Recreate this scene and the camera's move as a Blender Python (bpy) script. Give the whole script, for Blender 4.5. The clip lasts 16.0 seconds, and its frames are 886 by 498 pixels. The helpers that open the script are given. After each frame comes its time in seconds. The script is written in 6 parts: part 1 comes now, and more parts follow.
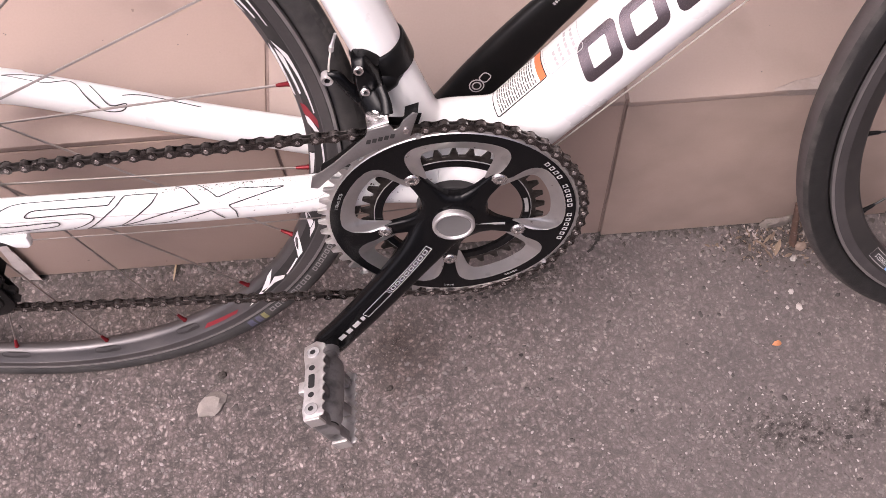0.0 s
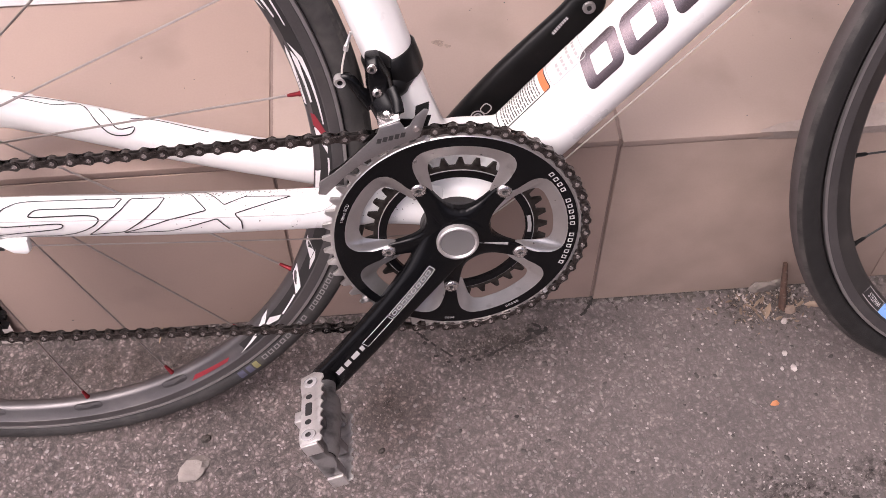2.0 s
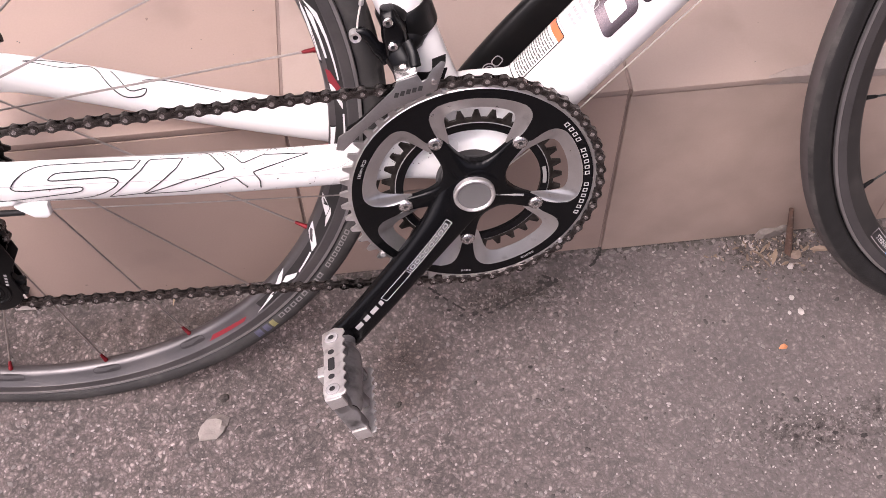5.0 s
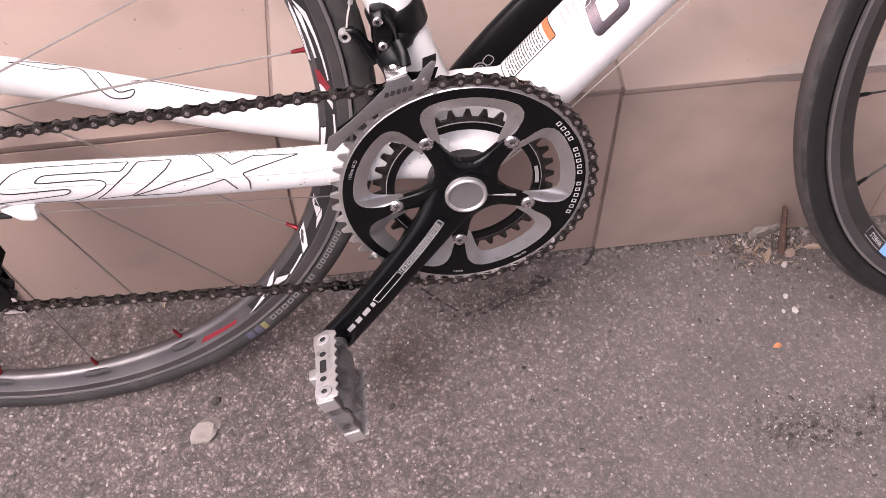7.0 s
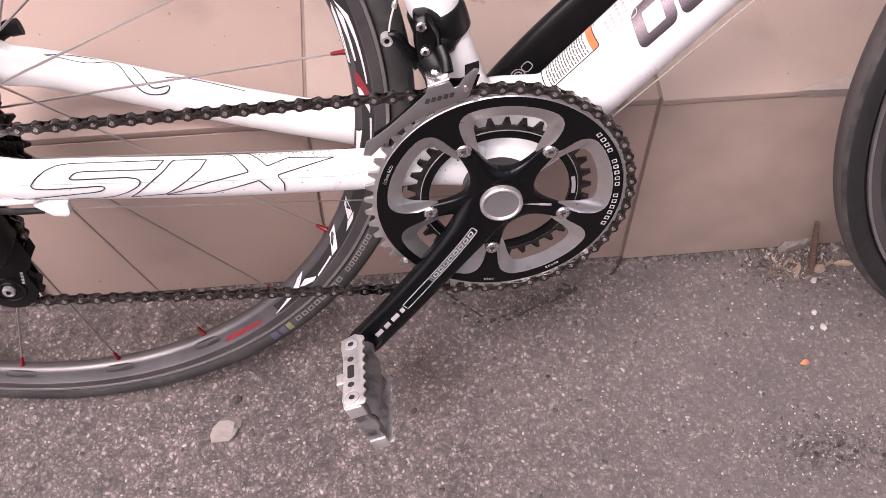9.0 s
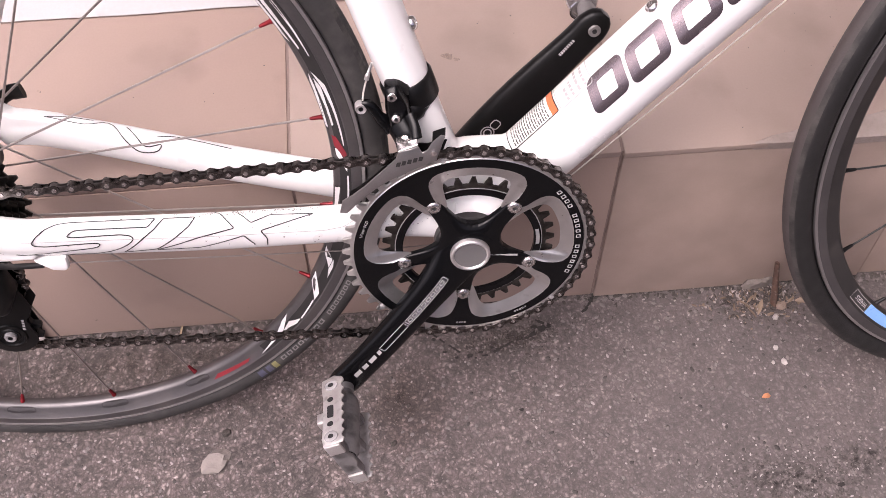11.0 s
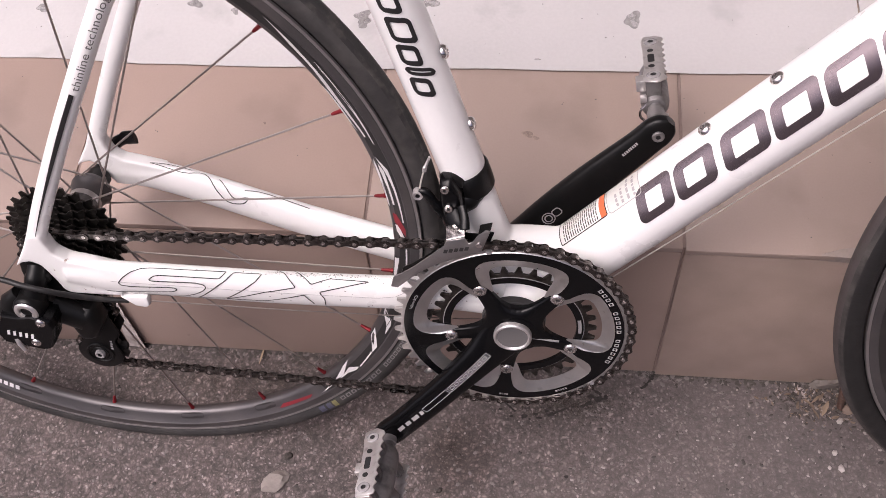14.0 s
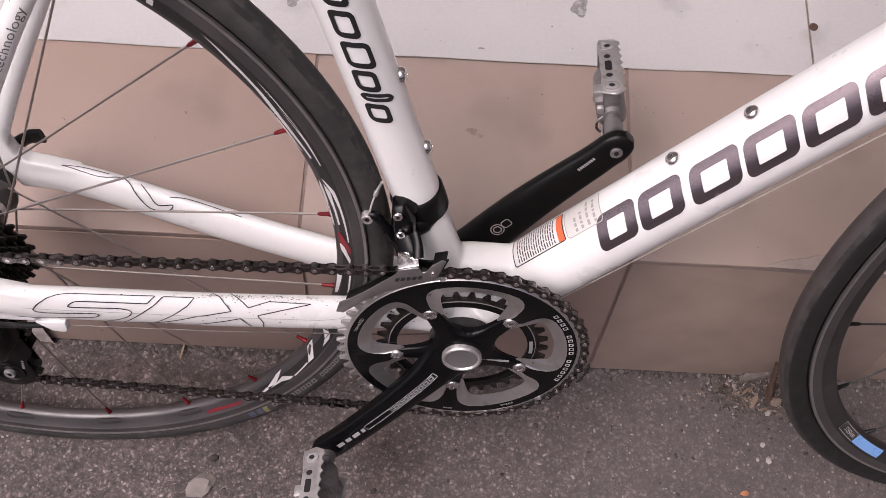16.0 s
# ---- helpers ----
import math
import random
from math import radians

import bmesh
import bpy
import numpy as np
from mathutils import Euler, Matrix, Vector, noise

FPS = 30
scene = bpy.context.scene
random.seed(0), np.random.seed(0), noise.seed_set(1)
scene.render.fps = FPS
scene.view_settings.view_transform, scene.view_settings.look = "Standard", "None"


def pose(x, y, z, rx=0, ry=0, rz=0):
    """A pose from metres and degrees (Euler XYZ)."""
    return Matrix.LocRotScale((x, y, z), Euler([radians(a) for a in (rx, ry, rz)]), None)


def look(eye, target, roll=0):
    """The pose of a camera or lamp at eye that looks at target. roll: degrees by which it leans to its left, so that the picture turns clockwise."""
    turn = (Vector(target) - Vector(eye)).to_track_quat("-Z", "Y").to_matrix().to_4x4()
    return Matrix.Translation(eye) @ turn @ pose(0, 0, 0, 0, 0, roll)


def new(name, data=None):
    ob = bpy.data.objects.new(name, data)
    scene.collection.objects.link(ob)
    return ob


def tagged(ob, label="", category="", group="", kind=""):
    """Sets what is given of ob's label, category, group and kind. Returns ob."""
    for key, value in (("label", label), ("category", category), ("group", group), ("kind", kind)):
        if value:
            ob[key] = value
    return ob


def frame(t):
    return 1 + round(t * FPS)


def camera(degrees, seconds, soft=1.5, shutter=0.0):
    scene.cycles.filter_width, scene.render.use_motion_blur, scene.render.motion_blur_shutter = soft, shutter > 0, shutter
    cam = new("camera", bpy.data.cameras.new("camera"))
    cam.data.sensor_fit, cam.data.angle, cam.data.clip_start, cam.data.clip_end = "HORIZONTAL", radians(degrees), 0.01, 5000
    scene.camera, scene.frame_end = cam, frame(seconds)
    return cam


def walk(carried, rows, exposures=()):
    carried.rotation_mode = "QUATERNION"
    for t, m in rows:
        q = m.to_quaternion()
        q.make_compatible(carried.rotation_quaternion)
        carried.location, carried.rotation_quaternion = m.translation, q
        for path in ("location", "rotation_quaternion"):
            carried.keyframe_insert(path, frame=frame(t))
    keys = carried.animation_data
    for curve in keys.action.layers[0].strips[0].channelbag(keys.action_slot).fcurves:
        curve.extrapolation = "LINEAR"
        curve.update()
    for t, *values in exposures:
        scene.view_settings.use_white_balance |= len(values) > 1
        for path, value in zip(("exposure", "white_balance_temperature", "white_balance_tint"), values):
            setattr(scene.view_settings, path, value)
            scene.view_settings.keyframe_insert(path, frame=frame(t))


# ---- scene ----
cam = camera(51.24, 16.0, soft=0.75)
EXPOSURES = [(0, 0.60, 6250, 20), (0.6, 0.61, 6250, 20), (1.2, 0.54, 6250, 20), (2, 0.58, 6250, 20), (3.5, 0.74, 6220, 20), (8.7, 0.73, 6200, 20), (10.8, 0.62, 6200, 20), (12.5, 0.30, 6200, 19), (13.5, 0.22, 6180, 18), (14.5, 0.05, 6180, 18), (16, -0.11, 6160, 17)]
PATH = [
    (0, (-0.0087, -0.2126, 0.9459), (0.0018, 0.3714, -0.9669), -6.44),
    (0.5, (0.0099, -0.2610, 0.9540), (-0.0848, 0.4951, -0.8951), -13.04),
    (1, (-0.0120, -0.2938, 0.9286), (-0.1363, 0.5739, -0.8691), -13.45),
    (1.5, (-0.0395, -0.3164, 0.9041), (-0.0694, 0.6068, -0.8699), -7.69),
    (2, (-0.0560, -0.3257, 0.8969), (0.0834, 0.6112, -0.8646), 0.61),
    (2.5, (-0.0701, -0.3318, 0.8990), (0.1387, 0.5910, -0.8631), 3.64),
    (3, (-0.0775, -0.3315, 0.8991), (0.1274, 0.5758, -0.8714), 3.26),
    (3.5, (-0.0811, -0.3284, 0.8971), (0.1025, 0.5574, -0.8866), 2.13),
    (4, (-0.0816, -0.3285, 0.8975), (0.0667, 0.5406, -0.8977), 0.47),
    (6.5, (-0.0769, -0.3332, 0.9017), (0.0899, 0.5205, -0.8992), 0.64),
    (7, (-0.0775, -0.3274, 0.8951), (0.0879, 0.5278, -0.9052), 0.87),
    (7.5, (-0.0792, -0.3250, 0.8954), (0.0760, 0.5271, -0.9074), 0.49),
    (8, (-0.0831, -0.3217, 0.8921), (0.0607, 0.5286, -0.9125), 0.20),
    (8.5, (-0.0950, -0.3110, 0.8914), (0.0524, 0.5354, -0.9147), 1.82),
    (10.8, (-0.0796, -0.3137, 0.9376), (0.0699, 0.5452, -0.8624), 1.39),
    (11, (-0.0731, -0.3101, 0.9510), (0.0783, 0.5604, -0.8433), 1.64),
    (11.5, (-0.0592, -0.3041, 0.9830), (0.0827, 0.5936, -0.7986), 2.43),
    (12, (-0.0500, -0.2944, 0.9767), (0.0473, 0.5974, -0.8109), 1.52),
    (12.5, (-0.0401, -0.2901, 0.9706), (0.0081, 0.6047, -0.8174), -0.84),
    (13, (-0.0384, -0.2870, 0.9695), (-0.0273, 0.5900, -0.8279), -1.85),
    (13.5, (-0.0176, -0.2747, 0.9879), (-0.0464, 0.5957, -0.8126), -3.68),
    (14, (0.0088, -0.2727, 1.0190), (-0.1480, 0.6088, -0.7694), -9.42),
    (14.5, (0.0075, -0.2736, 1.0298), (-0.2200, 0.6116, -0.7492), -12.81),
    (15, (-0.0080, -0.2526, 1.0523), (-0.1953, 0.6086, -0.7430), -10.57),
    (15.5, (-0.0289, -0.2127, 1.0544), (-0.0993, 0.5865, -0.7777), -4.20),
    (16, (-0.0361, -0.1777, 1.0142), (0.0330, 0.5393, -0.8515), 5.13),
]
walk(cam, [(t, look(eye, target, roll)) for t, eye, target, roll in PATH], EXPOSURES)

# ---- light ----
world = bpy.data.worlds.new("sky")
scene.world = world
world.use_nodes = True
wn = world.node_tree
sky = wn.nodes.new("ShaderNodeTexSky")
sky.sky_type, sky.sun_disc = "NISHITA", False
sky.sun_elevation, sky.sun_rotation = radians(63), radians(243)
sky.air_density, sky.dust_density, sky.ozone_density = 0.4, 9.0, 0.3
wn.links.new(sky.outputs[0], wn.nodes["Background"].inputs[0])
wn.nodes["Background"].inputs[1].default_value = 0.15
sun = new("sun", bpy.data.lights.new("sun", "SUN"))
sun.data.energy, sun.data.angle, sun.data.color = 1.2, radians(50), (1.0, 0.96, 0.92)
sun.matrix_world = look((-0.9, -0.45, 2.0), (0, 0, 0))


# ---- materials ----
def mat(name, a, b=None, scale=30, rough=0.5, metal=0.0, coat=0.0, bump=0.0, bscale=400, vary=0.08, dirt=None, dscale=9, dlow=0.55, dhigh=0.75, random_tone=0.0, spec=0.5):
    """Colour a mottled with b, with a finer grain over it, dirt in blotches, and fine relief."""
    m = bpy.data.materials.new(name)
    m.use_nodes = True
    t = m.node_tree
    N, L = t.nodes.new, t.links.new
    bsdf = t.nodes["Principled BSDF"]
    co = N("ShaderNodeTexCoord").outputs["Object"]

    def noise_at(s, detail=4):
        n = N("ShaderNodeTexNoise")
        n.inputs["Scale"].default_value, n.inputs["Detail"].default_value = s, detail
        L(co, n.inputs["Vector"])
        return n.outputs["Fac"]

    def ramp(fac, lo, hi):
        r = N("ShaderNodeMapRange")
        r.inputs[1].default_value, r.inputs[2].default_value = lo, hi
        L(fac, r.inputs[0])
        return r.outputs[0]

    def mix(fac, x, y):
        q = N("ShaderNodeMix")
        q.data_type = "RGBA"
        for i, s in ((6, x), (7, y)):
            if isinstance(s, tuple):
                q.inputs[i].default_value = (*s, 1)
            else:
                L(s, q.inputs[i])
        L(fac, q.inputs[0])
        return q.outputs[2]

    b = b or tuple(v * 0.85 for v in a)
    col = mix(ramp(noise_at(scale), 0.35, 0.65), a, b)
    fine = mix(ramp(noise_at(bscale, 2), 0.3, 0.7), tuple(v * (1 - vary) for v in a), tuple(min(1, v * (1 + vary)) for v in a))
    half = N("ShaderNodeValue")
    half.outputs[0].default_value = 0.4
    col = mix(half.outputs[0], col, fine)
    r_out = ramp(noise_at(scale * 2.3), 0.2, 0.8)
    rr = N("ShaderNodeMapRange")
    rr.inputs[3].default_value, rr.inputs[4].default_value = max(0.03, rough * 0.8), min(1, rough * 1.2)
    L(r_out, rr.inputs[0])
    if dirt:
        fac = ramp(noise_at(dscale, 8), dlow, dhigh)
        col = mix(fac, col, dirt)
    if random_tone:
        info = N("ShaderNodeObjectInfo")
        hs = N("ShaderNodeHueSaturation")
        v = N("ShaderNodeMapRange")
        v.inputs[3].default_value, v.inputs[4].default_value = 1 - random_tone, 1 + random_tone
        L(info.outputs["Random"], v.inputs[0])
        L(v.outputs[0], hs.inputs["Value"])
        L(col, hs.inputs["Color"])
        col = hs.outputs[0]
    L(col, bsdf.inputs["Base Color"])
    L(rr.outputs[0], bsdf.inputs["Roughness"])
    bsdf.inputs["Metallic"].default_value = metal
    bsdf.inputs["Specular IOR Level"].default_value = spec
    bsdf.inputs["Coat Weight"].default_value = coat
    bsdf.inputs["Coat Roughness"].default_value = 0.06
    if bump:
        bp = N("ShaderNodeBump")
        bp.inputs["Strength"].default_value, bp.inputs["Distance"].default_value = bump, 0.001
        L(noise_at(bscale, 5), bp.inputs["Height"])
        L(bp.outputs[0], bsdf.inputs["Normal"])
    return m


def fade(m, scale, lo, hi, top):
    """Lets a stain break up and thin out, so that what lies under it shows through."""
    t = m.node_tree
    n, r = t.nodes.new("ShaderNodeTexNoise"), t.nodes.new("ShaderNodeMapRange")
    n.inputs["Scale"].default_value, n.inputs["Detail"].default_value = scale, 6
    r.inputs[1].default_value, r.inputs[2].default_value, r.inputs[3].default_value, r.inputs[4].default_value = lo, hi, 0.05, top
    t.links.new(t.nodes.new("ShaderNodeTexCoord").outputs["Object"], n.inputs["Vector"])
    t.links.new(n.outputs["Fac"], r.inputs[0])
    t.links.new(r.outputs[0], t.nodes["Principled BSDF"].inputs["Alpha"])
    return m


def asphalt_material():
    m = bpy.data.materials.new("asphalt")
    m.use_nodes = True
    t = m.node_tree
    N, L = t.nodes.new, t.links.new
    bsdf = t.nodes["Principled BSDF"]
    co = N("ShaderNodeTexCoord").outputs["Object"]
    warp = N("ShaderNodeTexNoise")
    warp.inputs["Scale"].default_value = 60
    L(co, warp.inputs["Vector"])
    add = N("ShaderNodeVectorMath")
    add.operation = "MULTIPLY_ADD"
    add.inputs[1].default_value = (0.012, 0.012, 0.012)
    L(warp.outputs["Color"], add.inputs[0])
    L(co, add.inputs[2])

    def cells(s, feature="F1"):
        v = N("ShaderNodeTexVoronoi")
        v.feature = feature
        v.inputs["Scale"].default_value = s
        L(add.outputs[0], v.inputs["Vector"])
        return v

    def ramp(fac, stops):
        r = N("ShaderNodeValToRGB")
        r.color_ramp.elements[0].position, r.color_ramp.elements[0].color = stops[0][0], (*stops[0][1], 1)
        r.color_ramp.elements[1].position, r.color_ramp.elements[1].color = stops[-1][0], (*stops[-1][1], 1)
        for p, c in stops[1:-1]:
            r.color_ramp.elements.new(p).color = (*c, 1)
        L(fac, r.inputs[0])
        return r.outputs[0]

    def tone(v):
        s = N("ShaderNodeSeparateColor")
        L(v.outputs["Color"], s.inputs[0])
        return s.outputs[0]

    def mix(mode, fac, x, y):
        q = N("ShaderNodeMix")
        q.data_type, q.blend_type = "RGBA", mode
        if isinstance(fac, float):
            q.inputs[0].default_value = fac
        else:
            L(fac, q.inputs[0])
        L(x, q.inputs[6])
        L(y, q.inputs[7])
        return q.outputs[2]

    coarse, mid, fine = cells(235), cells(430), cells(900)
    dark = (0.032, 0.026, 0.025)
    big = ramp(tone(coarse), [(0.0, (0.062, 0.052, 0.050)), (0.40, (0.100, 0.084, 0.081)), (0.72, (0.150, 0.127, 0.123)), (0.90, (0.265, 0.229, 0.221)), (1.0, (0.52, 0.463, 0.446))])
    middle = ramp(tone(mid), [(0.0, (0.058, 0.049, 0.047)), (0.55, (0.106, 0.090, 0.087)), (0.85, (0.18, 0.154, 0.149)), (1.0, (0.44, 0.39, 0.38))])
    small = ramp(tone(fine), [(0.0, (0.070, 0.059, 0.057)), (0.75, (0.110, 0.094, 0.091)), (1.0, (0.26, 0.228, 0.22))])
    binder = N("ShaderNodeRGB")
    binder.outputs[0].default_value = (*dark, 1)
    body_col = mix("MIX", ramp(coarse.outputs["Distance"], [(0.28, (0, 0, 0)), (0.52, (0.75, 0.75, 0.75))]), big, binder.outputs[0])
    mid_col = mix("MIX", ramp(mid.outputs["Distance"], [(0.28, (0, 0, 0)), (0.55, (0.6, 0.6, 0.6))]), middle, binder.outputs[0])
    col = mix("MIX", 0.5, body_col, mid_col)
    col = mix("MIX", 0.11, col, small)
    n3 = N("ShaderNodeTexNoise")
    n3.inputs["Scale"].default_value, n3.inputs["Detail"].default_value = 130, 3
    L(co, n3.inputs["Vector"])
    col = mix("MULTIPLY", 1.0, col, ramp(n3.outputs["Fac"], [(0.32, (0.74, 0.73, 0.72)), (0.66, (1.30, 1.27, 1.26))]))
    n = N("ShaderNodeTexNoise")
    n.inputs["Scale"].default_value, n.inputs["Detail"].default_value = 7, 7
    L(co, n.inputs["Vector"])
    col = mix("MULTIPLY", 1.0, col, ramp(n.outputs["Fac"], [(0.3, (0.76, 0.75, 0.75)), (0.7, (1.20, 1.16, 1.15))]))
    n2 = N("ShaderNodeTexNoise")
    n2.inputs["Scale"].default_value, n2.inputs["Detail"].default_value = 38, 3
    L(co, n2.inputs["Vector"])
    col = mix("MULTIPLY", 1.0, col, ramp(n2.outputs["Fac"], [(0.3, (0.78, 0.77, 0.76)), (0.7, (1.22, 1.19, 1.18))]))
    parts_ = N("ShaderNodeSeparateXYZ")
    L(co, parts_.inputs[0])
    drift = N("ShaderNodeMath")
    drift.operation = "MULTIPLY_ADD"
    drift.inputs[1].default_value = 0.5
    L(n.outputs["Fac"], drift.inputs[0])
    L(parts_.outputs["X"], drift.inputs[2])
    dust = N("ShaderNodeRGB")
    dust.outputs[0].default_value = (0.092, 0.080, 0.078, 1)
    col = mix("MIX", ramp(drift.outputs[0], [(0.12, (0, 0, 0)), (0.48, (0.55, 0.55, 0.55))]), col, dust.outputs[0])
    # soft darker spot on the ground, its edge broken by noise
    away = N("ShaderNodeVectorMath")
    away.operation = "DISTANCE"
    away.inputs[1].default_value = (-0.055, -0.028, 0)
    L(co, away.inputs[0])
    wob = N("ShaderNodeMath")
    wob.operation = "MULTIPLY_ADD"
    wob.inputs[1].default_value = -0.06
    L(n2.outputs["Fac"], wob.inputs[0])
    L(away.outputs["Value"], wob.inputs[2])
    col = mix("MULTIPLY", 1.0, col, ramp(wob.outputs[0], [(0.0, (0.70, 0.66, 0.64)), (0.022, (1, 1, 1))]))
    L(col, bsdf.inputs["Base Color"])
    bsdf.inputs["Roughness"].default_value = 0.75
    s = N("ShaderNodeMath")
    s.operation = "MULTIPLY_ADD"
    s.inputs[1].default_value = 0.5
    L(fine.outputs["Distance"], s.inputs[0])
    L(coarse.outputs["Distance"], s.inputs[2])
    bp = N("ShaderNodeBump")
    bp.invert = True
    bp.inputs["Strength"].default_value, bp.inputs["Distance"].default_value = 0.22, 0.0026
    L(s.outputs[0], bp.inputs["Height"])
    L(bp.outputs[0], bsdf.inputs["Normal"])
    return m


ASPHALT = asphalt_material()
CHIP = mat("aggregate", (0.165, 0.143, 0.137), (0.11, 0.095, 0.091), 40, 0.8, bump=0.5, bscale=900)
TILE = mat("beige tile", (0.385, 0.283, 0.240), (0.335, 0.249, 0.213), 6, 0.46, bump=0.06, bscale=500, vary=0.05, dirt=(0.255, 0.190, 0.163), dscale=11, dlow=0.54, dhigh=0.9, random_tone=0.05)
# base colour darkened for the weaker light on the right; dirt blotches on top
TILE_DIM_DIRTY = mat("dimmed beige tile with street dirt", (0.330, 0.248, 0.211), (0.292, 0.221, 0.189), 9, 0.55, bump=0.08, bscale=500, vary=0.06, dirt=(0.225, 0.173, 0.148), dscale=14, dlow=0.36, dhigh=0.80, random_tone=0.05)
TILE_GREY = mat("greyer beige tile", (0.352, 0.270, 0.233), (0.318, 0.244, 0.211), 6, 0.48, bump=0.06, bscale=500, vary=0.05, dirt=(0.235, 0.182, 0.157), dscale=11, dlow=0.50, dhigh=0.86, random_tone=0.04)
GROUT = mat("dirty grout", (0.265, 0.197, 0.172), (0.19, 0.14, 0.122), 60, 0.9, bump=0.5)
PANEL = mat("white painted sheet", (0.485, 0.466, 0.464), (0.43, 0.413, 0.411), 5, 0.5, bump=0.15, bscale=260, vary=0.06, dirt=(0.33, 0.315, 0.312), dscale=16, dlow=0.58, dhigh=0.82)
BLOT = fade(mat("grey blot", (0.27, 0.255, 0.25), (0.34, 0.325, 0.32), 120, 0.7), 110, 0.22, 0.70, 0.9)
CEMENT = mat("cement smear", (0.33, 0.275, 0.25), (0.26, 0.21, 0.19), 50, 0.9, bump=0.8, bscale=300)
ADDED_WALL = mat("added south wall render", (0.27, 0.245, 0.235), (0.22, 0.20, 0.19), 3, 0.9, bump=0.3, bscale=120)
ADDED_WALL_DARK = mat("dark added wall render", (0.20, 0.18, 0.17), (0.16, 0.145, 0.135), 3, 0.9, bump=0.3, bscale=120)
WHITE = mat("white gloss paint", (0.88, 0.865, 0.855), (0.85, 0.835, 0.825), 12, 0.3, coat=0.5, bump=0.02, vary=0.015)
WHITE_WORN = mat("chipped white gloss paint", (0.87, 0.855, 0.84), (0.84, 0.825, 0.81), 12, 0.3, coat=0.5, bump=0.03, vary=0.015, dirt=(0.35, 0.27, 0.23), dscale=170, dlow=0.70, dhigh=0.74)
BLACK = mat("black gloss alloy", (0.003, 0.003, 0.0035), (0.0045, 0.0045, 0.005), 40, 0.20, bump=0.02, bscale=900, dirt=(0.010, 0.009, 0.009), dscale=60, dlow=0.66, dhigh=0.9, spec=0.20)
BLACK_MATT = mat("black anodised alloy", (0.004, 0.004, 0.0042), (0.007, 0.0065, 0.0065), 60, 0.36, bump=0.1, bscale=900, dirt=(0.022, 0.019, 0.018), dscale=90, dlow=0.64, dhigh=0.88, spec=0.24)
GREY_DARK = mat("dull dark grey alloy", (0.045, 0.043, 0.043), (0.03, 0.028, 0.028), 60, 0.5, metal=0.4, bump=0.1, bscale=900)
PLASTIC = mat("black plastic", (0.009, 0.0085, 0.009), (0.016, 0.0145, 0.014), 50, 0.5, bump=0.15, bscale=600, dirt=(0.07, 0.06, 0.055), dscale=70, dlow=0.6, dhigh=0.9)
SILVER = mat("machined alloy", (0.74, 0.71, 0.70), (0.62, 0.59, 0.58), 90, 0.40, metal=0.85, bump=0.12, bscale=900, dirt=(0.36, 0.33, 0.32), dscale=120, dlow=0.58, dhigh=0.85)
GREY_ALLOY = mat("grey alloy", (0.36, 0.345, 0.345), (0.31, 0.295, 0.295), 60, 0.6, metal=0.3, bump=0.12, bscale=900, dirt=(0.12, 0.11, 0.105), dscale=60, dlow=0.6, dhigh=0.85)
RING_SILVER = mat("machined window slope", (0.60, 0.582, 0.575), (0.49, 0.473, 0.468), 60, 0.32, metal=0.92, bump=0.08, bscale=1500, dirt=(0.25, 0.23, 0.22), dscale=70, dlow=0.6, dhigh=0.85)
PEDAL_GREY = mat("worn grey pedal alloy", (0.27, 0.255, 0.255), (0.21, 0.198, 0.198), 60, 0.46, metal=0.6, bump=0.15, bscale=700, dirt=(0.06, 0.055, 0.052), dscale=60, dlow=0.55, dhigh=0.8)
CHROME = mat("polished steel", (0.78, 0.75, 0.74), (0.70, 0.67, 0.66), 90, 0.16, metal=1.0, dirt=(0.3, 0.26, 0.24), dscale=120, dlow=0.62, dhigh=0.8)
STEEL = mat("oily chain steel", (0.19, 0.174, 0.168), (0.085, 0.077, 0.073), 160, 0.26, metal=1.0, bump=0.1, dirt=(0.035, 0.031, 0.029), dscale=190, dlow=0.52, dhigh=0.74)
PIN = mat("worn pin steel", (0.66, 0.625, 0.61), (0.46, 0.43, 0.42), 200, 0.26, metal=0.95, dirt=(0.10, 0.09, 0.086), dscale=260, dlow=0.60, dhigh=0.80)
STEEL_MID = mat("oily inner link steel", (0.20, 0.183, 0.175), (0.09, 0.08, 0.075), 160, 0.34, metal=0.95, bump=0.15, dirt=(0.025, 0.022, 0.02), dscale=140, dlow=0.48, dhigh=0.7)
CAGE = mat("brushed grey cage alloy", (0.34, 0.325, 0.325), (0.26, 0.247, 0.247), 60, 0.32, metal=0.85, bump=0.1, bscale=900)
MORTAR = mat("dirty mortar", (0.19, 0.162, 0.146), (0.125, 0.106, 0.096), 70, 0.95, bump=1.0, bscale=260)
CAP_FACE = mat("dull cap face", (0.155, 0.148, 0.148), (0.125, 0.12, 0.12), 30, 0.42, metal=0.2, bump=0.05, bscale=900)
POCKET = mat("rim pocket alloy", (0.10, 0.094, 0.095), (0.075, 0.07, 0.07), 60, 0.34, metal=0.8)
CRUMB = mat("dark crumbs", (0.075, 0.064, 0.06), (0.045, 0.038, 0.035), 200, 0.95)
# shade inside cracks and pits, put on as flat dark colour
CRACK = mat("dark crack", (0.018, 0.015, 0.014), (0.03, 0.026, 0.023), 200, 0.95)
STEEL_DARK = mat("grimy chain steel", (0.075, 0.067, 0.062), (0.03, 0.027, 0.025), 160, 0.42, metal=0.9, bump=0.2, dirt=(0.02, 0.018, 0.016), dscale=120, dlow=0.45, dhigh=0.7)
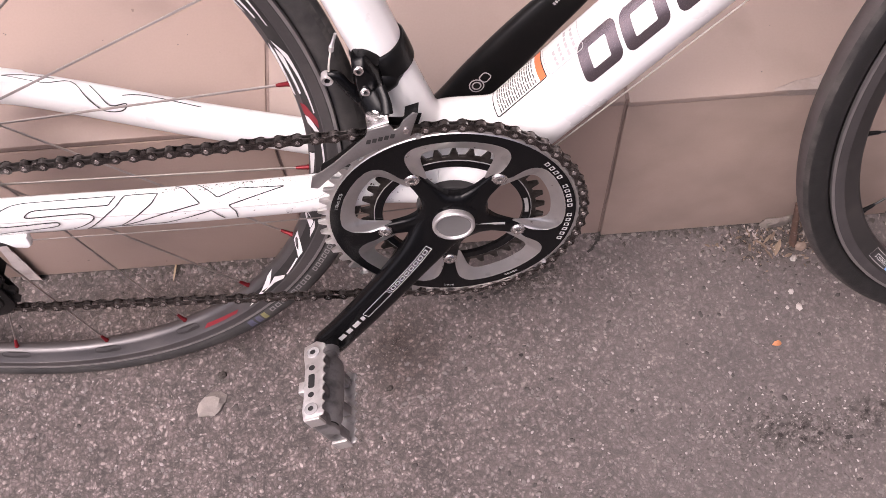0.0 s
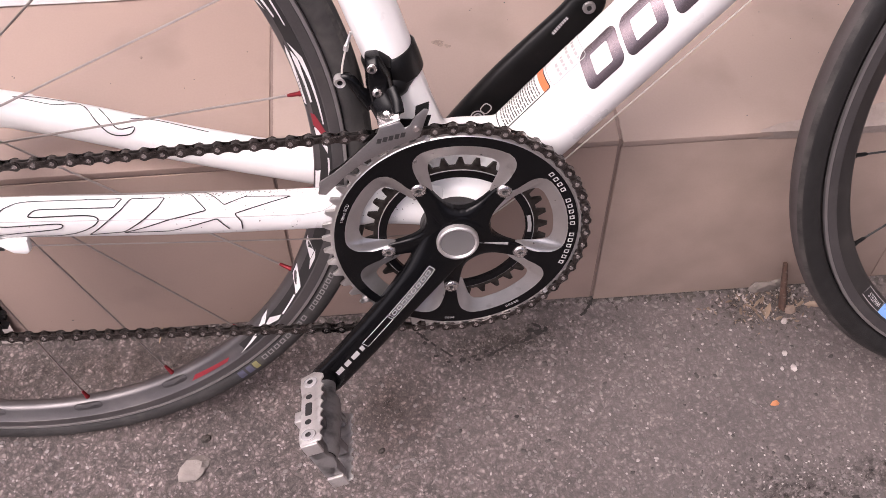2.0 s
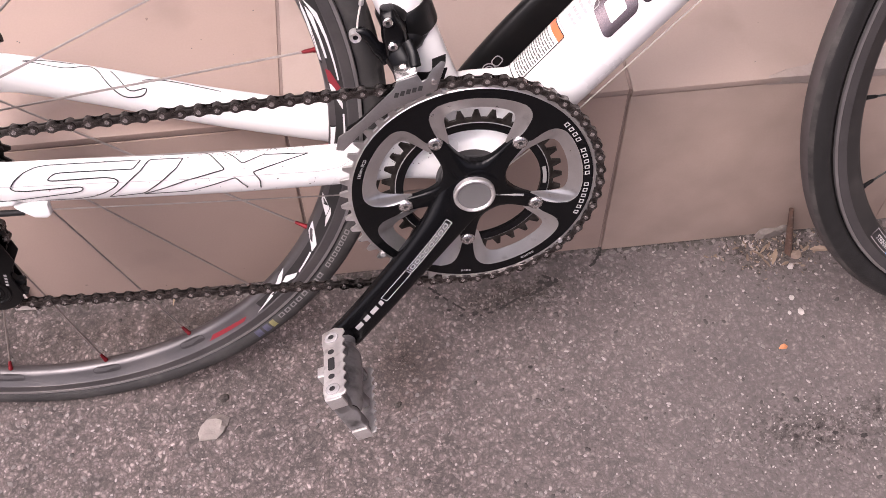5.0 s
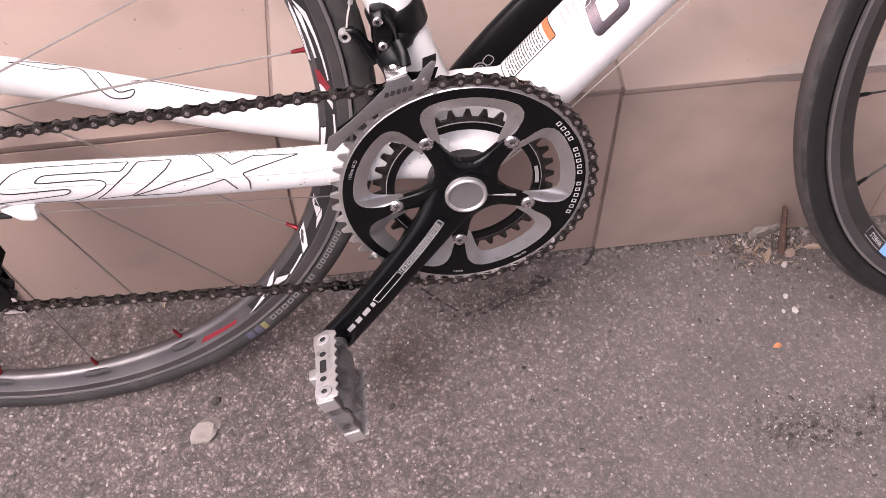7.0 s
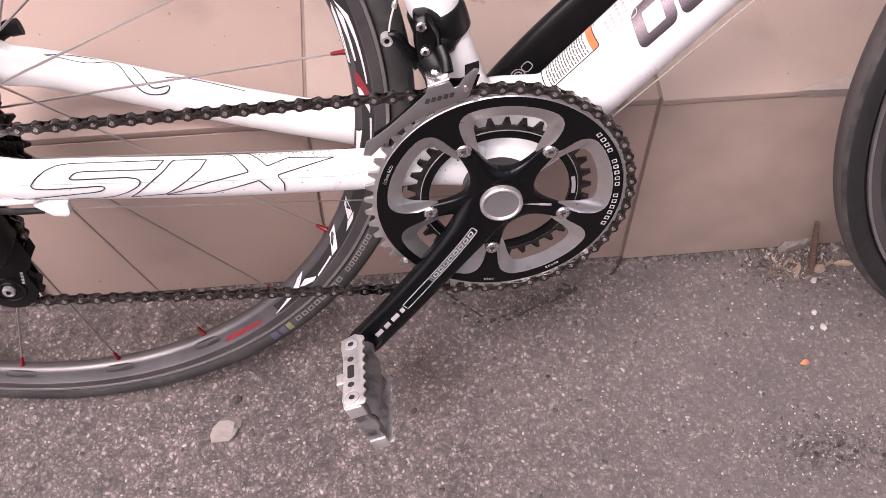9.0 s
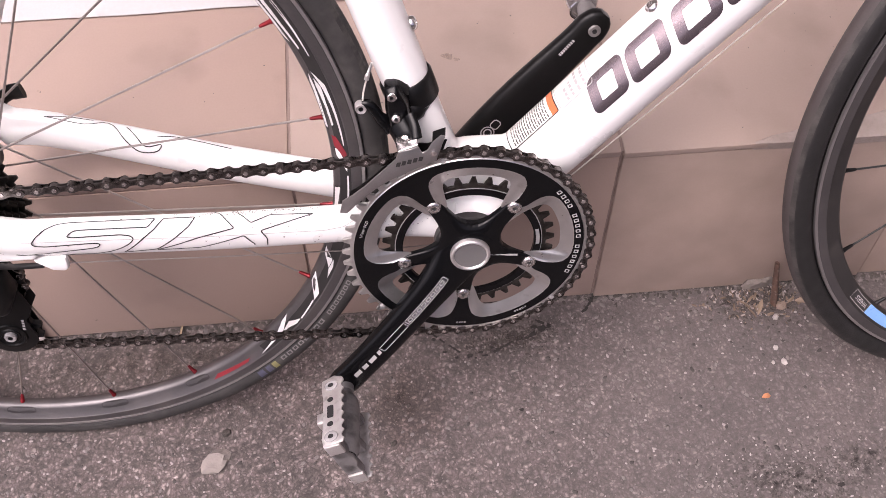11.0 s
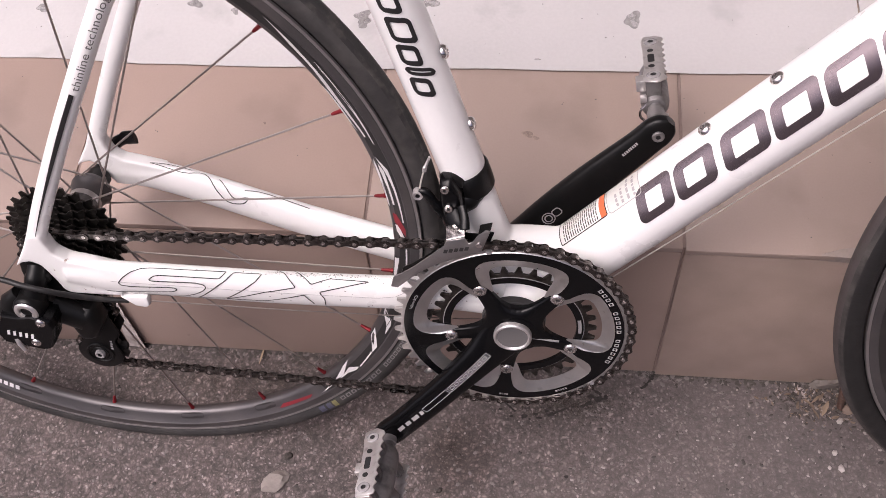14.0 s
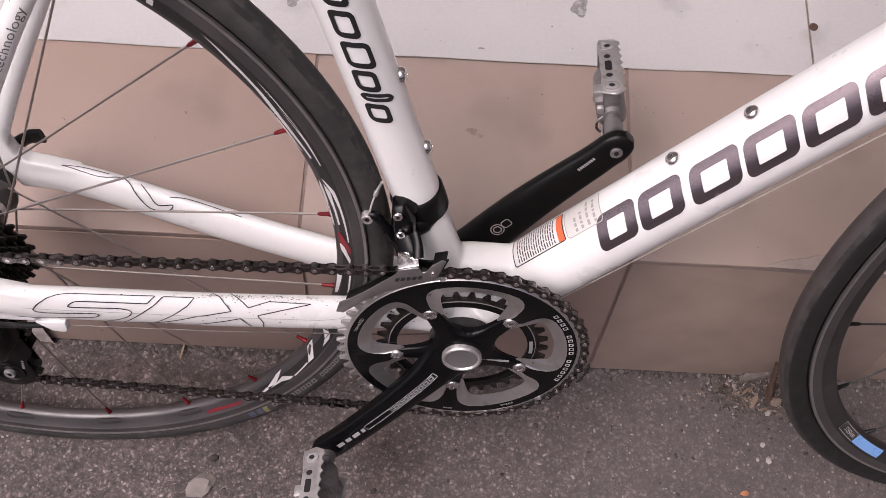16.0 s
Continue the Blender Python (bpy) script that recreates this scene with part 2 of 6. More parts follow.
SPOKE = mat("spoke steel", (0.44, 0.39, 0.365), (0.33, 0.29, 0.27), 60, 0.35, metal=0.85)
SPOKE_BLACK = mat("black spoke", (0.02, 0.02, 0.02), None, 60, 0.4)
RED = mat("red anodised alloy", (0.23, 0.016, 0.022), (0.13, 0.013, 0.017), 90, 0.32, metal=0.5, dirt=(0.07, 0.025, 0.027), dscale=60, dlow=0.5, dhigh=0.8, random_tone=0.3)
RIM = mat("dark rim alloy", (0.135, 0.126, 0.128), (0.10, 0.094, 0.096), 16, 0.42, metal=0.75, bump=0.04, bscale=600, dirt=(0.17, 0.155, 0.152), dscale=26, dlow=0.5, dhigh=0.8)
RIM_DARK = mat("black rim alloy", (0.02, 0.019, 0.019), (0.028, 0.026, 0.026), 20, 0.34, bump=0.04, bscale=600, dirt=(0.05, 0.045, 0.043), dscale=30, dlow=0.6, dhigh=0.8)
TRACK_EDGE = mat("bright worn track edge", (0.42, 0.40, 0.40), (0.33, 0.313, 0.313), 40, 0.34, metal=0.85, bump=0.1, bscale=1200)
RUBBER = mat("worn tyre rubber", (0.019, 0.0185, 0.0185), (0.025, 0.024, 0.0235), 30, 0.62, bump=0.2, bscale=700, dirt=(0.066, 0.059, 0.054), dscale=75, dlow=0.53, dhigh=0.68)
DUSTY = mat("dusty tyre tread", (0.022, 0.0205, 0.020), (0.015, 0.014, 0.0138), 40, 0.7, bump=0.4, bscale=500, dirt=(0.072, 0.064, 0.058), dscale=70, dlow=0.46, dhigh=0.72)
TREAD_RUBBER = mat("worn grey tread rubber", (0.060, 0.049, 0.048), (0.044, 0.036, 0.0355), 24, 0.66, bump=0.25, bscale=600, dirt=(0.055, 0.049, 0.045), dscale=50, dlow=0.52, dhigh=0.75)
WALL_RUBBER = mat("dusty tyre sidewall", (0.030, 0.0277, 0.0275), (0.022, 0.0205, 0.020), 26, 0.66, bump=0.2, bscale=700, dirt=(0.066, 0.060, 0.057), dscale=40, dlow=0.46, dhigh=0.78)
BLACK_RUBBER = mat("black tyre rubber", (0.010, 0.0095, 0.0095), (0.015, 0.014, 0.014), 30, 0.55, bump=0.2, bscale=700)
ROAD_DUST = mat("road-worn tread", (0.011, 0.0105, 0.0105), (0.022, 0.020, 0.019), 22, 0.65, bump=0.5, bscale=500, dirt=(0.068, 0.060, 0.056), dscale=50, dlow=0.36, dhigh=0.70)
DECAL = mat("smoked metallic decal", (0.24, 0.195, 0.21), (0.17, 0.138, 0.15), 9, 0.26, metal=0.85, coat=0.4)
INK = mat("black ink", (0.02, 0.019, 0.02), None, 50, 0.35)
INK_WHITE = mat("white ink", (0.72, 0.70, 0.70), None, 50, 0.4)
INK_DARK = mat("dark grey ink", (0.09, 0.085, 0.085), None, 50, 0.5)
TILE_STAIN = fade(mat("brown stain", (0.24, 0.178, 0.148), (0.29, 0.212, 0.175), 200, 0.7), 130, 0.30, 0.80, 0.6)
INK_GREY = mat("pale grey ink", (0.42, 0.40, 0.40), None, 50, 0.5)
INK_RED = mat("red ink", (0.25, 0.022, 0.032), (0.19, 0.020, 0.028), 50, 0.4)
INK_SOFT_GREY = mat("faded grey ink", (0.24, 0.23, 0.23), None, 50, 0.5)
TAG_YELLOW = mat("faded yellow tag", (0.22, 0.20, 0.075), (0.13, 0.12, 0.06), 200, 0.6)
TAG_BLUE = mat("faded blue tag", (0.065, 0.065, 0.11), (0.04, 0.04, 0.05), 200, 0.6)
INK_SOFT = mat("charcoal ink", (0.16, 0.15, 0.15), None, 50, 0.5)
HUB = mat("anodised hub shell", (0.115, 0.108, 0.11), (0.085, 0.079, 0.081), 60, 0.36, metal=0.8, bump=0.05, bscale=900)
ORANGE = mat("orange warning ink", (0.75, 0.16, 0.06), (0.70, 0.15, 0.06), 60, 0.4)
STICKER = mat("white sticker film", (0.82, 0.80, 0.79), (0.78, 0.76, 0.75), 60, 0.35)
SILVER_FOIL = mat("worn silver foil", (0.70, 0.685, 0.65), (0.76, 0.745, 0.72), 120, 0.4, metal=0.15)
BLUE = mat("blue foil", (0.22, 0.42, 0.80), (0.18, 0.36, 0.74), 60, 0.3)
CABLE = mat("bare steel cable", (0.80, 0.75, 0.69), None, 200, 0.35, metal=0.3)
RUST = mat("rusty iron", (0.085, 0.046, 0.033), (0.05, 0.032, 0.026), 160, 0.9, bump=0.9, bscale=300, dirt=(0.20, 0.16, 0.14), dscale=120, dlow=0.62, dhigh=0.8)
DRY_LEAF = mat("dry leaf", (0.19, 0.14, 0.10), (0.12, 0.087, 0.062), 80, 0.8, bump=0.3, random_tone=0.35)
STONE = mat("pale stone", (0.27, 0.235, 0.215), (0.20, 0.172, 0.158), 60, 0.85, bump=0.9, bscale=200)
WHITE_STONE = mat("white stone chip", (0.40, 0.365, 0.345), (0.27, 0.245, 0.23), 140, 0.9, bump=0.9, bscale=300)
SOIL = mat("dark soil", (0.06, 0.05, 0.044), (0.035, 0.03, 0.027), 80, 0.95, bump=1.0, bscale=260)


# ---- shapes ----
class Geo:
    """Vertices and faces of one mesh, with a material index per face."""

    def __init__(self):
        self.v, self.f, self.m = [], [], []

    def add(self, verts, faces, m=0):
        n = len(self.v)
        self.v += [tuple(p) for p in verts]
        self.f += [tuple(i + n for i in f) for f in faces]
        self.m += [m] * len(faces)
        return self

    def join(self, other, mx=None, m=None):
        verts = [mx @ Vector(p) for p in other.v] if mx else other.v
        n = len(self.v)
        self.v += [tuple(p) for p in verts]
        self.f += [tuple(i + n for i in f) for f in other.f]
        self.m += [q if m is None else m for q in other.m]
        return self

    def moved(self, mx):
        g = Geo()
        return g.join(self, mx)


def mesh_of(name, geo, mats, bevel=0.0, angle=38, fix=True, round_steps=2):
    me = bpy.data.meshes.new(name)
    me.from_pydata(geo.v, [], geo.f)
    me.polygons.foreach_set("material_index", geo.m)
    for q in mats if isinstance(mats, (list, tuple)) else [mats]:
        me.materials.append(q)
    if fix or bevel:
        bm = bmesh.new()
        bm.from_mesh(me)
        if bevel:
            bmesh.ops.remove_doubles(bm, verts=bm.verts, dist=1e-6)
            bmesh.ops.recalc_face_normals(bm, faces=bm.faces)
            edges = [e for e in bm.edges if len(e.link_faces) == 2 and e.calc_face_angle(0) > radians(40)]
            bmesh.ops.bevel(bm, geom=edges, offset=bevel, segments=round_steps, profile=0.5, affect="EDGES", clamp_overlap=True)
        else:
            bmesh.ops.recalc_face_normals(bm, faces=bm.faces)
        bm.to_mesh(me)
        bm.free()
    me.shade_smooth()
    me.set_sharp_from_angle(angle=radians(angle))
    return me


def part(name, geo, mats, parent=None, label="", bevel=0.0, angle=38, fix=True, round_steps=2):
    ob = new(name, mesh_of(name, geo, mats, bevel, angle, fix, round_steps))
    ob.parent = parent
    if label:
        ob["label"] = label
    return ob


def holder(name, parent=None, label="", at=None):
    ob = new(name)
    ob.empty_display_size = 0.05
    ob.parent = parent
    if at:
        ob.matrix_local = at
    if label:
        ob["label"] = label
    return ob


def loft(rings, closed_ends=True, loop=False):
    """Skin over rings of equal length; each ring is a closed loop."""
    g, n, k = Geo(), len(rings), len(rings[0])
    verts = [p for r in rings for p in r]
    faces = []
    for i in range(n if loop else n - 1):
        j = (i + 1) % n
        for a in range(k):
            b = (a + 1) % k
            faces.append((i * k + a, i * k + b, j * k + b, j * k + a))
    if closed_ends and not loop:
        faces.append(tuple(range(k)))
        faces.append(tuple((n - 1) * k + a for a in range(k)))
    return g.add(verts, faces)


def tube(path, radii, seg=20, side=(0, 1, 0), caps=True, loop=False):
    """A tube along points. radii: one number, or per point a number or (across side, other way)."""
    pts = [Vector(p) for p in path]
    rings = []
    for i, p in enumerate(pts):
        a, b = pts[max(i - 1, 0)], pts[min(i + 1, len(pts) - 1)]
        if loop:
            a, b = pts[i - 1], pts[(i + 1) % len(pts)]
        t = (b - a).normalized()
        s = Vector(side) - t * t.dot(Vector(side))
        if s.length < 1e-4:
            s = Vector((1, 0, 0)) - t * t.x
        s.normalize()
        o = t.cross(s)
        r = radii[i] if isinstance(radii, (list, tuple)) else radii
        ra, rb = r if isinstance(r, (list, tuple)) else (r, r)
        rings.append([p + s * (ra * math.cos(q)) + o * (rb * math.sin(q)) for q in (2 * math.pi * k / seg for k in range(seg))])
    return loft(rings, caps, loop)


def smooth_path(pts, n=8):
    """Catmull-Rom through points of any dimension."""
    P = [np.array(p, float) for p in pts]
    P = [2 * P[0] - P[1]] + P + [2 * P[-1] - P[-2]]
    out = []
    for i in range(1, len(P) - 2):
        for k in range(n):
            t = k / n
            a, b, c, d = P[i - 1 : i + 3]
            out.append(0.5 * (2 * b + (c - a) * t + (2 * a - 5 * b + 4 * c - d) * t**2 + (3 * b - 3 * c + d - a) * t**3))
    return [tuple(p) for p in out + [P[-2]]]


def revolve(profile, seg=48, loop=False, arc=(0, 360)):
    """Points (radius, y) turned round the Y axis. loop: the profile closes on itself."""
    full = abs(arc[1] - arc[0]) >= 360
    k = seg if full else seg + 1
    g, n = Geo(), len(profile)
    verts = []
    for i in range(k):
        q = radians(arc[0] + (arc[1] - arc[0]) * i / seg)
        verts += [(r * math.cos(q), y, r * math.sin(q)) for r, y in profile]
    faces = []
    for i in range(seg):
        j = (i + 1) % k
        for a in range(n if loop else n - 1):
            b = (a + 1) % n
            faces.append((i * n + a, i * n + b, j * n + b, j * n + a))
    return g.add(verts, faces)


def plate(outline, y0, y1, m=0):
    """An outline in (x, z) given thickness along Y."""
    n = len(outline)
    verts = [(x, y0, z) for x, z in outline] + [(x, y1, z) for x, z in outline]
    faces = [tuple(range(n)), tuple(range(n, 2 * n))[::-1]] + [(i, (i + 1) % n, n + (i + 1) % n, n + i) for i in range(n)]
    return Geo().add(verts, faces, m)


def box(x0, x1, y0, y1, z0, z1, m=0):
    return plate([(x0, z0), (x1, z0), (x1, z1), (x0, z1)], y0, y1, m)


def disc(r, y0, y1, seg=24, hole=0.0):
    """A washer or a cylinder about Y."""
    if hole:
        return revolve([(hole, y0), (r, y0), (r, y1), (hole, y1)], seg, loop=True)
    return revolve([(1e-5, y0), (r, y0), (r, y1), (1e-5, y1)], seg)


def at(x, y, z, rx=0, ry=0, rz=0):
    return pose(x, y, z, rx, ry, rz)


def socket_bolt(r=0.0042, depth=0.003):
    """A round head with a hexagonal socket, facing -Y."""
    g = revolve([(r * 0.42, -depth * 0.9), (r * 0.85, -depth), (r, -depth * 0.7), (r, 0.0)], 20)
    hexa = [(r * 0.42 * math.cos(q), r * 0.42 * math.sin(q)) for q in (2 * math.pi * k / 20 for k in range(20))]
    g.add([(x, -depth * 0.9, z) for x, z in hexa] + [(x * 0.8, -depth * 0.2, z * 0.8) for x, z in hexa], [tuple(range(20, 40))] + [(i, (i + 1) % 20, 20 + (i + 1) % 20, 20 + i) for i in range(20)], 1)
    return g


def dome_bolt(r=0.005, depth=0.003):
    """A domed head with a small socket, facing -Y."""
    d = depth
    g = revolve([(1e-5, -d * 0.45), (r * 0.30, -d * 0.45), (r * 0.36, -d * 0.98), (r * 0.48, -d), (r * 0.74, -d * 0.88), (r * 0.94, -d * 0.52), (r, -d * 0.15), (r, 0.0)], 24)
    g.m = [1 if (f % 7) < 1 else 0 for f in range(len(g.f))]
    return g


def strip(line, width, wrap, closed=False):
    """A line of some width, laid on a surface by wrap(a, b)."""
    P = [np.array(p, float) for p in line]
    n = len(P)
    g, verts = Geo(), []
    for i in range(n):
        a, b = (P[i - 1], P[(i + 1) % n]) if closed else (P[max(i - 1, 0)], P[min(i + 1, n - 1)])
        t = b - a
        t = t / (np.hypot(*t) or 1)
        o = np.array([-t[1], t[0]]) * width / 2
        verts += [wrap(*(P[i] + o)), wrap(*(P[i] - o))]
    m = n if closed else n - 1
    return g.add(verts, [(2 * i, 2 * i + 1, 2 * ((i + 1) % n) + 1, 2 * ((i + 1) % n)) for i in range(m)])


def fill(a0, a1, b0, b1, wrap, slant=0.0, na=6, nb=3):
    """A slanted block laid on a surface."""
    verts = []
    for i in range(na + 1):
        for j in range(nb + 1):
            b = b0 + (b1 - b0) * j / nb
            verts.append(wrap(a0 + (a1 - a0) * i / na + slant * (b - b0), b))
    return Geo().add(verts, [(i * (nb + 1) + j, (i + 1) * (nb + 1) + j, (i + 1) * (nb + 1) + j + 1, i * (nb + 1) + j + 1) for i in range(na) for j in range(nb)])


def mark_box(a0, a1, r0, r1, w):
    """A small open block drawn with thin strokes: degrees by radius."""
    da, dr = (a1 - a0) * 0.24, (r1 - r0) * 0.22
    g = fill(a0, a1, r0, r0 + dr, w, 0, 3, 1).join(fill(a0, a1, r1 - dr, r1, w, 0, 3, 1))
    return g.join(fill(a0, a0 + da, r0 + dr, r1 - dr, w, 0, 1, 2)).join(fill(a1 - da, a1, r0 + dr, r1 - dr, w, 0, 1, 2))


def dense(line, step=0.002, closed=False):
    out = []
    n = len(line)
    for i in range(n if closed else n - 1):
        a, b = np.array(line[i], float), np.array(line[(i + 1) % n], float)
        k = max(1, int(np.hypot(*(b - a)) / step))
        out += [tuple(a + (b - a) * q / k) for q in range(k)]
    return out if closed else out + [tuple(line[-1])]


def lettering(text, height, wrap, spacing=1.0, stretch=1.0):
    """Built-in font, laid on a surface by wrap(a, b)."""
    cu = bpy.data.curves.new("lettering", "FONT")
    cu.body, cu.size, cu.space_character, cu.resolution_u = text, height, spacing, 3
    ob = bpy.data.objects.new("lettering", cu)
    me = bpy.data.meshes.new_from_object(ob)
    g = Geo()
    g.add([wrap(v.co.x * stretch, v.co.y) for v in me.vertices], [tuple(p.vertices) for p in me.polygons])
    bpy.data.objects.remove(ob)
    bpy.data.curves.remove(cu)
    bpy.data.meshes.remove(me)
    return g

# ---- the setting ----
rng = random.Random(7)
STEP = pose(0, 0.1266, 0, 0, 0, -3.17)
TREAD = 0.232
LEAN_BACK = 0.0455

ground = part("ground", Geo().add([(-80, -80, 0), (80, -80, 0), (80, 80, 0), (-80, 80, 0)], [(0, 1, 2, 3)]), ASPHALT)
tagged(ground, "grey-brown asphalt with pale worn aggregate", "ground", kind="structure")


def pebble(r, seed):
    q = random.Random(seed)
    g = Geo()
    k = 6
    rings = []
    for z, s in ((-0.25, 0.8), (0.18, 1.0), (0.45, 0.55)):
        rings.append([(s * r * math.cos(2 * math.pi * i / k + q.random() * 0.5) * q.uniform(0.75, 1.2), s * r * math.sin(2 * math.pi * i / k + q.random() * 0.5) * q.uniform(0.6, 1.1), z * r * q.uniform(0.8, 1.1)) for i in range(k)])
    return loft(rings)


# aggregate that stands a little proud of the worn surface
shapes = [pebble(1.0, 100 + i) for i in range(12)]
tones = [CHIP, mat("pale aggregate", (0.31, 0.272, 0.262), (0.21, 0.184, 0.177), 60, 0.85), mat("dark aggregate", (0.058, 0.050, 0.047), (0.042, 0.036, 0.034), 60, 0.85)]
chips = Geo()
for i in range(12000):
    x, y = rng.uniform(-0.85, 0.85), rng.uniform(-0.36, 0.10)
    if y > 0.078 - 0.055 * x:
        continue
    r = 0.0007 + 0.0021 * rng.random() ** 2.6
    m = rng.choices((0, 1, 2), (0.60, 0.28, 0.12))[0]
    if m == 1:
        r *= 0.75
    chips.join(shapes[i % 12], Matrix.Translation((x, y, -0.0001)) @ Matrix.Rotation(rng.random() * 6.28, 4, "Z") @ Matrix.Diagonal((r * rng.uniform(0.7, 1.5), r, r * 0.26, 1)), m)
tagged(part("aggregate", chips, tones, angle=180, fix=False), "loose and embedded small stones in the asphalt", "gravel", kind="stuff")

step_core = Geo()
prof = [(-0.0018 - 0.237 * LEAN_BACK / TREAD, -0.02), (-0.0018, TREAD - 0.015), (-0.0016, TREAD - 0.0013), (0.6, TREAD - 0.0013), (0.6, -0.02)]
step_core.add([STEP @ Vector((s, d, z)) for s in (-4.6, 4.6) for d, z in prof], [tuple(range(5)), tuple(range(5, 10))] + [(i, (i + 1) % 5, 5 + (i + 1) % 5, 5 + i) for i in range(5)])
step = tagged(part("step", step_core, GROUT), "low step with beige tiled riser and tread", "step", kind="structure")

landing_core = Geo().add([STEP @ Vector((s, d, z)) for z in (TREAD - 0.012, -0.02) for s, d in ((-4.6, 0.6), (4.6, 0.6), (4.6, 1.70), (-4.6, 1.70))], [(0, 1, 2, 3), (4, 5, 6, 7), (0, 1, 5, 4), (1, 2, 6, 5), (2, 3, 7, 6), (3, 0, 4, 7)])
tagged(part("landing", landing_core, CEMENT), "plain landing behind the step", "landing", kind="structure")


def plain_wall(name, x0, x1, y0, y1, h, m, label):
    return tagged(part(name, box(x0, x1, y0, y1, -0.1, h), m), label, "wall", kind="structure")


# unseen wall, added to darken reflections and low sky light from the front
plain_wall("added_wall_south", -14, 14, -8.4, -8.0, 3.4, ADDED_WALL, "added unseen wall that darkens reflections from the front")
# unseen wall, added to cut the sky light on panels and treads
back = Geo().add([STEP @ Vector((s, d, z)) for z in (0.0, 3.4) for s, d in ((-4.6, 1.62), (4.6, 1.62), (4.6, 1.85), (-4.6, 1.85))], [(0, 1, 2, 3), (4, 5, 6, 7), (0, 1, 5, 4), (1, 2, 6, 5), (2, 3, 7, 6), (3, 0, 4, 7)])
tagged(part("added_wall_north", back, ADDED_WALL_DARK), "added unseen wall that blocks sky light behind the landing", "wall", kind="structure")


# unseen light blocker, added to make the right side darker
side = Geo().add([STEP @ Vector((s, d, z)) for z in (-0.1, 3.4) for s, d in ((1.14, -0.9), (1.44, -0.9), (1.44, 1.62), (1.14, 1.62))], [(0, 1, 2, 3), (4, 5, 6, 7), (0, 1, 5, 4), (1, 2, 6, 5), (2, 3, 7, 6), (3, 0, 4, 7)])
tagged(part("added_wall_east", side, ADDED_WALL_DARK), "added unseen wall that dims the light on the right", "wall", kind="structure")


def panel_edge(s):
    return float(np.interp(s, (-0.62, -0.52, -0.42, -0.33, -0.21, -0.14, 0.02, 0.16, 0.25, 0.40), (0.1980, 0.1975, 0.1925, 0.1915, 0.1940, 0.1935, 0.1960, 0.1968, 0.1972, 0.1976))) + 0.0006 * math.sin(s * 17 + 2) - 0.0005 * math.sin(s * 41)


def white_panel(s0, s1, lift):
    n = 200
    g = Geo()
    verts, faces = [], []
    for i in range(n + 1):
        s = s0 + (s1 - s0) * i / n
        e = panel_edge(s) + 0.0006 * noise.noise((s * 90, 3, 1))
        for d, z in ((e + 0.0002, TREAD + lift - 0.0012), (e, TREAD + lift - 0.0006), (e + 0.0008, TREAD + lift), (0.55, TREAD + lift), (1.615, TREAD + lift), (1.615, TREAD + 0.0005)):
            verts.append(STEP @ Vector((s, d, z)))
    for i in range(n):
        faces += [(i * 6 + a, i * 6 + a + 1, i * 6 + a + 7, i * 6 + a + 6) for a in range(5)]
    faces += [tuple(range(6)), tuple(n * 6 + a for a in range(6))]
    return g.add(verts, faces)


def blot(cx, cy, r, seed, tall=1.0, mats=None, lift=0.0035, count=28):
    q = random.Random(seed)
    ph = [q.random() * 6.28 for _ in range(4)]
    pts = []
    for i in range(count):
        a = 2 * math.pi * i / count
        k = r * (1 + 0.22 * math.sin(2 * a + ph[0]) + 0.16 * math.sin(3 * a + ph[1]) + 0.1 * math.sin(5 * a + ph[2]))
        pts.append((cx + k * math.cos(a), cy + tall * k * math.sin(a), TREAD + lift))
    return Geo().add(pts, [tuple(range(count))])


panels = []
for s0, s1, lift in ((-2.09, 0.3515, 0.003), (0.3535, 2.79, 0.0036), (2.792, 4.5, 0.003), (-4.5, -2.092, 0.0036)):
    p = tagged(part("white_panel", white_panel(s0, s1, lift), PANEL), "white painted sheet with grey blots on the landing", "panel", group="white panels on the landing", kind="structure")
    panels.append(p)
for i, (x, y, r, tall) in enumerate(((0.1343, 0.383, 0.0095, 1.0), (-0.156, 0.399, 0.0075, 1.0), (-0.154, 0.3885, 0.0068, 1.0), (-0.0818, 0.4136, 0.0080, 0.9), (-0.0841, 0.4415, 0.0085, 0.9), (-0.5782, 0.3691, 0.0095, 0.5), (-0.5949, 0.363, 0.0085, 0.5), (-0.5936, 0.4244, 0.006, 0.8), (-0.5282, 0.4398, 0.006, 0.8), (-0.1696, 0.4433, 0.006, 0.9), (0.0781, 0.4318, 0.005, 0.7), (-0.347, 0.422, 0.008, 0.7), (-0.525, 0.422, 0.006, 1.0), (-0.464, 0.410, 0.007, 1.0), (0.304, 0.424, 0.006, 0.8), (-0.43, 0.42, 0.005, 0.7), (0.033, 0.334, 0.0028, 0.5), (-0.30, 0.41, 0.004, 1.2), (0.21, 0.45, 0.008, 0.7))):
    part("blot", blot(x, y, r, i, tall), BLOT, panels[0], "grey paint blot")
for i, (x, y, r, tall) in enumerate(((0.022, 0.243, 0.0050, 0.8), (0.030, 0.238, 0.0025, 1.0), (-0.25, 0.262, 0.0014, 1.0), (0.205, 0.20, 0.0012, 1.0))):
    part("stain", blot(x, y, r, 40 + i, tall, lift=0.0009, count=20), TILE_STAIN, step, "small brown stain on the tile")
dots = Geo()
q = random.Random(77)
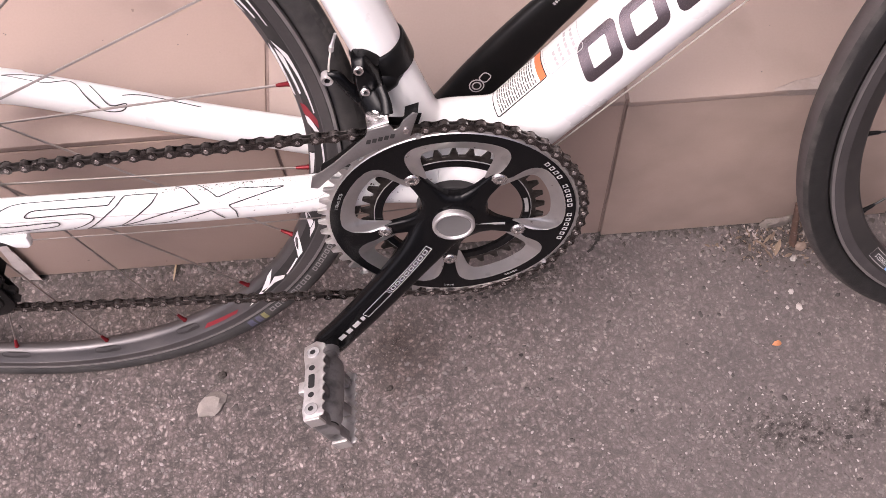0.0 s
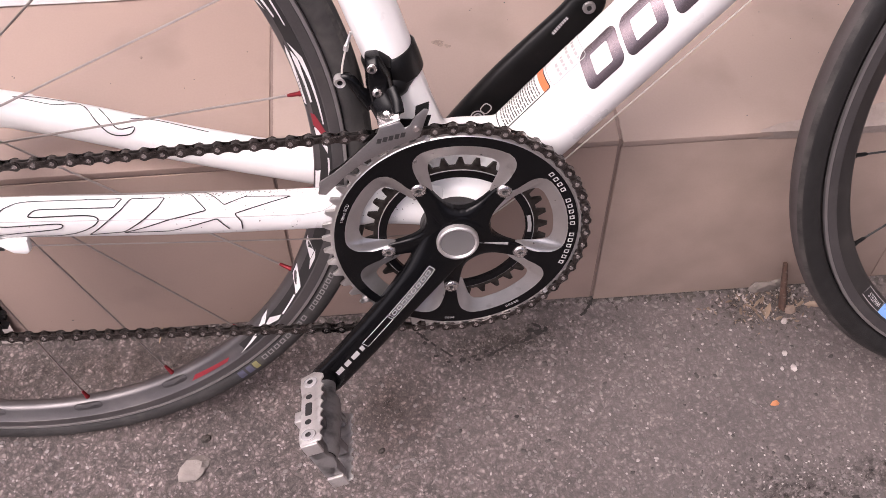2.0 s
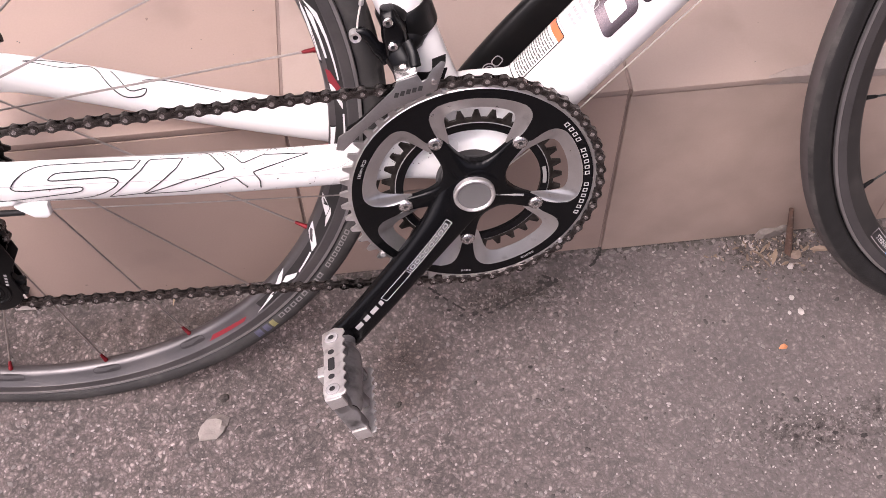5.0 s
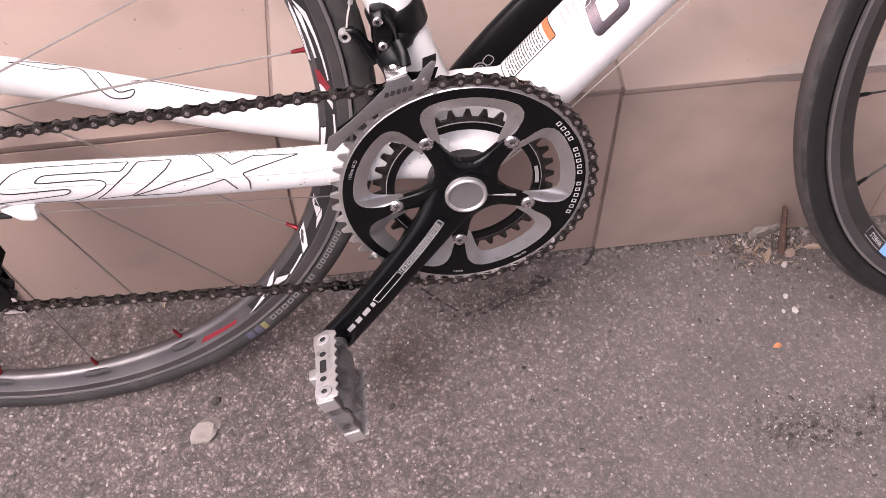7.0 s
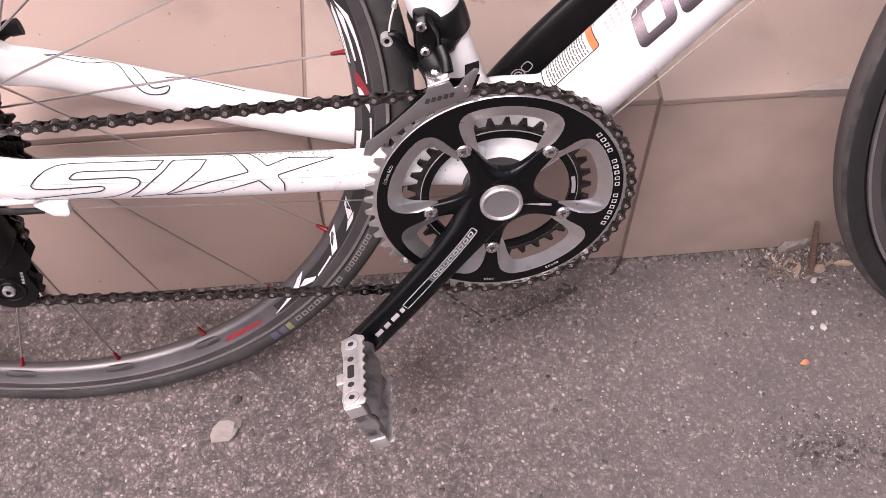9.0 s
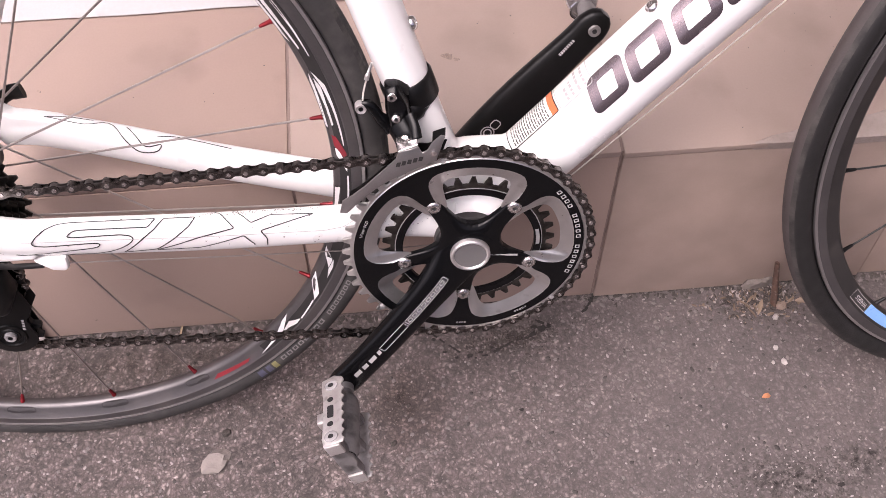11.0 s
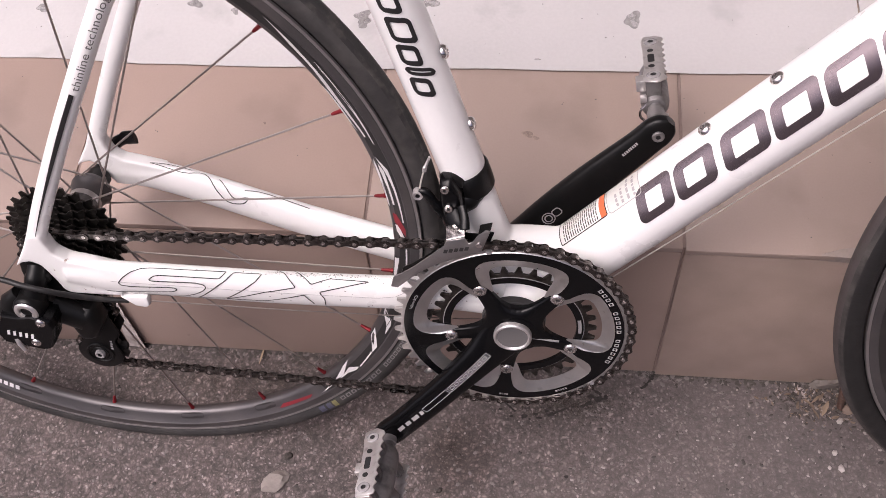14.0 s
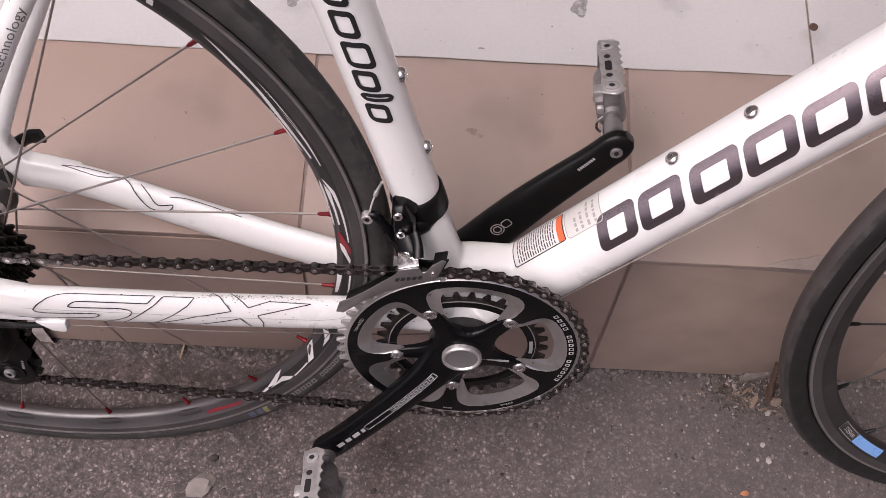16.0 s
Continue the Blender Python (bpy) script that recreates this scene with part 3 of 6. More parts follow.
for i in range(260):
    s, d, r = q.uniform(-0.75, 0.7), q.uniform(0.01, 0.42), q.uniform(0.0002, 0.0008)
    lift = 0.0009 if d < 0.19 else 0.0042
    if 0.185 < d < 0.21:
        continue
    dots.add([STEP @ Vector((s + r * math.cos(k * 1.047) * q.uniform(0.6, 1.3), d + r * math.sin(k * 1.047) * q.uniform(0.6, 1.3), TREAD + lift)) for k in range(6)], [tuple(range(6))])
for i in range(120):
    s, t, r = q.uniform(-0.75, 0.7), q.uniform(0.03, 0.97), q.uniform(0.0002, 0.0007)
    run = q.choice((1.0, 1.0, 2.5))
    d0, z0 = -0.0036 - (1 - t) * LEAN_BACK * 0.935, 0.004 + t * (TREAD - 0.020)
    dots.add([STEP @ Vector((s + run * r * math.cos(k * 1.047), d0 + 0.19 * r * math.sin(k * 1.047), z0 + r * math.sin(k * 1.047))) for k in range(6)], [tuple(range(6))])
part("dirt_speck", dots, INK_DARK, step, "tiny dark specks")["kind"] = "stuff"
for x, y in ((0.3704, 0.3617), (0.3704, 0.56), (0.335, 0.56)):
    sc = part("screw", revolve([(1e-5, 0.0028), (0.0028, 0.0026), (0.0042, 0.0012), (0.0044, 0.0)], 20).moved(at(x, y, TREAD + 0.0036, 90)), RUST, panels[1 if x > 0.353 else 0], "rusty screw head")

# ---- frame of reference of the bicycle: x forward, y to its left, z up its middle plane ----
BIKE = pose(0.0086, 0.0627, 0.2533, 0, 0, -3.37) @ pose(0, 0, 0, -19.3, 0, 0)
bicycle = holder("bicycle")
bicycle.matrix_world = BIKE
tagged(bicycle, "white road bicycle leaning over a step, drive side shown", "bicycle")
AXLE_R = (-0.393, 0.0, 0.0678)
RING_Y = -0.0465

# ---- bicycle frame ----
SEAT_R = 0.0188
SEAT_DIR = Vector((-0.2856, 0, 0.9583))
SEAT_O = Vector((-0.0019, 0, -0.0005))
DOWN_DIR = Vector((0.6756, 0, 0.7373))
DOWN_UP = Vector((-0.7373, 0, 0.6756))
DOWN_R = 0.0294
DOWN_DROP = 0.0056
body = holder("bicycle_frame", bicycle, "white gloss painted frame with dark outlines")


def along(o, d, s):
    return tuple(Vector(o) + Vector(d) * s)


shell = revolve([(0.016, -0.0345), (0.0225, -0.0345), (0.0245, -0.033), (0.025, -0.024), (0.0255, 0.0), (0.025, 0.024), (0.0245, 0.033), (0.0225, 0.0345), (0.016, 0.0345)], 40, loop=True)
triangle = shell.join(tube([along(SEAT_O, SEAT_DIR, s) for s in (0.0, 0.02, 0.04, 0.065, 0.1, 0.146, 0.149, 0.3, 0.52)], [0.022, 0.0215, 0.0205, 0.0190, 0.0180, 0.0180, SEAT_R, SEAT_R, SEAT_R], 36))
triangle.join(tube([along(DOWN_UP * -DOWN_DROP, DOWN_DIR, s) for s in (0.0, 0.02, 0.04, 0.065, 0.1, 0.3, 0.615)], [(0.029, 0.0268), (0.029, 0.0272), (0.0290, 0.0280), (0.0292, 0.0288), DOWN_R, DOWN_R, 0.0285], 40))
web = [(-0.022, 0.026), (-0.0165, 0.060), (-0.0085, 0.0715), (0.000, 0.0738), (0.012, 0.0738), (0.024, 0.0735), (0.036, 0.0730), (0.046, 0.068), (0.046, 0.051), (0.030, 0.021)]
rings = []
for yy, k in ((-0.0185, 0.55), (-0.0172, 0.74), (-0.0140, 0.89), (-0.0085, 0.975), (0.0, 1.0), (0.0085, 0.975), (0.0140, 0.89), (0.0172, 0.74), (0.0185, 0.55)):
    rings.append([(0.016 + (x - 0.016) * (0.7 + 0.3 * k), yy, 0.035 + (z - 0.035) * k) for x, z in web])
triangle.join(loft(rings))
STEER = Vector((-0.2924, 0, 0.9563))
triangle.join(tube([along((0.437, 0, 0.44), STEER, s) for s in (0, 0.005, 0.07, 0.135, 0.14)], [0.024, 0.025, 0.02, 0.022, 0.021], 28))
triangle.join(tube([(-0.138, 0, 0.465), (-0.12, 0, 0.469), (0.1, 0, 0.512), (0.40, 0, 0.557)], [0.017, 0.017, 0.017, 0.019], 24))


def welded(name, geo, m, label, size, rounds):
    """Tubes that run into one another, with soft fillets where they meet."""
    ob = part(name, geo, m, body, label)
    blend = ob.modifiers.new("blend", "REMESH")
    blend.mode, blend.voxel_size, blend.use_smooth_shade = "VOXEL", size, True
    even = ob.modifiers.new("even", "SMOOTH")
    even.factor, even.iterations = 0.5, rounds
    return ob


welded("front_triangle", triangle, WHITE, "white seat tube, down tube and bottom bracket shell", 0.0016, 26)


def path_wrap(path, radii, up, scale, lift=0.0006):
    """a: distance along a tube, b: distance round it from the side that faces the drive side."""
    P = [Vector(p) for p in path]
    run = [0.0]
    for p, q_ in zip(P, P[1:]):
        run.append(run[-1] + (q_ - p).length)
    ra, rb = [r[0] for r in radii], [r[1] for r in radii]

    def wrap(a, b):
        i = min(max(int(np.searchsorted(run, a)) - 1, 0), len(P) - 2)
        k = (a - run[i]) / (run[i + 1] - run[i])
        p, t = P[i].lerp(P[i + 1], k), (P[i + 1] - P[i]).normalized()
        s = (Vector((0, 1, 0)) - t * t.y).normalized()
        o = t.cross(s) * up
        x, y = np.interp(a, run, ra) + lift, np.interp(a, run, rb) + lift
        ang = b / scale
        return tuple(p - s * (x * math.cos(ang)) + o * (y * math.sin(ang)))

    wrap.along = lambda u: float(np.interp(-u, [-p.x for p in P], run))
    return wrap


def mesh_geo(geo, bevel):
    """The same shape with its edges rounded."""
    me = mesh_of("rounded", geo, WHITE, bevel, round_steps=3)
    out = Geo().add([tuple(v.co) for v in me.vertices], [tuple(f.vertices) for f in me.polygons])
    bpy.data.meshes.remove(me)
    return out


STAY_WRAPS = {}
for side in (-1, 1):
    drop = (0.008, 0.012, 0.0125, 0.008, 0.003, 0.001, 0.0) if side > 0 else (0.0,) * 7
    cs = smooth_path([(x, y * side, z - d) for (x, y, z), d in zip(((-0.012, 0.020, 0.010), (-0.055, 0.0245, 0.019), (-0.1, 0.0335, 0.026), (-0.2, 0.0475, 0.040), (-0.29, 0.060, 0.056), (-0.335, 0.0655, 0.0635), (-0.372, 0.0665, 0.070)), drop)], 6)
    n = len(cs)
    rad = [(0.0112 - 0.0022 * i / n, 0.0195 - 0.003 * i / n - (0.004 * max(0, (i - n * 0.85)) / (n * 0.15))) for i in range(n)]
    STAY_WRAPS["chain", side] = path_wrap(cs, rad, -1, 0.0165)
    stays = tube(cs, rad, 28)
    ss = smooth_path([(-0.3985, 0.0668 * side, 0.080), (-0.3885, 0.0656 * side, 0.1045), (-0.3690, 0.0635 * side, 0.1440), (-0.3385, 0.0590 * side, 0.2010), (-0.3110, 0.0545 * side, 0.2495), (-0.2820, 0.0480 * side, 0.3000), (-0.2570, 0.0415 * side, 0.3400), (-0.185, 0.0225 * side, 0.458)], 6)
    n = len(ss)
    rad = [(0.0062 + 0.0008 * min(1, i / n * 2), 0.0085 - 0.0010 * i / n) for i in range(n)]
    STAY_WRAPS["seat", side] = path_wrap(ss, rad, 1, 0.0082)
    stays.join(tube(ss[4:], rad[4:], 20))
    dr = [(-0.4140, 0.0768), (-0.4130, 0.0760), (-0.4073, 0.0806), (-0.3987, 0.0825), (-0.3914, 0.0788), (-0.3874, 0.0708), (-0.3837, 0.0615), (-0.3805, 0.0510), (-0.3757, 0.0468), (-0.352, 0.0460), (-0.330, 0.0465), (-0.325, 0.062), (-0.330, 0.0770), (-0.3549, 0.0835), (-0.3666, 0.0857), (-0.3761, 0.0926), (-0.3784, 0.1004), (-0.381, 0.112), (-0.3925, 0.112), (-0.3994, 0.0991)]
    if side > 0:
        dr = [(x, max(z, 0.0560 - 0.10 * (x + 0.375))) if x > -0.384 and z < 0.06 else (x, z) for x, z in dr]
    y0 = 0.0625 * side
    stays.join(mesh_geo(plate(dr, y0 - 0.004 * side, y0 + 0.0105 * side), 0.0040))
    welded("rear_stay", stays, WHITE_WORN if side < 0 else WHITE, "white chainstay and seatstay with chipped paint and dried dirt" if side < 0 else "white chainstay and seatstay with thin black outlines", 0.0013, 14)
hang = [(-0.4125, 0.070), (-0.411, 0.079), (-0.403, 0.086), (-0.390, 0.084), (-0.379, 0.066), (-0.372, 0.050), (-0.375, 0.044), (-0.384, 0.036), (-0.393, 0.028), (-0.403, 0.029), (-0.409, 0.040), (-0.413, 0.054)]
part("derailleur_hanger", plate(hang, -0.0712, -0.0640), BLACK_MATT, body, "black derailleur hanger", bevel=0.0015)
qr = revolve([(1e-5, -0.0770), (0.0045, -0.0770), (0.0062, -0.0755), (0.0066, -0.0725), (0.0066, -0.0715), (1e-5, -0.0715)], 24).moved(at(AXLE_R[0], 0, AXLE_R[2] - 0.002))
part("skewer_nut", qr, BLACK_MATT, body, "black quick-release nut")
lever = tube(smooth_path([(-0.396, 0.0745, 0.070), (-0.390, 0.078, 0.078), (-0.380, 0.080, 0.0885), (-0.369, 0.0805, 0.0945), (-0.359, 0.080, 0.0965)], 5), [(0.004, 0.008)] * 6 + [(0.0035, 0.006)] * 9 + [(0.003, 0.0075)] * 6, 14)
part("skewer_lever", lever, BLACK_MATT, body, "black quick-release lever")
stop = plate([(-0.334, 0.0450), (-0.3085, 0.0455), (-0.3090, 0.0350), (-0.3118, 0.0318), (-0.3215, 0.0335)], -0.0725, -0.0645)
part("cable_stop", stop, WHITE, body, "white cable stop under the chainstay", bevel=0.0022)


def down_wrap(lift=0.0004):
    """a along the down tube from the bottom bracket, b round it, upwards from the side that faces the drive side."""
    up = DOWN_UP

    def wrap(a, b):
        q = b / DOWN_R
        return tuple(DOWN_DIR * a + up * ((DOWN_R + lift) * math.sin(q) - DOWN_DROP) + Vector((0, -1, 0)) * ((DOWN_R + lift) * math.cos(q)))

    return wrap


def seat_wrap(lift=0.0004, r=SEAT_R):
    fore = Vector((0.9583, 0, 0.2856))

    def wrap(a, b):
        q = b / r
        return tuple(SEAT_O + SEAT_DIR * a + fore * ((r + lift) * math.sin(q)) + Vector((0, -1, 0)) * ((r + lift) * math.cos(q)))

    return wrap


def rounded(a0, a1, b0, b1, r, slant, k=7):
    """Loop of a slanted rounded block."""
    out = []
    for cx, cy, q0 in ((a1 - r, b1 - r, 0), (a0 + r, b1 - r, 90), (a0 + r, b0 + r, 180), (a1 - r, b0 + r, 270)):
        for i in range(k + 1):
            q = radians(q0 + 90 * i / k)
            out.append((cx + r * math.cos(q), cy + r * math.sin(q)))
    return [(a + slant * (b - b0), b) for a, b in out]


def ring_shape(a0, a1, b0, b1, thick, r, slant, wrap):
    """A slanted rounded ring: a plain shape in place of a mark."""
    o, i = rounded(a0, a1, b0, b1, r, slant), rounded(a0 + thick, a1 - thick, b0 + thick * 0.72, b1 - thick * 0.72, max(r - thick * 0.6, 0.0012), slant)
    i = [(a + slant * thick * 0.72, b) for a, b in i]
    o, i = ([tuple(np.array(p) + (np.array(q) - np.array(p)) * k / 5) for p, q in zip(loop_, loop_[1:] + loop_[:1]) for k in range(5)] for loop_ in (o, i))
    n = len(o)
    rows = 3
    verts = []
    for k in range(rows + 1):
        verts += [wrap(p[0] + (q[0] - p[0]) * k / rows, p[1] + (q[1] - p[1]) * k / rows) for p, q in zip(o, i)]
    fine_faces = [(k * n + j, k * n + (j + 1) % n, (k + 1) * n + (j + 1) % n, (k + 1) * n + j) for k in range(rows) for j in range(n)]
    return Geo().add(verts, fine_faces)


# large marks on the down tube: plain rounded shapes of the size and colour of the lettering
dw = down_wrap()
for a, wd in ((0.1495, 0.0340), (0.1860, 0.0365), (0.2285, 0.0390), (0.2705, 0.0385), (0.3125, 0.0385), (0.3545, 0.0385), (0.3965, 0.037), (0.4375, 0.037)):
    low = 0.0078 - 0.036 * (a - 0.15)
    part("mark", ring_shape(a, a + wd, low, low + 0.0272, 0.0092, 0.0062, 0.38, dw), DECAL, body, "smoked metallic mark")
sw = seat_wrap()
for a, wd, top in ((0.2350, 0.0165, 0.0085), (0.2535, 0.0070, 0.0142), (0.2620, 0.0175, 0.0085), (0.2815, 0.0205, 0.0110), (0.3050, 0.0205, 0.0085), (0.3285, 0.0210, 0.0085), (0.3525, 0.0210, 0.0085), (0.3765, 0.0210, 0.0085), (0.4000, 0.0200, 0.0085), (0.4230, 0.0190, 0.0085)):
    part("mark", ring_shape(a, a + wd, -0.0062, top, 0.0042 if wd > 0.01 else 0.003, 0.0042, -0.45, sw), INK, body, "black mark")

# warning label and worn foil label
deg = DOWN_R * math.pi / 180
part("sticker", fill(0.0785, 0.1305, 60 * deg, 112 * deg, down_wrap(0.0003), 0, 8, 10), STICKER, body, "white warning sticker with small print")
part("sticker_border", strip(dense(rounded(0.0793, 0.1297, 61 * deg, 111 * deg, 0.0015, 0), 0.002, True), 0.0009, down_wrap(0.0006), True), INK, body, "black border")
part("sticker_band", fill(0.1235, 0.1295, 62 * deg, 110 * deg, down_wrap(0.0006), 0, 3, 8), ORANGE, body, "orange warning band")
bars = Geo()
q = random.Random(3)
a = 0.1205
while a > 0.083:
    b = 64 * deg
    while b < 106 * deg:
        ln = q.uniform(0.002, 0.006)
        bars.join(fill(a - 0.0011, a, b, min(b + ln, 108 * deg), down_wrap(0.0006), 0, 1, 3))
        b += ln + 0.0009
    a -= 0.0024
part("sticker_print", bars, INK_DARK, body, "dark grey print bars")
part("foil_label", fill(0.1315, 0.1655, 58 * deg, 112 * deg, down_wrap(0.0003), 0, 8, 10), SILVER_FOIL, body, "worn silver foil label")
part("foil_border", strip(dense(rounded(0.1320, 0.1650, 59 * deg, 111 * deg, 0.003, 0), 0.002, True), 0.0006, down_wrap(0.0006), True), INK_GREY, body)
bars = Geo()
for a, n in ((0.160, 5), (0.154, 4), (0.148, 4), (0.1425, 3)):
    b = 63 * deg
    for k in range(n):
        ln = q.uniform(0.002, 0.005)
        bars.join(fill(a - 0.0022, a, b, b + ln, down_wrap(0.0006), 0, 2, 3))
        b += ln + 0.0012
part("foil_print", bars, INK_GREY, body, "half worn-off grey print bars")

# bottle cage bolts
for d, up, r, places in ((DOWN_DIR, DOWN_UP, DOWN_R, (0.2305, 0.2935)), (SEAT_DIR, Vector((0.9583, 0, 0.2856)), SEAT_R, (0.1875, 0.2535))):
    for s in places:
        turn = (-up).to_track_quat("Y", "Z").to_matrix().to_4x4()
        part("bottle_bolt", dome_bolt(0.0056, 0.0042).moved(Matrix.Translation(d * s + up * (r - 0.0006 - (DOWN_DROP if d is DOWN_DIR else 0.0014))) @ turn), [CHROME, INK], body, "chrome bottle cage bolt")


# thin outline graphics on the chainstays
def stay_wrap(side):
    w = STAY_WRAPS["chain", side]
    return lambda u, b: w(w.along(u), b)


rw = stay_wrap(-1)
S_LINE = [(-0.3413, -0.0098), (-0.3371, -0.0111), (-0.3118, -0.0066), (-0.2881, -0.0035), (-0.2841, -0.0023), (-0.2823, -0.0003), (-0.2832, 0.0012), (-0.2868, 0.0015), (-0.3190, -0.0004), (-0.3269, 0.0004), (-0.3286, 0.0027), (-0.3253, 0.0078), (-0.3188, 0.0143), (-0.3112, 0.0186), (-0.3033, 0.0202), (-0.2718, 0.0210), (-0.2430, 0.0220), (-0.2486, 0.0136), (-0.2716, 0.0133), (-0.2964, 0.0128), (-0.3005, 0.0119), (-0.3045, 0.0080), (-0.3034, 0.0070), (-0.2993, 0.0068), (-0.2676, 0.0080), (-0.2610, 0.0068), (-0.2587, 0.0042), (-0.2617, 0.0002), (-0.2678, -0.0041), (-0.2757, -0.0081), (-0.2857, -0.0108), (-0.3141, -0.0115)]
I_LINE = [(-0.2371, 0.0218), (-0.2143, 0.0220), (-0.2194, 0.0131), (-0.2295, 0.0039), (-0.2428, -0.0068), (-0.2662, -0.0099), (-0.2523, 0.0042), (-0.2436, 0.0123)]
X_RIGHT = [(-0.1610, -0.0083), (-0.1616, -0.0003), (-0.1665, 0.0063), (-0.1253, 0.0184), (-0.1579, 0.0202), (-0.1736, 0.0134), (-0.1804, 0.0217), (-0.1878, 0.0300)]
X_LEFT = [(-0.2022, 0.0300), (-0.1962, 0.0252), (-0.1918, 0.0173), (-0.1863, 0.0097), (-0.2136, 0.0030), (-0.2431, -0.0078), (-0.2118, -0.0069), (-0.1791, 0.0030), (-0.1703, -0.0067)]


def soften(line, shut):
    """Rounds the corners of a line a little."""
    pts = [np.array(p) for p in dense(line, 0.003, shut)]
    for _ in range(2):
        pairs = list(zip(pts, pts[1:] + pts[:1])) if shut else list(zip(pts, pts[1:]))
        pts = ([] if shut else [pts[0]]) + [p * (1 - k) + q_ * k for p, q_ in pairs for k in (0.25, 0.75)] + ([] if shut else [pts[-1]])
    return [tuple(p) for p in pts]


for line, shut in ((S_LINE, True), (I_LINE, True), (X_RIGHT, False), (X_LEFT, False)):
    part("outline", strip(soften(line, shut), 0.0009, rw, shut), INK, body, "thin black outline graphic")
part("film_edge", strip(soften([(-0.335, 0.0035), (-0.24, 0.0040), (-0.15, 0.0035), (-0.118, 0.0030), (-0.103, 0.0050), (-0.093, 0.0110), (-0.086, 0.0190)], False), 0.00035, rw), INK_GREY, body, "faint edge of a clear protective film")
lwp = stay_wrap(1)
for line in (
    [(-0.3458, 0.0203), (-0.3142, 0.0178), (-0.2954, 0.0246), (-0.2813, 0.0102), (-0.2686, 0.0018), (-0.2549, 0.0050), (-0.2524, 0.0118), (-0.2640, 0.0074), (-0.2729, 0.0151), (-0.2810, 0.0235)],
    [(-0.2562, 0.0187), (-0.2436, 0.0231), (-0.2251, 0.0236), (-0.1955, 0.0215)],
    [(-0.3458, 0.0203), (-0.3282, 0.0240), (-0.3075, 0.0250)],
):
    part("outline", strip(dense(smooth_path(line, 4), 0.002), 0.0010, lwp), INK, body, "thin black outline graphic")

# stripe and small lettering on the drive-side seatstay
stay_up_wrap = STAY_WRAPS["seat", -1]
def taper_wrap(a, b):
    k = min(1.0, max(0.02, (a - 0.020) / 0.12))
    return stay_up_wrap(a, -0.0010 + b * k)


part("stripe", fill(0.022, 0.186, -0.0017, 0.0017, taper_wrap, 0, 60, 3), INK, body, "black tapering stripe")
part("stripe", fill(0.286, 0.330, -0.0022, 0.0004, stay_up_wrap, 0, 12, 3), INK, body, "black stripe")
part("lettering", lettering("thinline technology", 0.0112, lambda a, b: stay_up_wrap(0.190 + a, b * 0.72 - 0.0048), 1.0, 1.0), INK_SOFT, body, "thin black lettering")
specks = Geo()
q = random.Random(31)
w = stay_wrap(-1)
for i in range(170):
    u, b = q.gauss(-0.165, 0.032), 0.0275 - abs(q.gauss(0, 0.0038)) if i < 145 else q.uniform(-0.012, 0.018)
    if not -0.33 < u < -0.06:
        continue
    r = q.uniform(0.0002, 0.00065)
    specks.add([w(u + r * q.uniform(0.6, 1.6) * math.cos(k * 1.047), b + r * q.uniform(0.5, 1.0) * math.sin(k * 1.047)) for k in range(6)], [tuple(range(6))])
for i in range(60):
    u, b, r = q.gauss(-0.056, 0.012), q.gauss(0.004, 0.008), 0.00015 + 0.0007 * q.random() ** 3
    specks.add([w(u + r * q.uniform(0.6, 1.8) * math.cos(k * 1.047), b + r * q.uniform(0.5, 1.4) * math.sin(k * 1.047)) for k in range(6)], [tuple(range(6))])
part("dirt_speck", specks, SOIL, body, "dried dirt specks on the chainstay")["kind"] = "stuff"


# ---- wheels ----
def rim_wrap(side, lift=0.0003):
    """a: degrees round the wheel, b: radius; on the flank of the rim."""

    def wrap(a, b):
        y = np.interp(b, (0.287, 0.290, 0.302, 0.3165), (0.0035, 0.0065, 0.0098, 0.0104)) + lift
        return (b * math.cos(radians(a)), side * y, b * math.sin(radians(a)))

    return wrap


def arc_fill(a0, a1, r0, r1, side, slant=0.0, lift=0.0003):
    w = rim_wrap(side, lift)
    n = max(2, int(abs(a1 - a0) / 1.5))
    return fill(a0, a1, r0, r1, w, slant, n, 3)


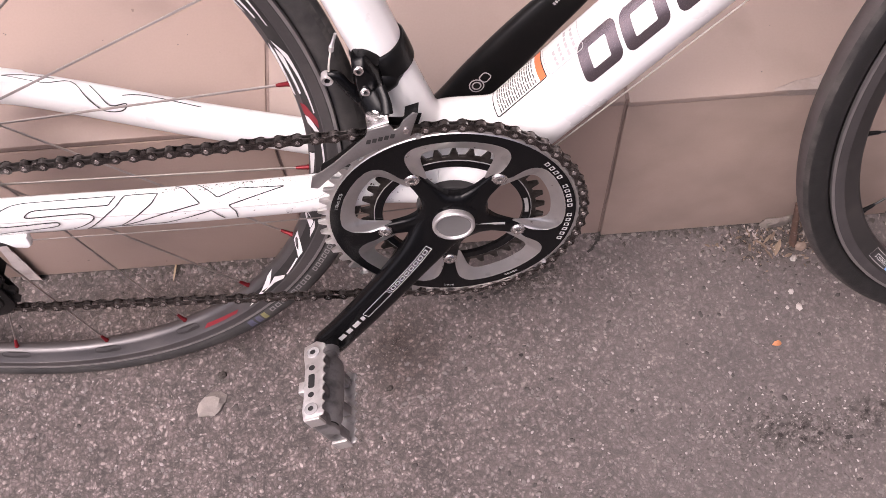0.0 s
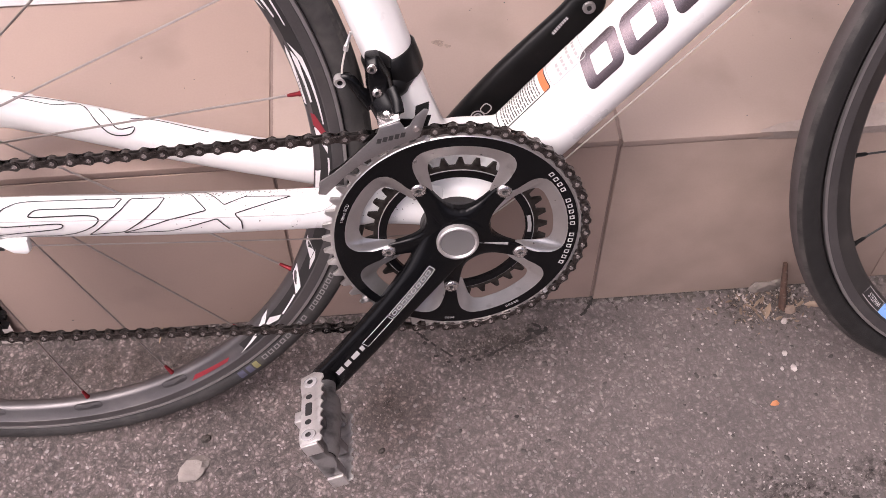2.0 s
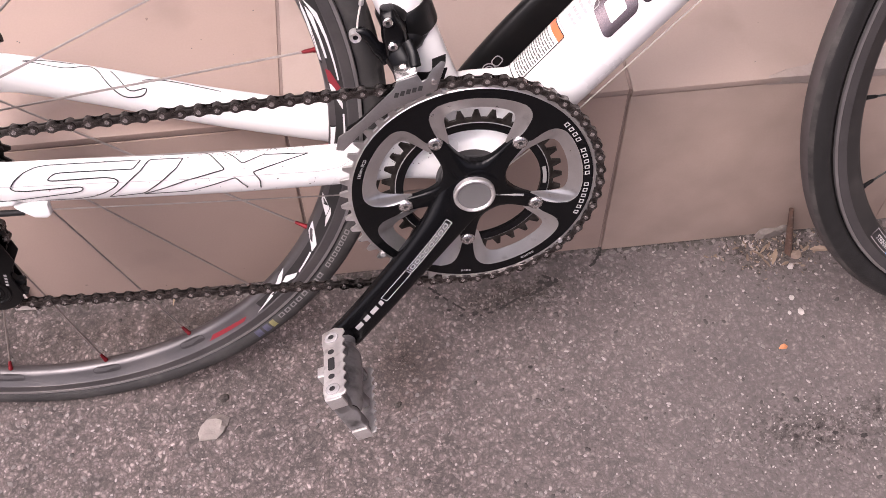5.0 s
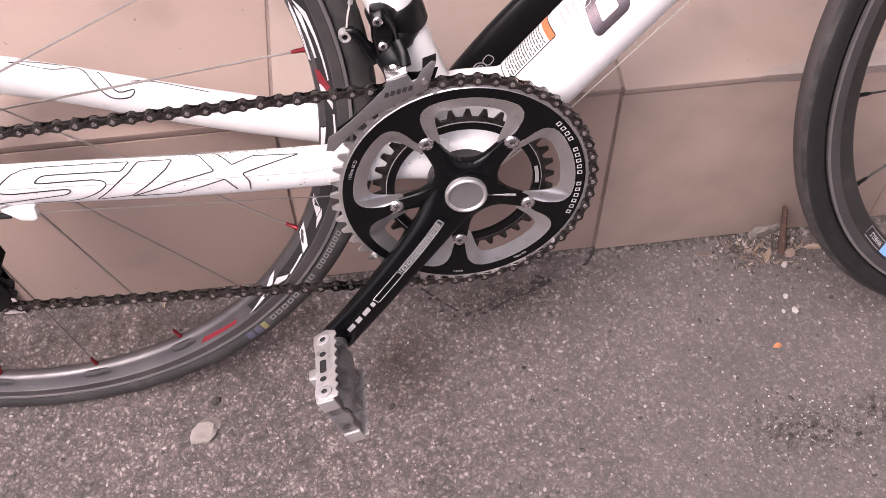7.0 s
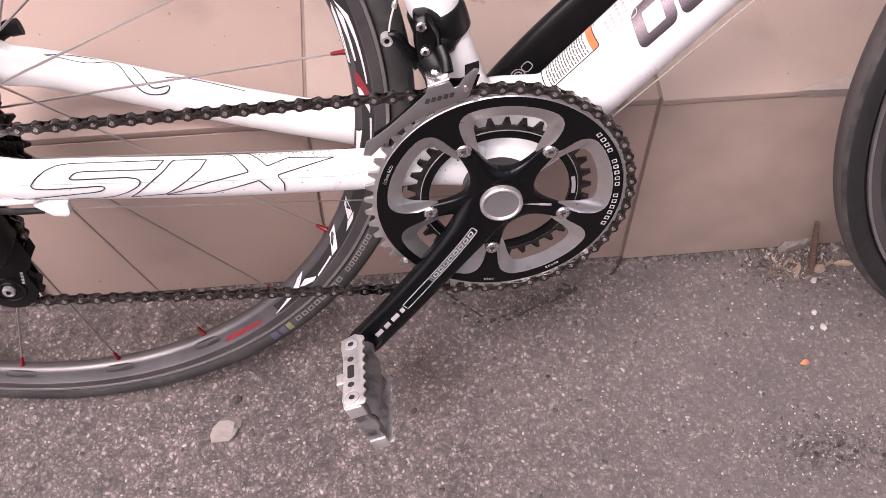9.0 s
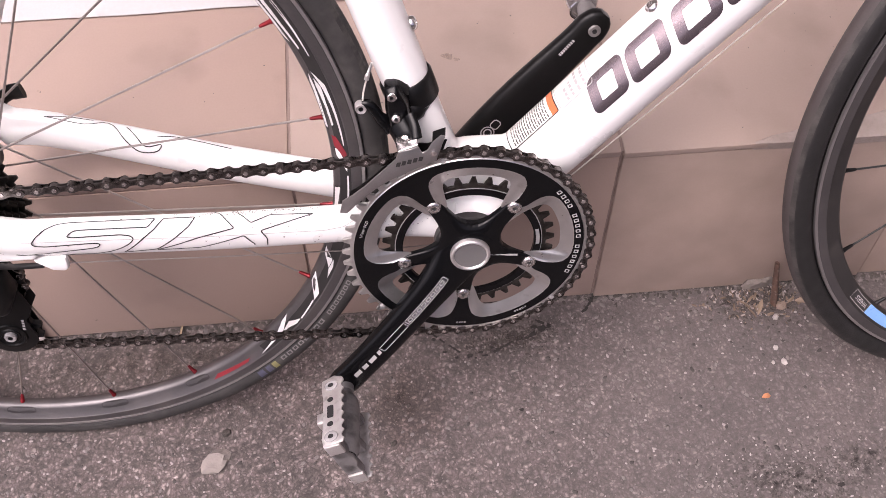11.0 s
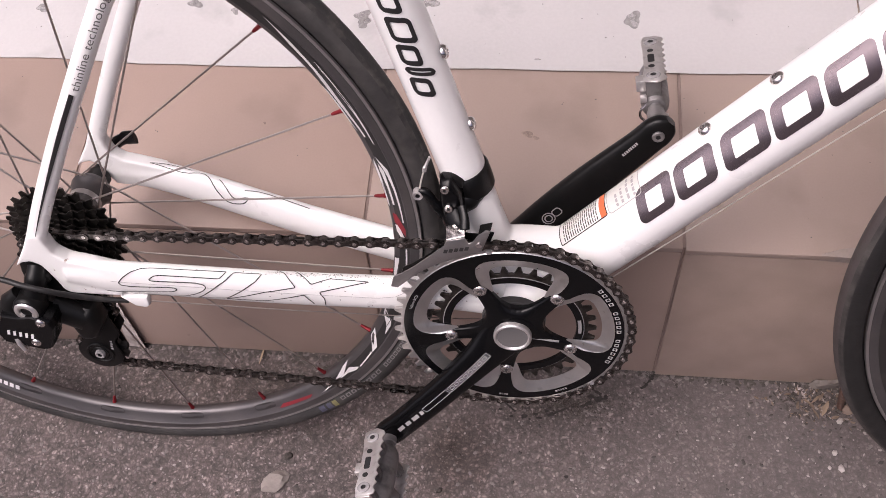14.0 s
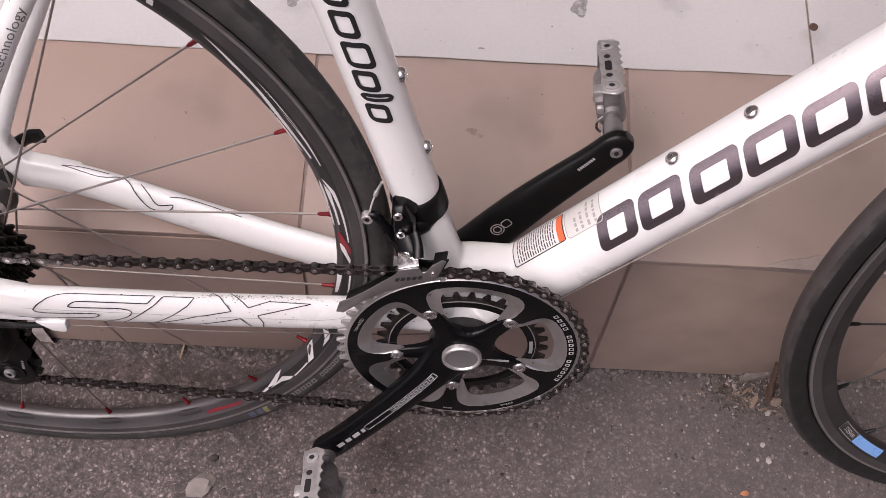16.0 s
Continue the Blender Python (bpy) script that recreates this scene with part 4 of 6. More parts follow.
def build_wheel(name, at_pose, spokes, first, hub_geo, flange, nipple_mat, spoke_mats, spoke_r, label, tyre_mats, rim_mat, section=(0.3222, 0.0109)):
    wheel = holder(name, bicycle, label, at_pose)
    rim = [(0.2868, 0.0), (0.2872, -0.0030), (0.2885, -0.0052), (0.291, -0.0068), (0.3022, -0.0099), (0.3026, -0.0103), (0.3080, -0.0104), (0.3096, -0.0105), (0.3098, -0.0103), (0.3101, -0.0103), (0.3103, -0.0105), (0.3128, -0.0107), (0.3133, -0.0085), (0.310, -0.0075), (0.310, 0.0075), (0.3133, 0.0085), (0.3128, 0.0107), (0.3022, 0.0103), (0.302, 0.0098), (0.291, 0.0068), (0.2885, 0.0052), (0.2872, 0.0030)]
    g = revolve(rim, 144, loop=True)
    # index 1: outer track edge, its highlight and wear line painted bright
    g.m = [2 if (f % 22) in (4, 5, 6, 7, 8, 9, 16) else (1 if (f % 22) in (10, 11) else 0) for f in range(len(g.f))]
    part("rim", g, [rim_mat, TRACK_EDGE, RIM], wheel, "dark alloy rim with a bright worn track edge")
    rc, rt = section
    prof = []
    for k in range(29):
        q = radians(-154 + 308 * k / 28)
        full = abs(math.sin(q)) ** (0.8 if math.cos(q) < 0 else 1.0)
        prof.append((rc + rt * math.cos(q), math.copysign(rt * full, q)))
    g = revolve(prof, 160)
    g.m = [1 if (f % 28) in (9, 10, 17, 18) else (2 if 10 < (f % 28) < 17 else 0) for f in range(len(g.f))]
    part("tyre", g, tyre_mats, wheel, "worn black slick tyre")
    part("hub", hub_geo, [HUB, BLACK_MATT, RING_SILVER], wheel, "grey alloy hub")
    nip = revolve([(1e-5, 0.0115), (0.0011, 0.0115), (0.0016, 0.0095), (0.0019, 0.003), (0.0023, 0.0025), (0.0023, 0.0), (1e-5, 0.0)], 10)
    nip_me = mesh_of("nipple", nip, nipple_mat)
    for k in range(spokes):
        a = first + 360 / spokes * k
        side = -1 if k % 2 else 1
        tw = (1 if (k // 2) % 2 else -1) * (1 if k % 2 == 0 else -1)
        rad, yy, off = flange[0 if side < 0 else 1]
        top = Vector((0.2868 * math.cos(radians(a)), 0.0, 0.2868 * math.sin(radians(a))))
        q = radians(a + tw * off)
        foot = Vector((rad * math.cos(q), yy, rad * math.sin(q)))
        part("spoke", tube([foot, foot.lerp(top, 0.5), top], [(spoke_r, spoke_r)] * 3, 8, side=(0, 1, 0.01)), spoke_mats[k % len(spoke_mats)], wheel)
        ob = new("nipple", nip_me)
        ob.parent = wheel
        d = (foot - top).normalized()
        ob.matrix_local = Matrix.Translation(top - d * 0.001) @ d.to_track_quat("Y", "Z").to_matrix().to_4x4()
    return wheel


def hub_shape(yl, yr, rl, rr, core):
    prof = [(1e-5, yr - 0.012), (0.0095, yr - 0.012), (0.0095, yr - 0.004), (rr, yr - 0.0035), (rr + 0.001, yr), (rr, yr + 0.0035), (core, yr + 0.008), (core, yl - 0.020), (core, yl - 0.014), (rl - 0.0015, yl - 0.006), (rl + 0.001, yl), (rl, yl + 0.0035), (0.0115, yl + 0.005), (0.011, yl + 0.020), (0.0085, yl + 0.022), (0.0085, yl + 0.028), (1e-5, yl + 0.028)]
    g = revolve(prof, 36)
    g.m = [2 if (f % 16) in (7,) else (1 if (f % 16) >= 12 else 0) for f in range(len(g.f))]
    return g


rear = build_wheel("rear_wheel", Matrix.Translation(AXLE_R), 20, 8.0, hub_shape(0.036, -0.0185, 0.0180, 0.0235, 0.0145), ((0.0215, -0.0185, 74), (0.0170, 0.036, 74)), RED, [SPOKE], 0.00092, "rear wheel with dark rim, steel spokes and red nipples", [WALL_RUBBER, DUSTY, RUBBER], RIM)
# black arc under the graphics: the upper rim's dark reflection as colour
part("rim_dark_reflection", arc_fill(-48, 78, 0.2885, 0.3015, -1, 0, 0.00012), RIM_DARK, rear, "black arc for the dark reflection on the upper rim")
# rim graphics: white slivers outlined in black, and red patches
WHITE_SHARDS = (
    ((36, 300.2), (29.5, 299.2), (24.6, 299.1), (19.6, 298.4), (19.8, 297.6), (24.6, 297.5), (29.3, 297.2), (34, 298.8)),
    ((45, 299.5), (39.6, 297.4), (36, 296.0), (32.9, 295.2), (29.5, 293.8), (25.7, 293.6), (21.3, 294.6), (21.2, 293.4), (25.7, 291.6), (29.5, 291.4), (33, 293.0), (39.6, 295.0)),
    ((31, 290.3), (28, 290.4), (24.2, 290.4), (22.5, 291.0), (24.2, 288.6), (28, 288.2), (32, 288.6)),
    ((17.3, 293.0), (14.6, 298.9), (10.6, 299.2), (3.5, 299.0), (3.4, 298.0), (10.6, 297.3), (14.0, 296.0)),
    ((16, 292.6), (14.4, 295.2), (11.4, 294.4), (7.3, 294.3), (7.2, 292.8), (11.4, 292.3), (14.6, 291.9)),
    ((17, 290.8), (14.8, 291.0), (10, 289.8), (6.8, 289.6), (7.0, 288.0), (12, 288.0), (15.5, 289.0)),
    ((2.9, 291.0), (2.6, 293.7), (-0.6, 299.0), (-1.7, 298.5), (1.4, 291.5)), ((-2.5, 299.4), (-9, 299.8), (-9, 298.4), (-2.5, 298.0)), ((-5.4, 288.1), (-5.0, 292.2), (-9.6, 290.6), (-10.4, 288.2)), ((-14, 299.6), (-10, 299.4), (-10, 298.2), (-14, 298.2)),
    ((-49.3, 300.3), (-44.0, 297.5), (-44.3, 295.0)), ((-44.3, 295.5), (-41.8, 296.5), (-37.9, 287.9), (-40.0, 289.0)), ((-43.8, 297.5), (-41.0, 295.5), (-39.0, 293.5), (-37.0, 299.5), (-38.2, 300.5), (-40.2, 297.5)),
    ((-36.8, 300.8), (-31.7, 299.2), (-31.7, 297.8), (-36.6, 299.5)), ((-31.5, 299.2), (-29.6, 299.5), (-25.4, 287.9), (-27.8, 288.4)), ((-25.5, 299.0), (-22.6, 299.5), (-21.0, 297.5), (-23.5, 296.5)), ((-23.2, 296.2), (-21.3, 296.8), (-18.8, 288.0), (-20.4, 288.8)),
)
RED_SHARDS = (((5.4, 290.6), (5.1, 293.5), (2.0, 299.6), (0.4, 299.0), (3.3, 290.9)), ((-61.0, 298.6), (-52.5, 299.2), (-51.5, 296.4), (-59.5, 294.2)))
for shards, m, nm in ((WHITE_SHARDS, INK_WHITE, "white"), (RED_SHARDS, INK_RED, "red")):
    for sh in shards:
        loop_ = dense([(a, r * 0.001 * 1000) for a, r in sh], 0.6, True)
        w = rim_wrap(-1, 0.0005)
        big = [(a + (a - sum(p[0] for p in sh) / len(sh)) * 0.10, r + (r - sum(p[1] for p in sh) / len(sh)) * 0.22) for a, r in sh]
        if m is INK_WHITE:
            lo = dense(big, 0.6, True)
            part("rim_outline", Geo().add([rim_wrap(-1, 0.0003)(a, min(max(r * 0.001, 0.2875), 0.3018)) for a, r in lo], [tuple(range(len(lo)))]), INK, rear, "black outline of the rim graphic")
        part("rim_graphic", Geo().add([w(a, r * 0.001) for a, r in loop_], [tuple(range(len(loop_)))]), m, rear, nm + " rim graphic")
for a0, n, flip in ((51.0, 6, 0), (-128.5, 7, 1)):
    for k in range(n):
        part("rim_mark", arc_fill(a0 + k * 1.25, a0 + k * 1.25 + 0.85, 0.2935, 0.2985, -1, 60.0), INK_WHITE, rear, "small white mark")
for a in range(20):
    q = 8 + 18 * a
    pocket = Geo()
    w = rim_wrap(-1, 0.0002)
    pts = [(q + 2.7 * math.copysign(abs(math.cos(k)) ** 0.5, math.cos(k)), 0.2922 + 0.0036 * math.copysign(abs(math.sin(k)) ** 0.6, math.sin(k))) for k in (i * 0.3142 for i in range(20))]
    pocket.add([w(*p) for p in pts], [tuple(range(20))])
    if -140 < q - 360 * (q > 180) < -55:
        part("rim_pocket", pocket, POCKET, rear, "dark rounded pocket at the nipple")


def tyre_wrap(a, b):
    """a: degrees round the tyre, b: distance round its section from the side."""
    q = b / 0.0109
    r = 0.3222 + (0.0109 + 0.0005) * math.sin(q)
    y = -(0.0109 + 0.0005) * math.cos(q)
    return (r * math.cos(radians(a)), y, r * math.sin(radians(a)))


for a0, n, pitch_ in ((-47.6, 8, 1.62), (-33.4, 7, 1.28)):
    for k in range(n):
        w0 = a0 + k * pitch_
        part("tyre_mark", mark_box(w0, w0 + pitch_ * 0.74, -0.0058, -0.0018, tyre_wrap), INK_SOFT, rear, "pale grey tyre mark")
for a0, a1, m in ((-50.0, -48.9, TAG_YELLOW), (-51.6, -50.4, TAG_BLUE), (-53.6, -52.2, TAG_BLUE)):
    part("tyre_tag", fill(a0, a1, -0.0060, 0.0012, tyre_wrap, 0, 3, 4), m, rear, "faded colour tag on the tyre")

STEER_PIVOT = Vector((0.598 - 0.043, 0, 0.068 - 0.0132))
FRONT = Matrix.Translation(STEER_PIVOT) @ Matrix.Rotation(radians(6.2), 4, STEER) @ Matrix.Translation(-STEER_PIVOT) @ Matrix.Translation((0.598, 0, 0.0665))
front = build_wheel("front_wheel", FRONT, 18, 6.0, hub_shape(0.036, -0.036, 0.0165, 0.0165, 0.0125), ((0.0155, -0.036, 6), (0.0155, 0.036, 6)), BLACK_MATT, [SPOKE_BLACK], 0.0009, "front wheel with dark rim and black spokes", [BLACK_RUBBER, ROAD_DUST, TREAD_RUBBER], RIM_DARK, (0.3240, 0.0119))
part("rim_label", arc_fill(216.6, 223.2, 0.2895, 0.2995, -1), INK, front, "black rim label")
part("rim_label_border", strip(dense([(216.7, 0.2898), (223.1, 0.2898), (223.1, 0.2992), (216.7, 0.2992)], 0.4, True), 0.0006, lambda a, b: rim_wrap(-1, 0.0006)(a, b), True), INK_GREY, front)
part("rim_label", arc_fill(223.4, 233.4, 0.2895, 0.2995, -1), BLUE, front, "blue foil rim label")
part("rim_lettering", lettering("WHEELS", 0.0062, lambda a, b: rim_wrap(-1, 0.0007)(222.6 - a * 196, 0.2922 + b), 1.0), INK_WHITE, front, "small white lettering")
fork = holder("fork", bicycle, "white fork", Matrix.Translation(STEER_PIVOT) @ Matrix.Rotation(radians(6.2), 4, STEER))
for side in (-1, 1):
    part("fork_blade", tube(smooth_path([(0.043, 0.050 * side, 0.013), (0.022, 0.0505 * side, 0.06), (-0.03, 0.049 * side, 0.17), (-0.075, 0.043 * side, 0.29), (-0.098, 0.028 * side, 0.355)], 6), [(0.007 + 0.004 * i / 24, 0.008 + 0.011 * i / 24) for i in range(25)], 18), WHITE, fork)
part("crown", tube([(-0.104, -0.03, 0.355), (-0.106, 0, 0.366), (-0.104, 0.03, 0.355)], [0.018, 0.021, 0.018], 18, side=(0, 0, 1)), WHITE, fork)


# ---- drivetrain ----
def cog_outline(teeth, tip, root, phase=0.0, point=0.22):
    out = []
    for k in range(teeth):
        for f, r in ((-0.5, root), (-0.30, root), (-point * 0.45, tip), (point * 0.45, tip), (0.30, root)):
            q = radians(phase) + 2 * math.pi * (k + f) / teeth
            out.append((r * math.cos(q), r * math.sin(q)))
    return out


def toothed_ring(teeth, tip, root, inner, y0, y1, phase=0.0, chamfer=0.0008):
    o = cog_outline(teeth, tip, root, phase)
    n = len(o)
    i = []
    for x, z in o:
        k = inner / math.hypot(x, z)
        i.append((x * k, z * k))
    sh = [(x * (1 - 0.006), z * (1 - 0.006)) for x, z in o]
    rings = [(sh, y0), (o, y0 + chamfer), (o, y1 - chamfer), (sh, y1), (i, y1), (i, y0)]
    verts = [(x, y, z) for r, y in rings for x, z in r]
    faces = [(a * n + k, a * n + (k + 1) % n, ((a + 1) % 6) * n + (k + 1) % n, ((a + 1) % 6) * n + k) for a in range(6) for k in range(n)]
    return Geo().add(verts, faces)


CRANK = 228.5
BOLTS = [48.7 + 72 * k for k in range(5)]
crankset = holder("crankset", bicycle, "black double crankset with machined silver windows")


def bolt_gap(q):
    return min(abs((q - b + 180) % 360 - 180) for b in BOLTS)


def ring_face():
    """The outer ring: black face, broad machined slope round five windows, slim tabs at the bolts."""
    n = 1440
    front = RING_Y - 0.0020
    edge_d, edge_r = (0, 3.6, 4.0, 4.5, 5.2, 6.5, 8.5, 11, 14, 20, 36), (0.0490, 0.0490, 0.0530, 0.0620, 0.0705, 0.0778, 0.0820, 0.0847, 0.0862, 0.0868, 0.0868)
    hole_d, hole_r = (0, 9.0, 10.0, 11.5, 12.6, 14, 16, 20, 36), (0.0478, 0.0480, 0.0486, 0.0550, 0.0650, 0.0712, 0.0742, 0.0758, 0.0762)
    rows = []
    for k in range(n):
        q = 360 * k / n
        spread = [bolt_gap(q + w) for w in (-0.5, -0.25, 0, 0.25, 0.5)]
        inner = sum(np.interp(d, hole_d, hole_r) for d in spread) / 5
        edge = max(sum(np.interp(d, edge_d, edge_r) for d in spread) / 5, inner + 0.0007)

        def level(r):
            return float(np.interp(r, (0.0575, 0.0640), (front + 0.0022, front)))

        low, high = max(edge, 0.0575), max(edge, 0.0640)
        if low <= edge:
            low = edge + 0.0002
        if high <= low:
            high = low + 0.0002
        rows.append((radians(q), [(inner, RING_Y + 0.0028), (inner, RING_Y + 0.0022), (edge - 0.0003, level(edge) + 0.0001), (edge, level(edge)), (low, level(low)), (high, level(high)), (0.0948, front), (0.0953, front + 0.0004), (0.0960, front + 0.0012), (0.0960, RING_Y + 0.0010)]))
    g = Geo()
    m = len(rows[0][1])
    g.v = [(r * math.cos(q), y, r * math.sin(q)) for q, row in rows for r, y in row]
    for k in range(n):
        j = (k + 1) % n
        for a in range(m):
            b = (a + 1) % m
            g.f.append((k * m + a, k * m + b, j * m + b, j * m + a))
            g.m.append((1, 1, 2, 0, 0, 0, 1, 1, 1, 0)[a])
    return g


part("chainring", ring_face(), [BLACK, RING_SILVER, SILVER], crankset, "black 50-tooth chainring with machined silver windows", angle=25)
part("chainring_teeth", toothed_ring(50, 0.1042, 0.0978, 0.0950, RING_Y - 0.0013, RING_Y + 0.0013, 3.6), RING_SILVER, crankset, "worn steel-grey teeth")
part("inner_chainring", toothed_ring(34, 0.0716, 0.0648, 0.0585, RING_Y + 0.0042, RING_Y + 0.0066, 2.0), STEEL_DARK, crankset, "small dark inner chainring with worn teeth")
part("inner_ring_band", disc(0.0606, RING_Y + 0.0034, RING_Y + 0.0070, 80, hole=0.0545), BLACK, crankset)
part("inner_ring_edge", disc(0.0612, RING_Y + 0.0038, RING_Y + 0.0043, 80, hole=0.0606), GREY_ALLOY, crankset, "worn bright edge")
part("inner_ring_badge", fill(-4, 13, 0.0560, 0.0590, lambda a, b: (b * math.cos(radians(a)), RING_Y + 0.0031, b * math.sin(radians(a))), 0, 8, 1), INK_SOFT_GREY, crankset, "small pale badge")
for b in (66.0, 183.0, -78.0):
    part("shift_pin", disc(0.0021, RING_Y - 0.0030, RING_Y + 0.0005, 14).moved(at(0.0972 * math.cos(radians(b + 36)), 0, 0.0972 * math.sin(radians(b + 36)))), GREY_ALLOY, crankset, "small grey chain pin")
for b in BOLTS:
    x, z = 0.055 * math.cos(radians(b)), 0.055 * math.sin(radians(b))
    part("chainring_bolt", dome_bolt(0.0060, 0.0026).moved(at(x, RING_Y + 0.0004, z)), [PIN, INK], crankset, "chrome chainring bolt")


def spider():
    """Hub and five arms in one casting: dished front, rounded edges, open bays between the arms."""
    n = 720
    arm_d, arm_r = (0, 4.5, 6.3, 8.0, 10.5, 14, 19, 26, 36), (0.0630, 0.0618, 0.0575, 0.0480, 0.0400, 0.0345, 0.0306, 0.0278, 0.0268)
    rise_r, rise_y = (0.0, 0.018, 0.023, 0.029, 0.037, 0.046, 0.064), (-0.0518, -0.0516, -0.0508, -0.0488, -0.0474, -0.0468, -0.0462)
    g, rows = Geo(), []
    for k in range(n):
        q = 360 * k / n
        out = sum(np.interp(bolt_gap(q + w), arm_d, arm_r) for w in (-1.0, -0.5, 0, 0.5, 1.0)) / 5
        row = []
        for f, dip in ((0.0, 0), (0.25, 0), (0.5, 0), (0.7, 0.0001), (0.84, 0.0004), (0.93, 0.0010), (0.98, 0.0019), (1.0, 0.0032)):
            r = 0.012 + (out - 0.012) * f
            row.append((r, float(np.interp(r, rise_r, rise_y)) + dip))
        row += [(out, -0.0418), (0.012, -0.0405)]
        rows.append((radians(q), row))
    m = len(rows[0][1])
    g.add([(r * math.cos(q), y, r * math.sin(q)) for q, row in rows for r, y in row], [(k * m + a, k * m + a + 1, ((k + 1) % n) * m + a + 1, ((k + 1) % n) * m + a) for k in range(n) for a in range(m - 1)])
    return g


part("spider", spider(), BLACK, crankset, "gloss black five-armed spider", angle=70)


def crank_arm(angle, stations, seg=28, power=0.62, bow=0.0):
    q = radians(angle)
    rings = []
    for r, wd, y, th in stations:
        ring, off = [], bow * math.sin(math.pi * min(max(r / 0.15, 0), 1))
        for k in range(seg):
            t = 2 * math.pi * k / seg
            c, s = math.cos(t), math.sin(t)
            a, h = wd * abs(c) ** power * (1 if c > 0 else -1), th * abs(s) ** power * (1 if s > 0 else -1)
            a += off
            ring.append((r * math.cos(q) - a * math.sin(q), y + h, r * math.sin(q) + a * math.cos(q)))
        rings.append(ring)
    return loft(rings)


right_st = smooth_path([(-0.024, 0.008, -0.0440, 0.005), (-0.018, 0.017, -0.0445, 0.0075), (0.0, 0.0225, -0.0450, 0.0080), (0.02, 0.0205, -0.0462, 0.0085), (0.045, 0.0165, -0.0540, 0.0085), (0.08, 0.0145, -0.0615, 0.0080), (0.12, 0.0138, -0.0680, 0.0075), (0.155, 0.0138, -0.0720, 0.0070), (0.172, 0.0142, -0.0732, 0.0068), (0.182, 0.0110, -0.0735, 0.0062), (0.187, 0.0050, -0.0735, 0.0045)], 4)
part("crank_arm", crank_arm(CRANK, right_st), BLACK, crankset, "gloss black crank arm with thin white outline graphics", angle=50)
left_st = smooth_path([(-0.024, 0.008, 0.057, 0.006), (-0.016, 0.018, 0.0580, 0.0085), (0.0, 0.0225, 0.0590, 0.0090), (0.02, 0.0210, 0.0605, 0.0090), (0.045, 0.0202, 0.0625, 0.0085), (0.09, 0.0182, 0.0660, 0.0078), (0.13, 0.0160, 0.0690, 0.0072), (0.16, 0.0146, 0.0710, 0.0070), (0.172, 0.0146, 0.0715, 0.0068), (0.182, 0.0110, 0.0717, 0.0062), (0.187, 0.0050, 0.0717, 0.0045)], 4)
part("crank_arm", crank_arm(CRANK - 180, left_st, bow=0.0030), BLACK_MATT, crankset, "black left crank arm")
axle = disc(0.0150, -0.050, 0.054, 32)
part("spindle", axle, GREY_ALLOY, crankset)
part("bearing_cover", revolve([(0.015, -0.0402), (0.0262, -0.0402), (0.0276, -0.0392), (0.0280, -0.0330), (0.015, -0.0330)], 48, loop=True), GREY_DARK, crankset, "black bearing cover")
cap = revolve([(1e-5, -0.0554), (0.0134, -0.0554), (0.0139, -0.0564), (0.0143, -0.0569), (0.0150, -0.0572), (0.0160, -0.0567), (0.0165, -0.0556), (0.0165, -0.0500)], 48)
cap.m = [1 if (f % 7) == 0 else 0 for f in range(len(cap.f))]
part("chain_pin", tube(smooth_path([(0.0160, -0.0512, -0.0045), (0.0250, -0.0500, -0.0070), (0.0400, -0.0482, -0.0105)], 4), [(0.0005, 0.0005)] * 6 + [(0.0008, 0.0011)] * 3, 10), GREY_ALLOY, crankset, "small grey pin and clip")
part("spindle_cap", cap, [SILVER, CAP_FACE], crankset, "silver end cap with a dull grey face", angle=60)
lb = socket_bolt(0.0052, 0.002).moved(at(0.1725 * math.cos(radians(CRANK - 180)), 0.0642, 0.1725 * math.sin(radians(CRANK - 180))))
part("pedal_axle_end", lb, [PEDAL_GREY, INK], crankset, "grey pedal axle end with a hexagonal socket")


def face_wrap(y):
    return lambda a, b: (a, y, b)


def ring_text(a0, a1, r0, r1, count, mats, nm, skip=()):
    """Small slanted bars round the chainring in place of its lettering."""
    step = (a1 - a0) / count
    for k in range(count):
        if k in skip:
            continue
        def w(a, b):
            return (b * math.cos(radians(a)), RING_Y - 0.0023, b * math.sin(radians(a)))
        part("ring_mark", mark_box(a0 + step * (k + 0.16), a0 + step * (k + 0.78), r0, r1, w), mats, crankset, nm)


ring_text(40.0, -24.0, 0.0882, 0.0921, 17, INK_GREY, "white mark on the chainring", skip=(4, 10))
ring_text(-56.0, -64.0, 0.0890, 0.0910, 5, INK_GREY, "tiny grey mark")
ring_text(-92.0, -97.5, 0.0890, 0.0910, 4, INK_GREY, "tiny grey mark")


def ring_letters(a, b):
    q = radians(166.0 - a / 0.0895 * 57.3)
    return ((0.0892 + b) * math.cos(q), RING_Y - 0.0023, (0.0892 + b) * math.sin(q))


part("ring_lettering", lettering("110mm BCD", 0.0036, ring_letters, 1.0), INK_GREY, crankset, "tiny grey lettering")


def crank_wrap(a, b):
    """a along the crank arm from the spindle, b across it, on its outer face."""
    mid, th, wd = (np.interp(a, [s[0] for s in right_st], [s[k] for s in right_st]) for k in (2, 3, 1))
    y = mid - th * max(1 - (abs(b) / wd) ** 3.226, 0.02) ** 0.31 - 0.0005
    q = radians(CRANK)
    return (a * math.cos(q) - b * math.sin(q), y, a * math.sin(q) + b * math.cos(q))


